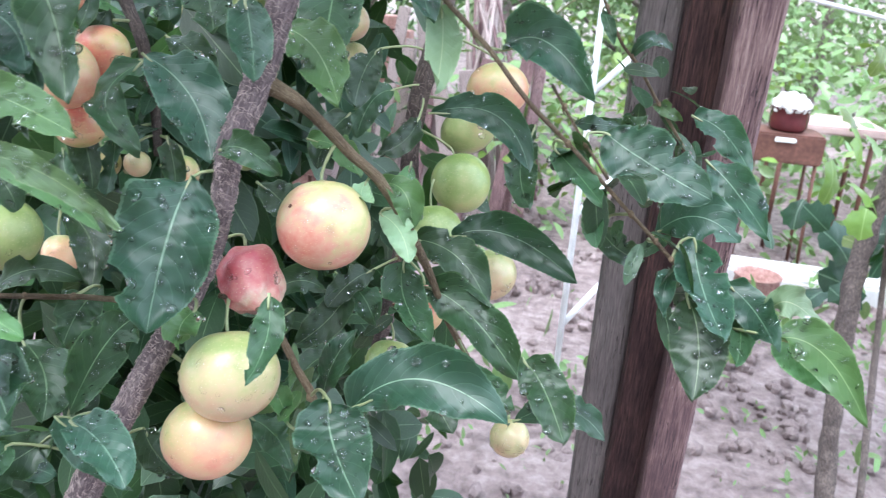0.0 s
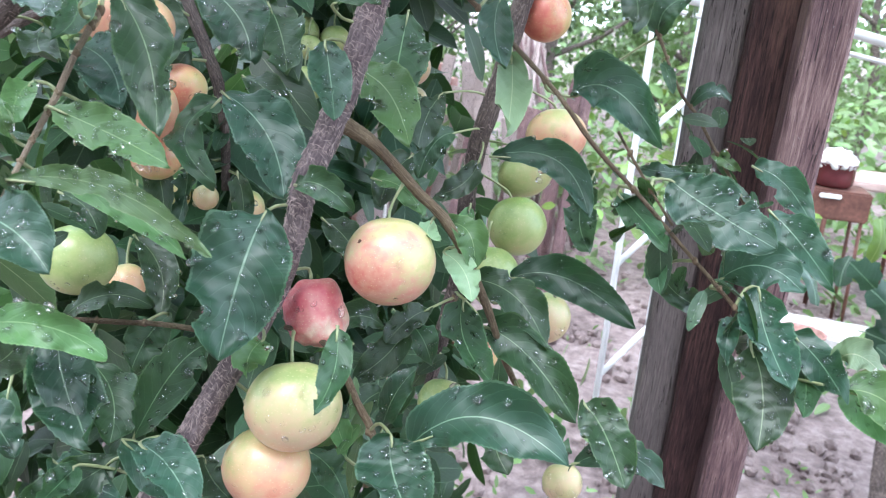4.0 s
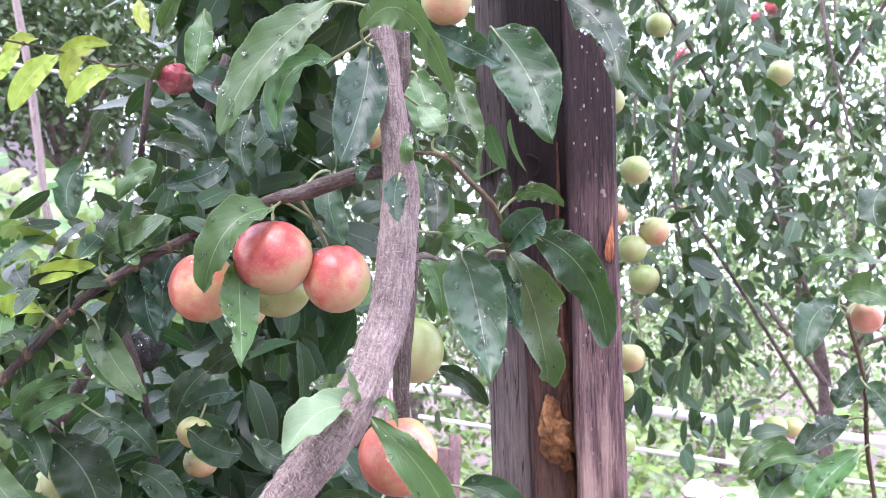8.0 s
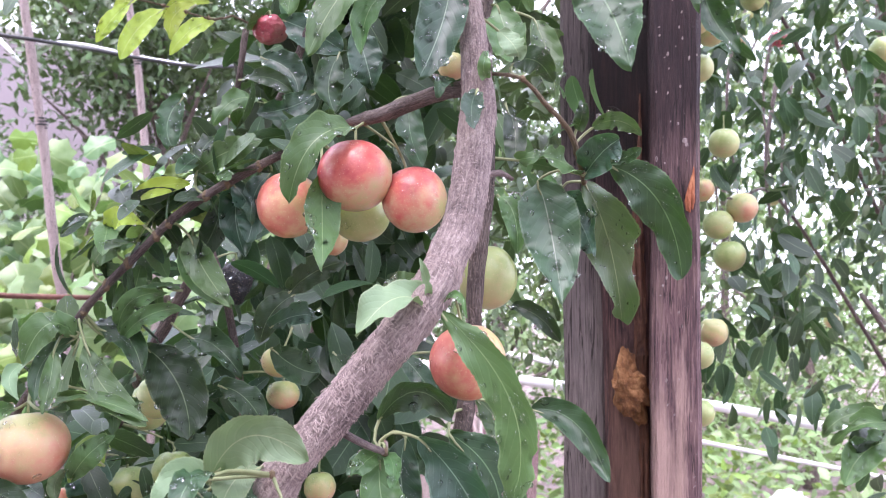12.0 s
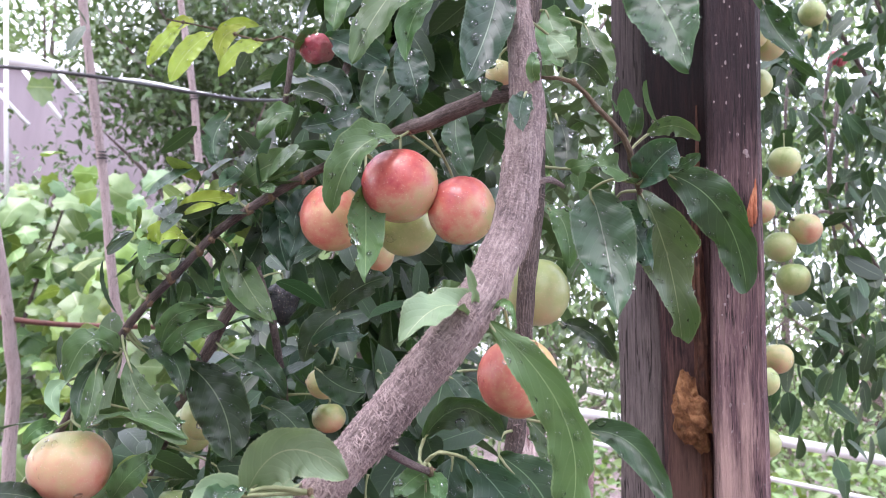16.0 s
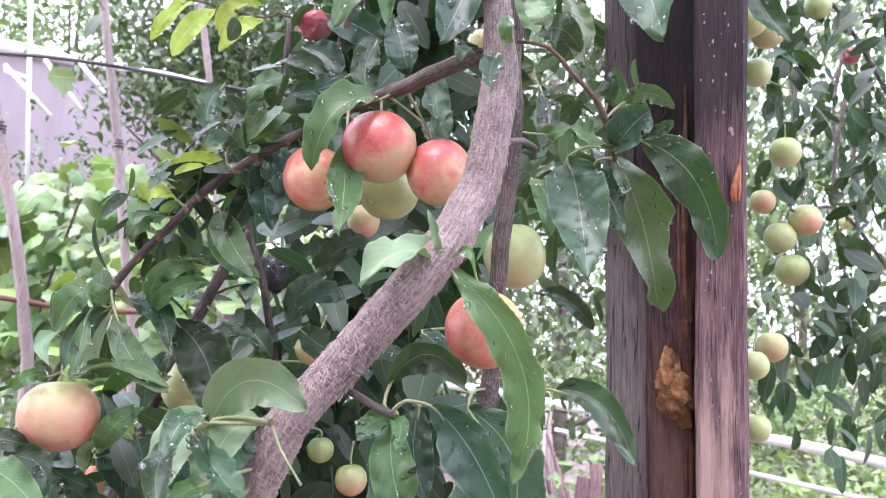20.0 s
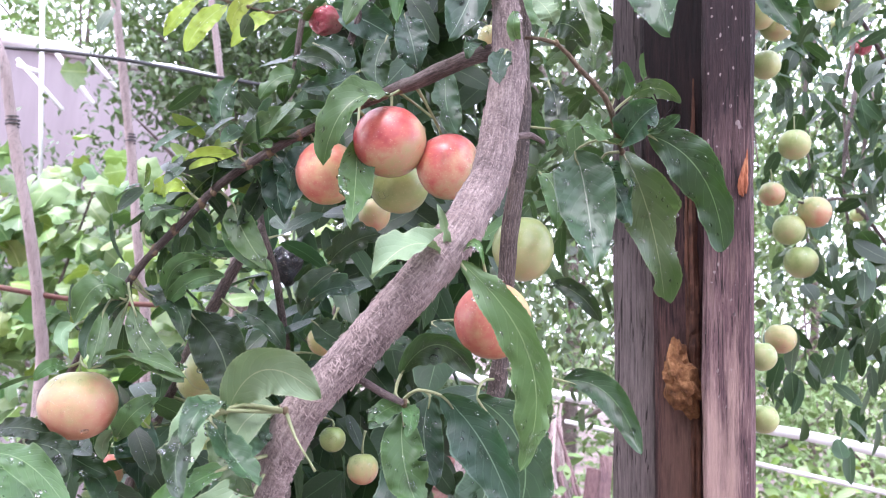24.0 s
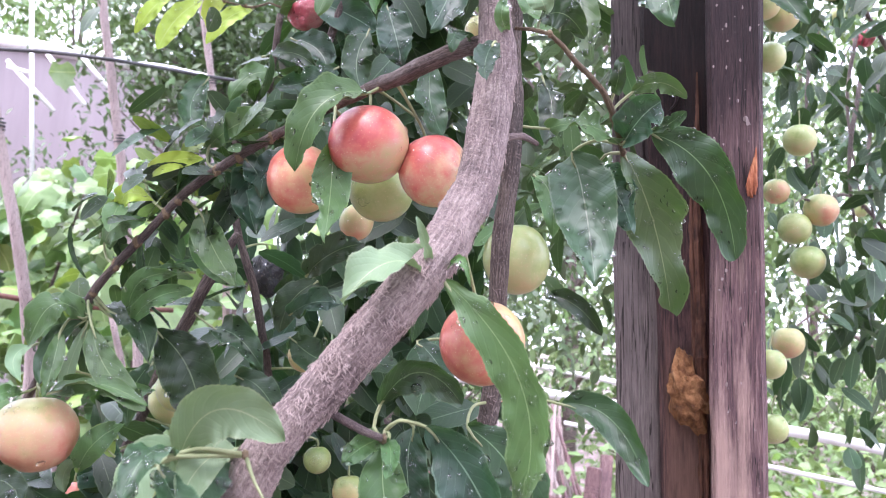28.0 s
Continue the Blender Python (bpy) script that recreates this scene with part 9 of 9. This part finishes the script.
# ---- brazier with a pot, slab table, kerb and clay pot ----
bz = Vector((0.875, 3.756, 0.595))
brazier = thing("brazier", (bz.x, bz.y, 0), "rusty box brazier on thin legs on the soil", "brazier")
part("body", box((0.30, 0.22, 0.13), (bz.x, bz.y, bz.z), 0.008), rust, brazier, "rusty brown sheet iron body", False)
for dx in (-0.13, 0.13):
    for dy in (-0.09, 0.09):
        part("leg", rod((bz.x + dx, bz.y + dy, bz.z - 0.06), (bz.x + dx * 1.15, bz.y + dy * 1.1, -0.02), 0.008), rust, brazier)
part("handle", box((0.09, 0.012, 0.02), (bz.x - 0.02, bz.y - 0.118, bz.z + 0.04), 0.004), white_paint, brazier, "pale handle plate", False)


def pot_shape(c, r, h):
    bm = bmesh.new()
    prof = [(0.0, 0.0), (r * 0.8, 0.0), (r * 0.96, h * 0.15), (r, h * 0.5), (r * 0.98, h), (r * 1.05, h * 1.02), (r * 1.05, h * 1.06), (r * 0.93, h * 1.04), (r * 0.9, h * 0.6), (0.0, h * 0.6)]
    rings = []
    for pr, pz in prof:
        rings.append([bm.verts.new((c[0] + pr * math.cos(6.2832 * k / 24), c[1] + pr * math.sin(6.2832 * k / 24), c[2] + pz)) for k in range(24)] if pr else [bm.verts.new((c[0], c[1], c[2] + pz))])
    for a, b in zip(rings, rings[1:]):
        for k in range(24):
            j = (k + 1) % 24
            vs = [a[k % len(a)], a[j % len(a)], b[j % len(b)], b[k % len(b)]]
            vs = [v for i, v in enumerate(vs) if v not in vs[:i]]
            bm.faces.new(vs)
    bmesh.ops.recalc_face_normals(bm, faces=bm.faces)
    return bm


pc = (bz.x, bz.y, bz.z + 0.066)
cook = thing("cooking_pot", pc, "dark red enamel pot heaped with white stuff on the brazier", "pot")
part("body", pot_shape(pc, 0.085, 0.10), enamel, cook, "glossy dark red enamel")
hb = bmesh.new()
bmesh.ops.create_icosphere(hb, subdivisions=4, radius=1)
for v in hb.verts:
    d = v.co.copy()
    k = 1 + 0.35 * abs(noise.noise(d * 2.1)) + 0.15 * noise.noise(d * 5)
    v.co = Vector((d.x * 0.078, d.y * 0.078, max(d.z, -0.2) * 0.062)) * k + Vector((pc[0], pc[1], pc[2] + 0.1))
part("content", hb, ash, cook, "white heaped filling")
tb = Vector((1.150, 4.253, 0.633))
table = thing("slab_table", (tb.x, tb.y, 0), "low table with a pinkish slab top behind the brazier", "table")
part("top", box((0.5, 0.42, 0.04), (tb.x, tb.y, tb.z), 0.008), pink_slab, table, "pinkish stone slab", False)
for dx in (-0.2, 0.2):
    for dy in (-0.16, 0.16):
        part("leg", rod((tb.x + dx, tb.y + dy, tb.z - 0.02), (tb.x + dx, tb.y + dy, -0.02), 0.012), rust, table)
for k, (q, sx, a) in enumerate((((0.897, 3.501, 0.165), 0.5, 8), ((0.869, 3.452, 0.187), 0.7, -6), ((1.258, 3.466, 0.176), 0.4, 15))):
    kerb = tagged(mesh_object("kerb_stone", box((sx, 0.16, 0.12), (0, 0, 0), 0.015), concrete, False), "pale worn concrete kerb stone on the soil", "kerb", "kerb stones")
    kerb.matrix_world = pose(q[0], q[1], 0.04, 2, 3, a)
cp = Vector((0.756, 3.155, 0.176))
tagged(mesh_object("clay_pot", pot_shape((cp.x, cp.y, 0.0), 0.09, 0.16), brick), "brown clay flower pot on the soil", "pot")


# ---- pile of old planks and brushwood ----
bp = Vector((-0.760, 3.501, 0.788))
pile = thing("plank_pile", (bp.x, bp.y, 0), "heap of old reddish planks leaning together behind the tree", "planks")
for k in range(16):
    a = Vector((bp.x - 0.5 + 0.065 * k, bp.y + rng.uniform(-0.1, 0.25), -0.02))
    h = rng.uniform(0.75, 1.15)
    t = Matrix.Translation(a) @ Euler((rng.uniform(-0.2, 0.05), rng.uniform(-0.22, 0.22), rng.uniform(-0.5, 0.5))).to_matrix().to_4x4()
    bm = box((rng.uniform(0.05, 0.1), 0.025, h), (0, 0, h / 2), 0.003)
    bmesh.ops.transform(bm, matrix=t, verts=bm.verts)
    part("plank", bm, rng.choice((wood_red, stake_wood, wood_red, stake_wood)), pile, "old reddish-brown plank", False)
sp = Vector((-0.539, 4.487, 0.956))
brush = thing("brushwood", (sp.x, sp.y, 0), "stack of thin reddish poles leaning together", "poles")
for k in range(26):
    a = rng.uniform(0, 6.28)
    r = rng.uniform(0.15, 0.4)
    top = Vector((sp.x - 0.12 + rng.uniform(-0.1, 0.1), sp.y + rng.uniform(-0.1, 0.1), sp.z + rng.uniform(0.1, 0.35)))
    part("pole", tube([(sp.x + r * math.cos(a) + 0.1, sp.y + r * math.sin(a), -0.02, 0.014), (*top, 0.008)], 6, 0.1, k), stake_wood if k % 3 else wood_red, brush, smooth=True)
bk = Vector((-1.510, 3.967, 0.939))
stack = thing("brick_stack", (bk.x, bk.y, 0), "stack of old red bricks half hidden by leaves", "bricks")
nb = int(bk.z / 0.07) + 2
for i in range(nb):
    for j in range(4):
        bm = box((0.245, 0.118, 0.062), (bk.x - 0.39 + 0.26 * j + (0.06 if i % 2 else 0), bk.y + rng.uniform(-0.01, 0.01), 0.032 + 0.067 * i), 0.004)
        part("brick", bm, brick, stack, smooth=False)

# ---- behind the camera: unseen hedge and trees added to darken reflections ----
tagged(foliage("hedge", cloud_of(5200, (-5.0, -3.6, 0.0), (5.0, -2.6, 2.6), 61, 320, 0.2), leaf_far, None, "unseen dark green hedge added to dim reflections on the leaves", (0.1, 0.2), 0.5, 0.4, 61, rows=2), category="hedge")
garden_tree((-2.6, -2.6, 0), 4.2, 1.4, 2600, leaf_far, 62, "unseen dark green tree added to dim reflections on the leaves", 0.2, (0.1, 0.18))
garden_tree((2.4, -2.4, 0), 4.0, 1.4, 2600, leaf_far, 63, "unseen dark green tree added to dim reflections on the leaves", 0.2, (0.1, 0.18))
garden_tree((0.1, -3.4, 0), 4.4, 1.5, 2600, leaf_far, 64, "unseen dark green tree added to dim reflections on the leaves", 0.2, (0.1, 0.18))
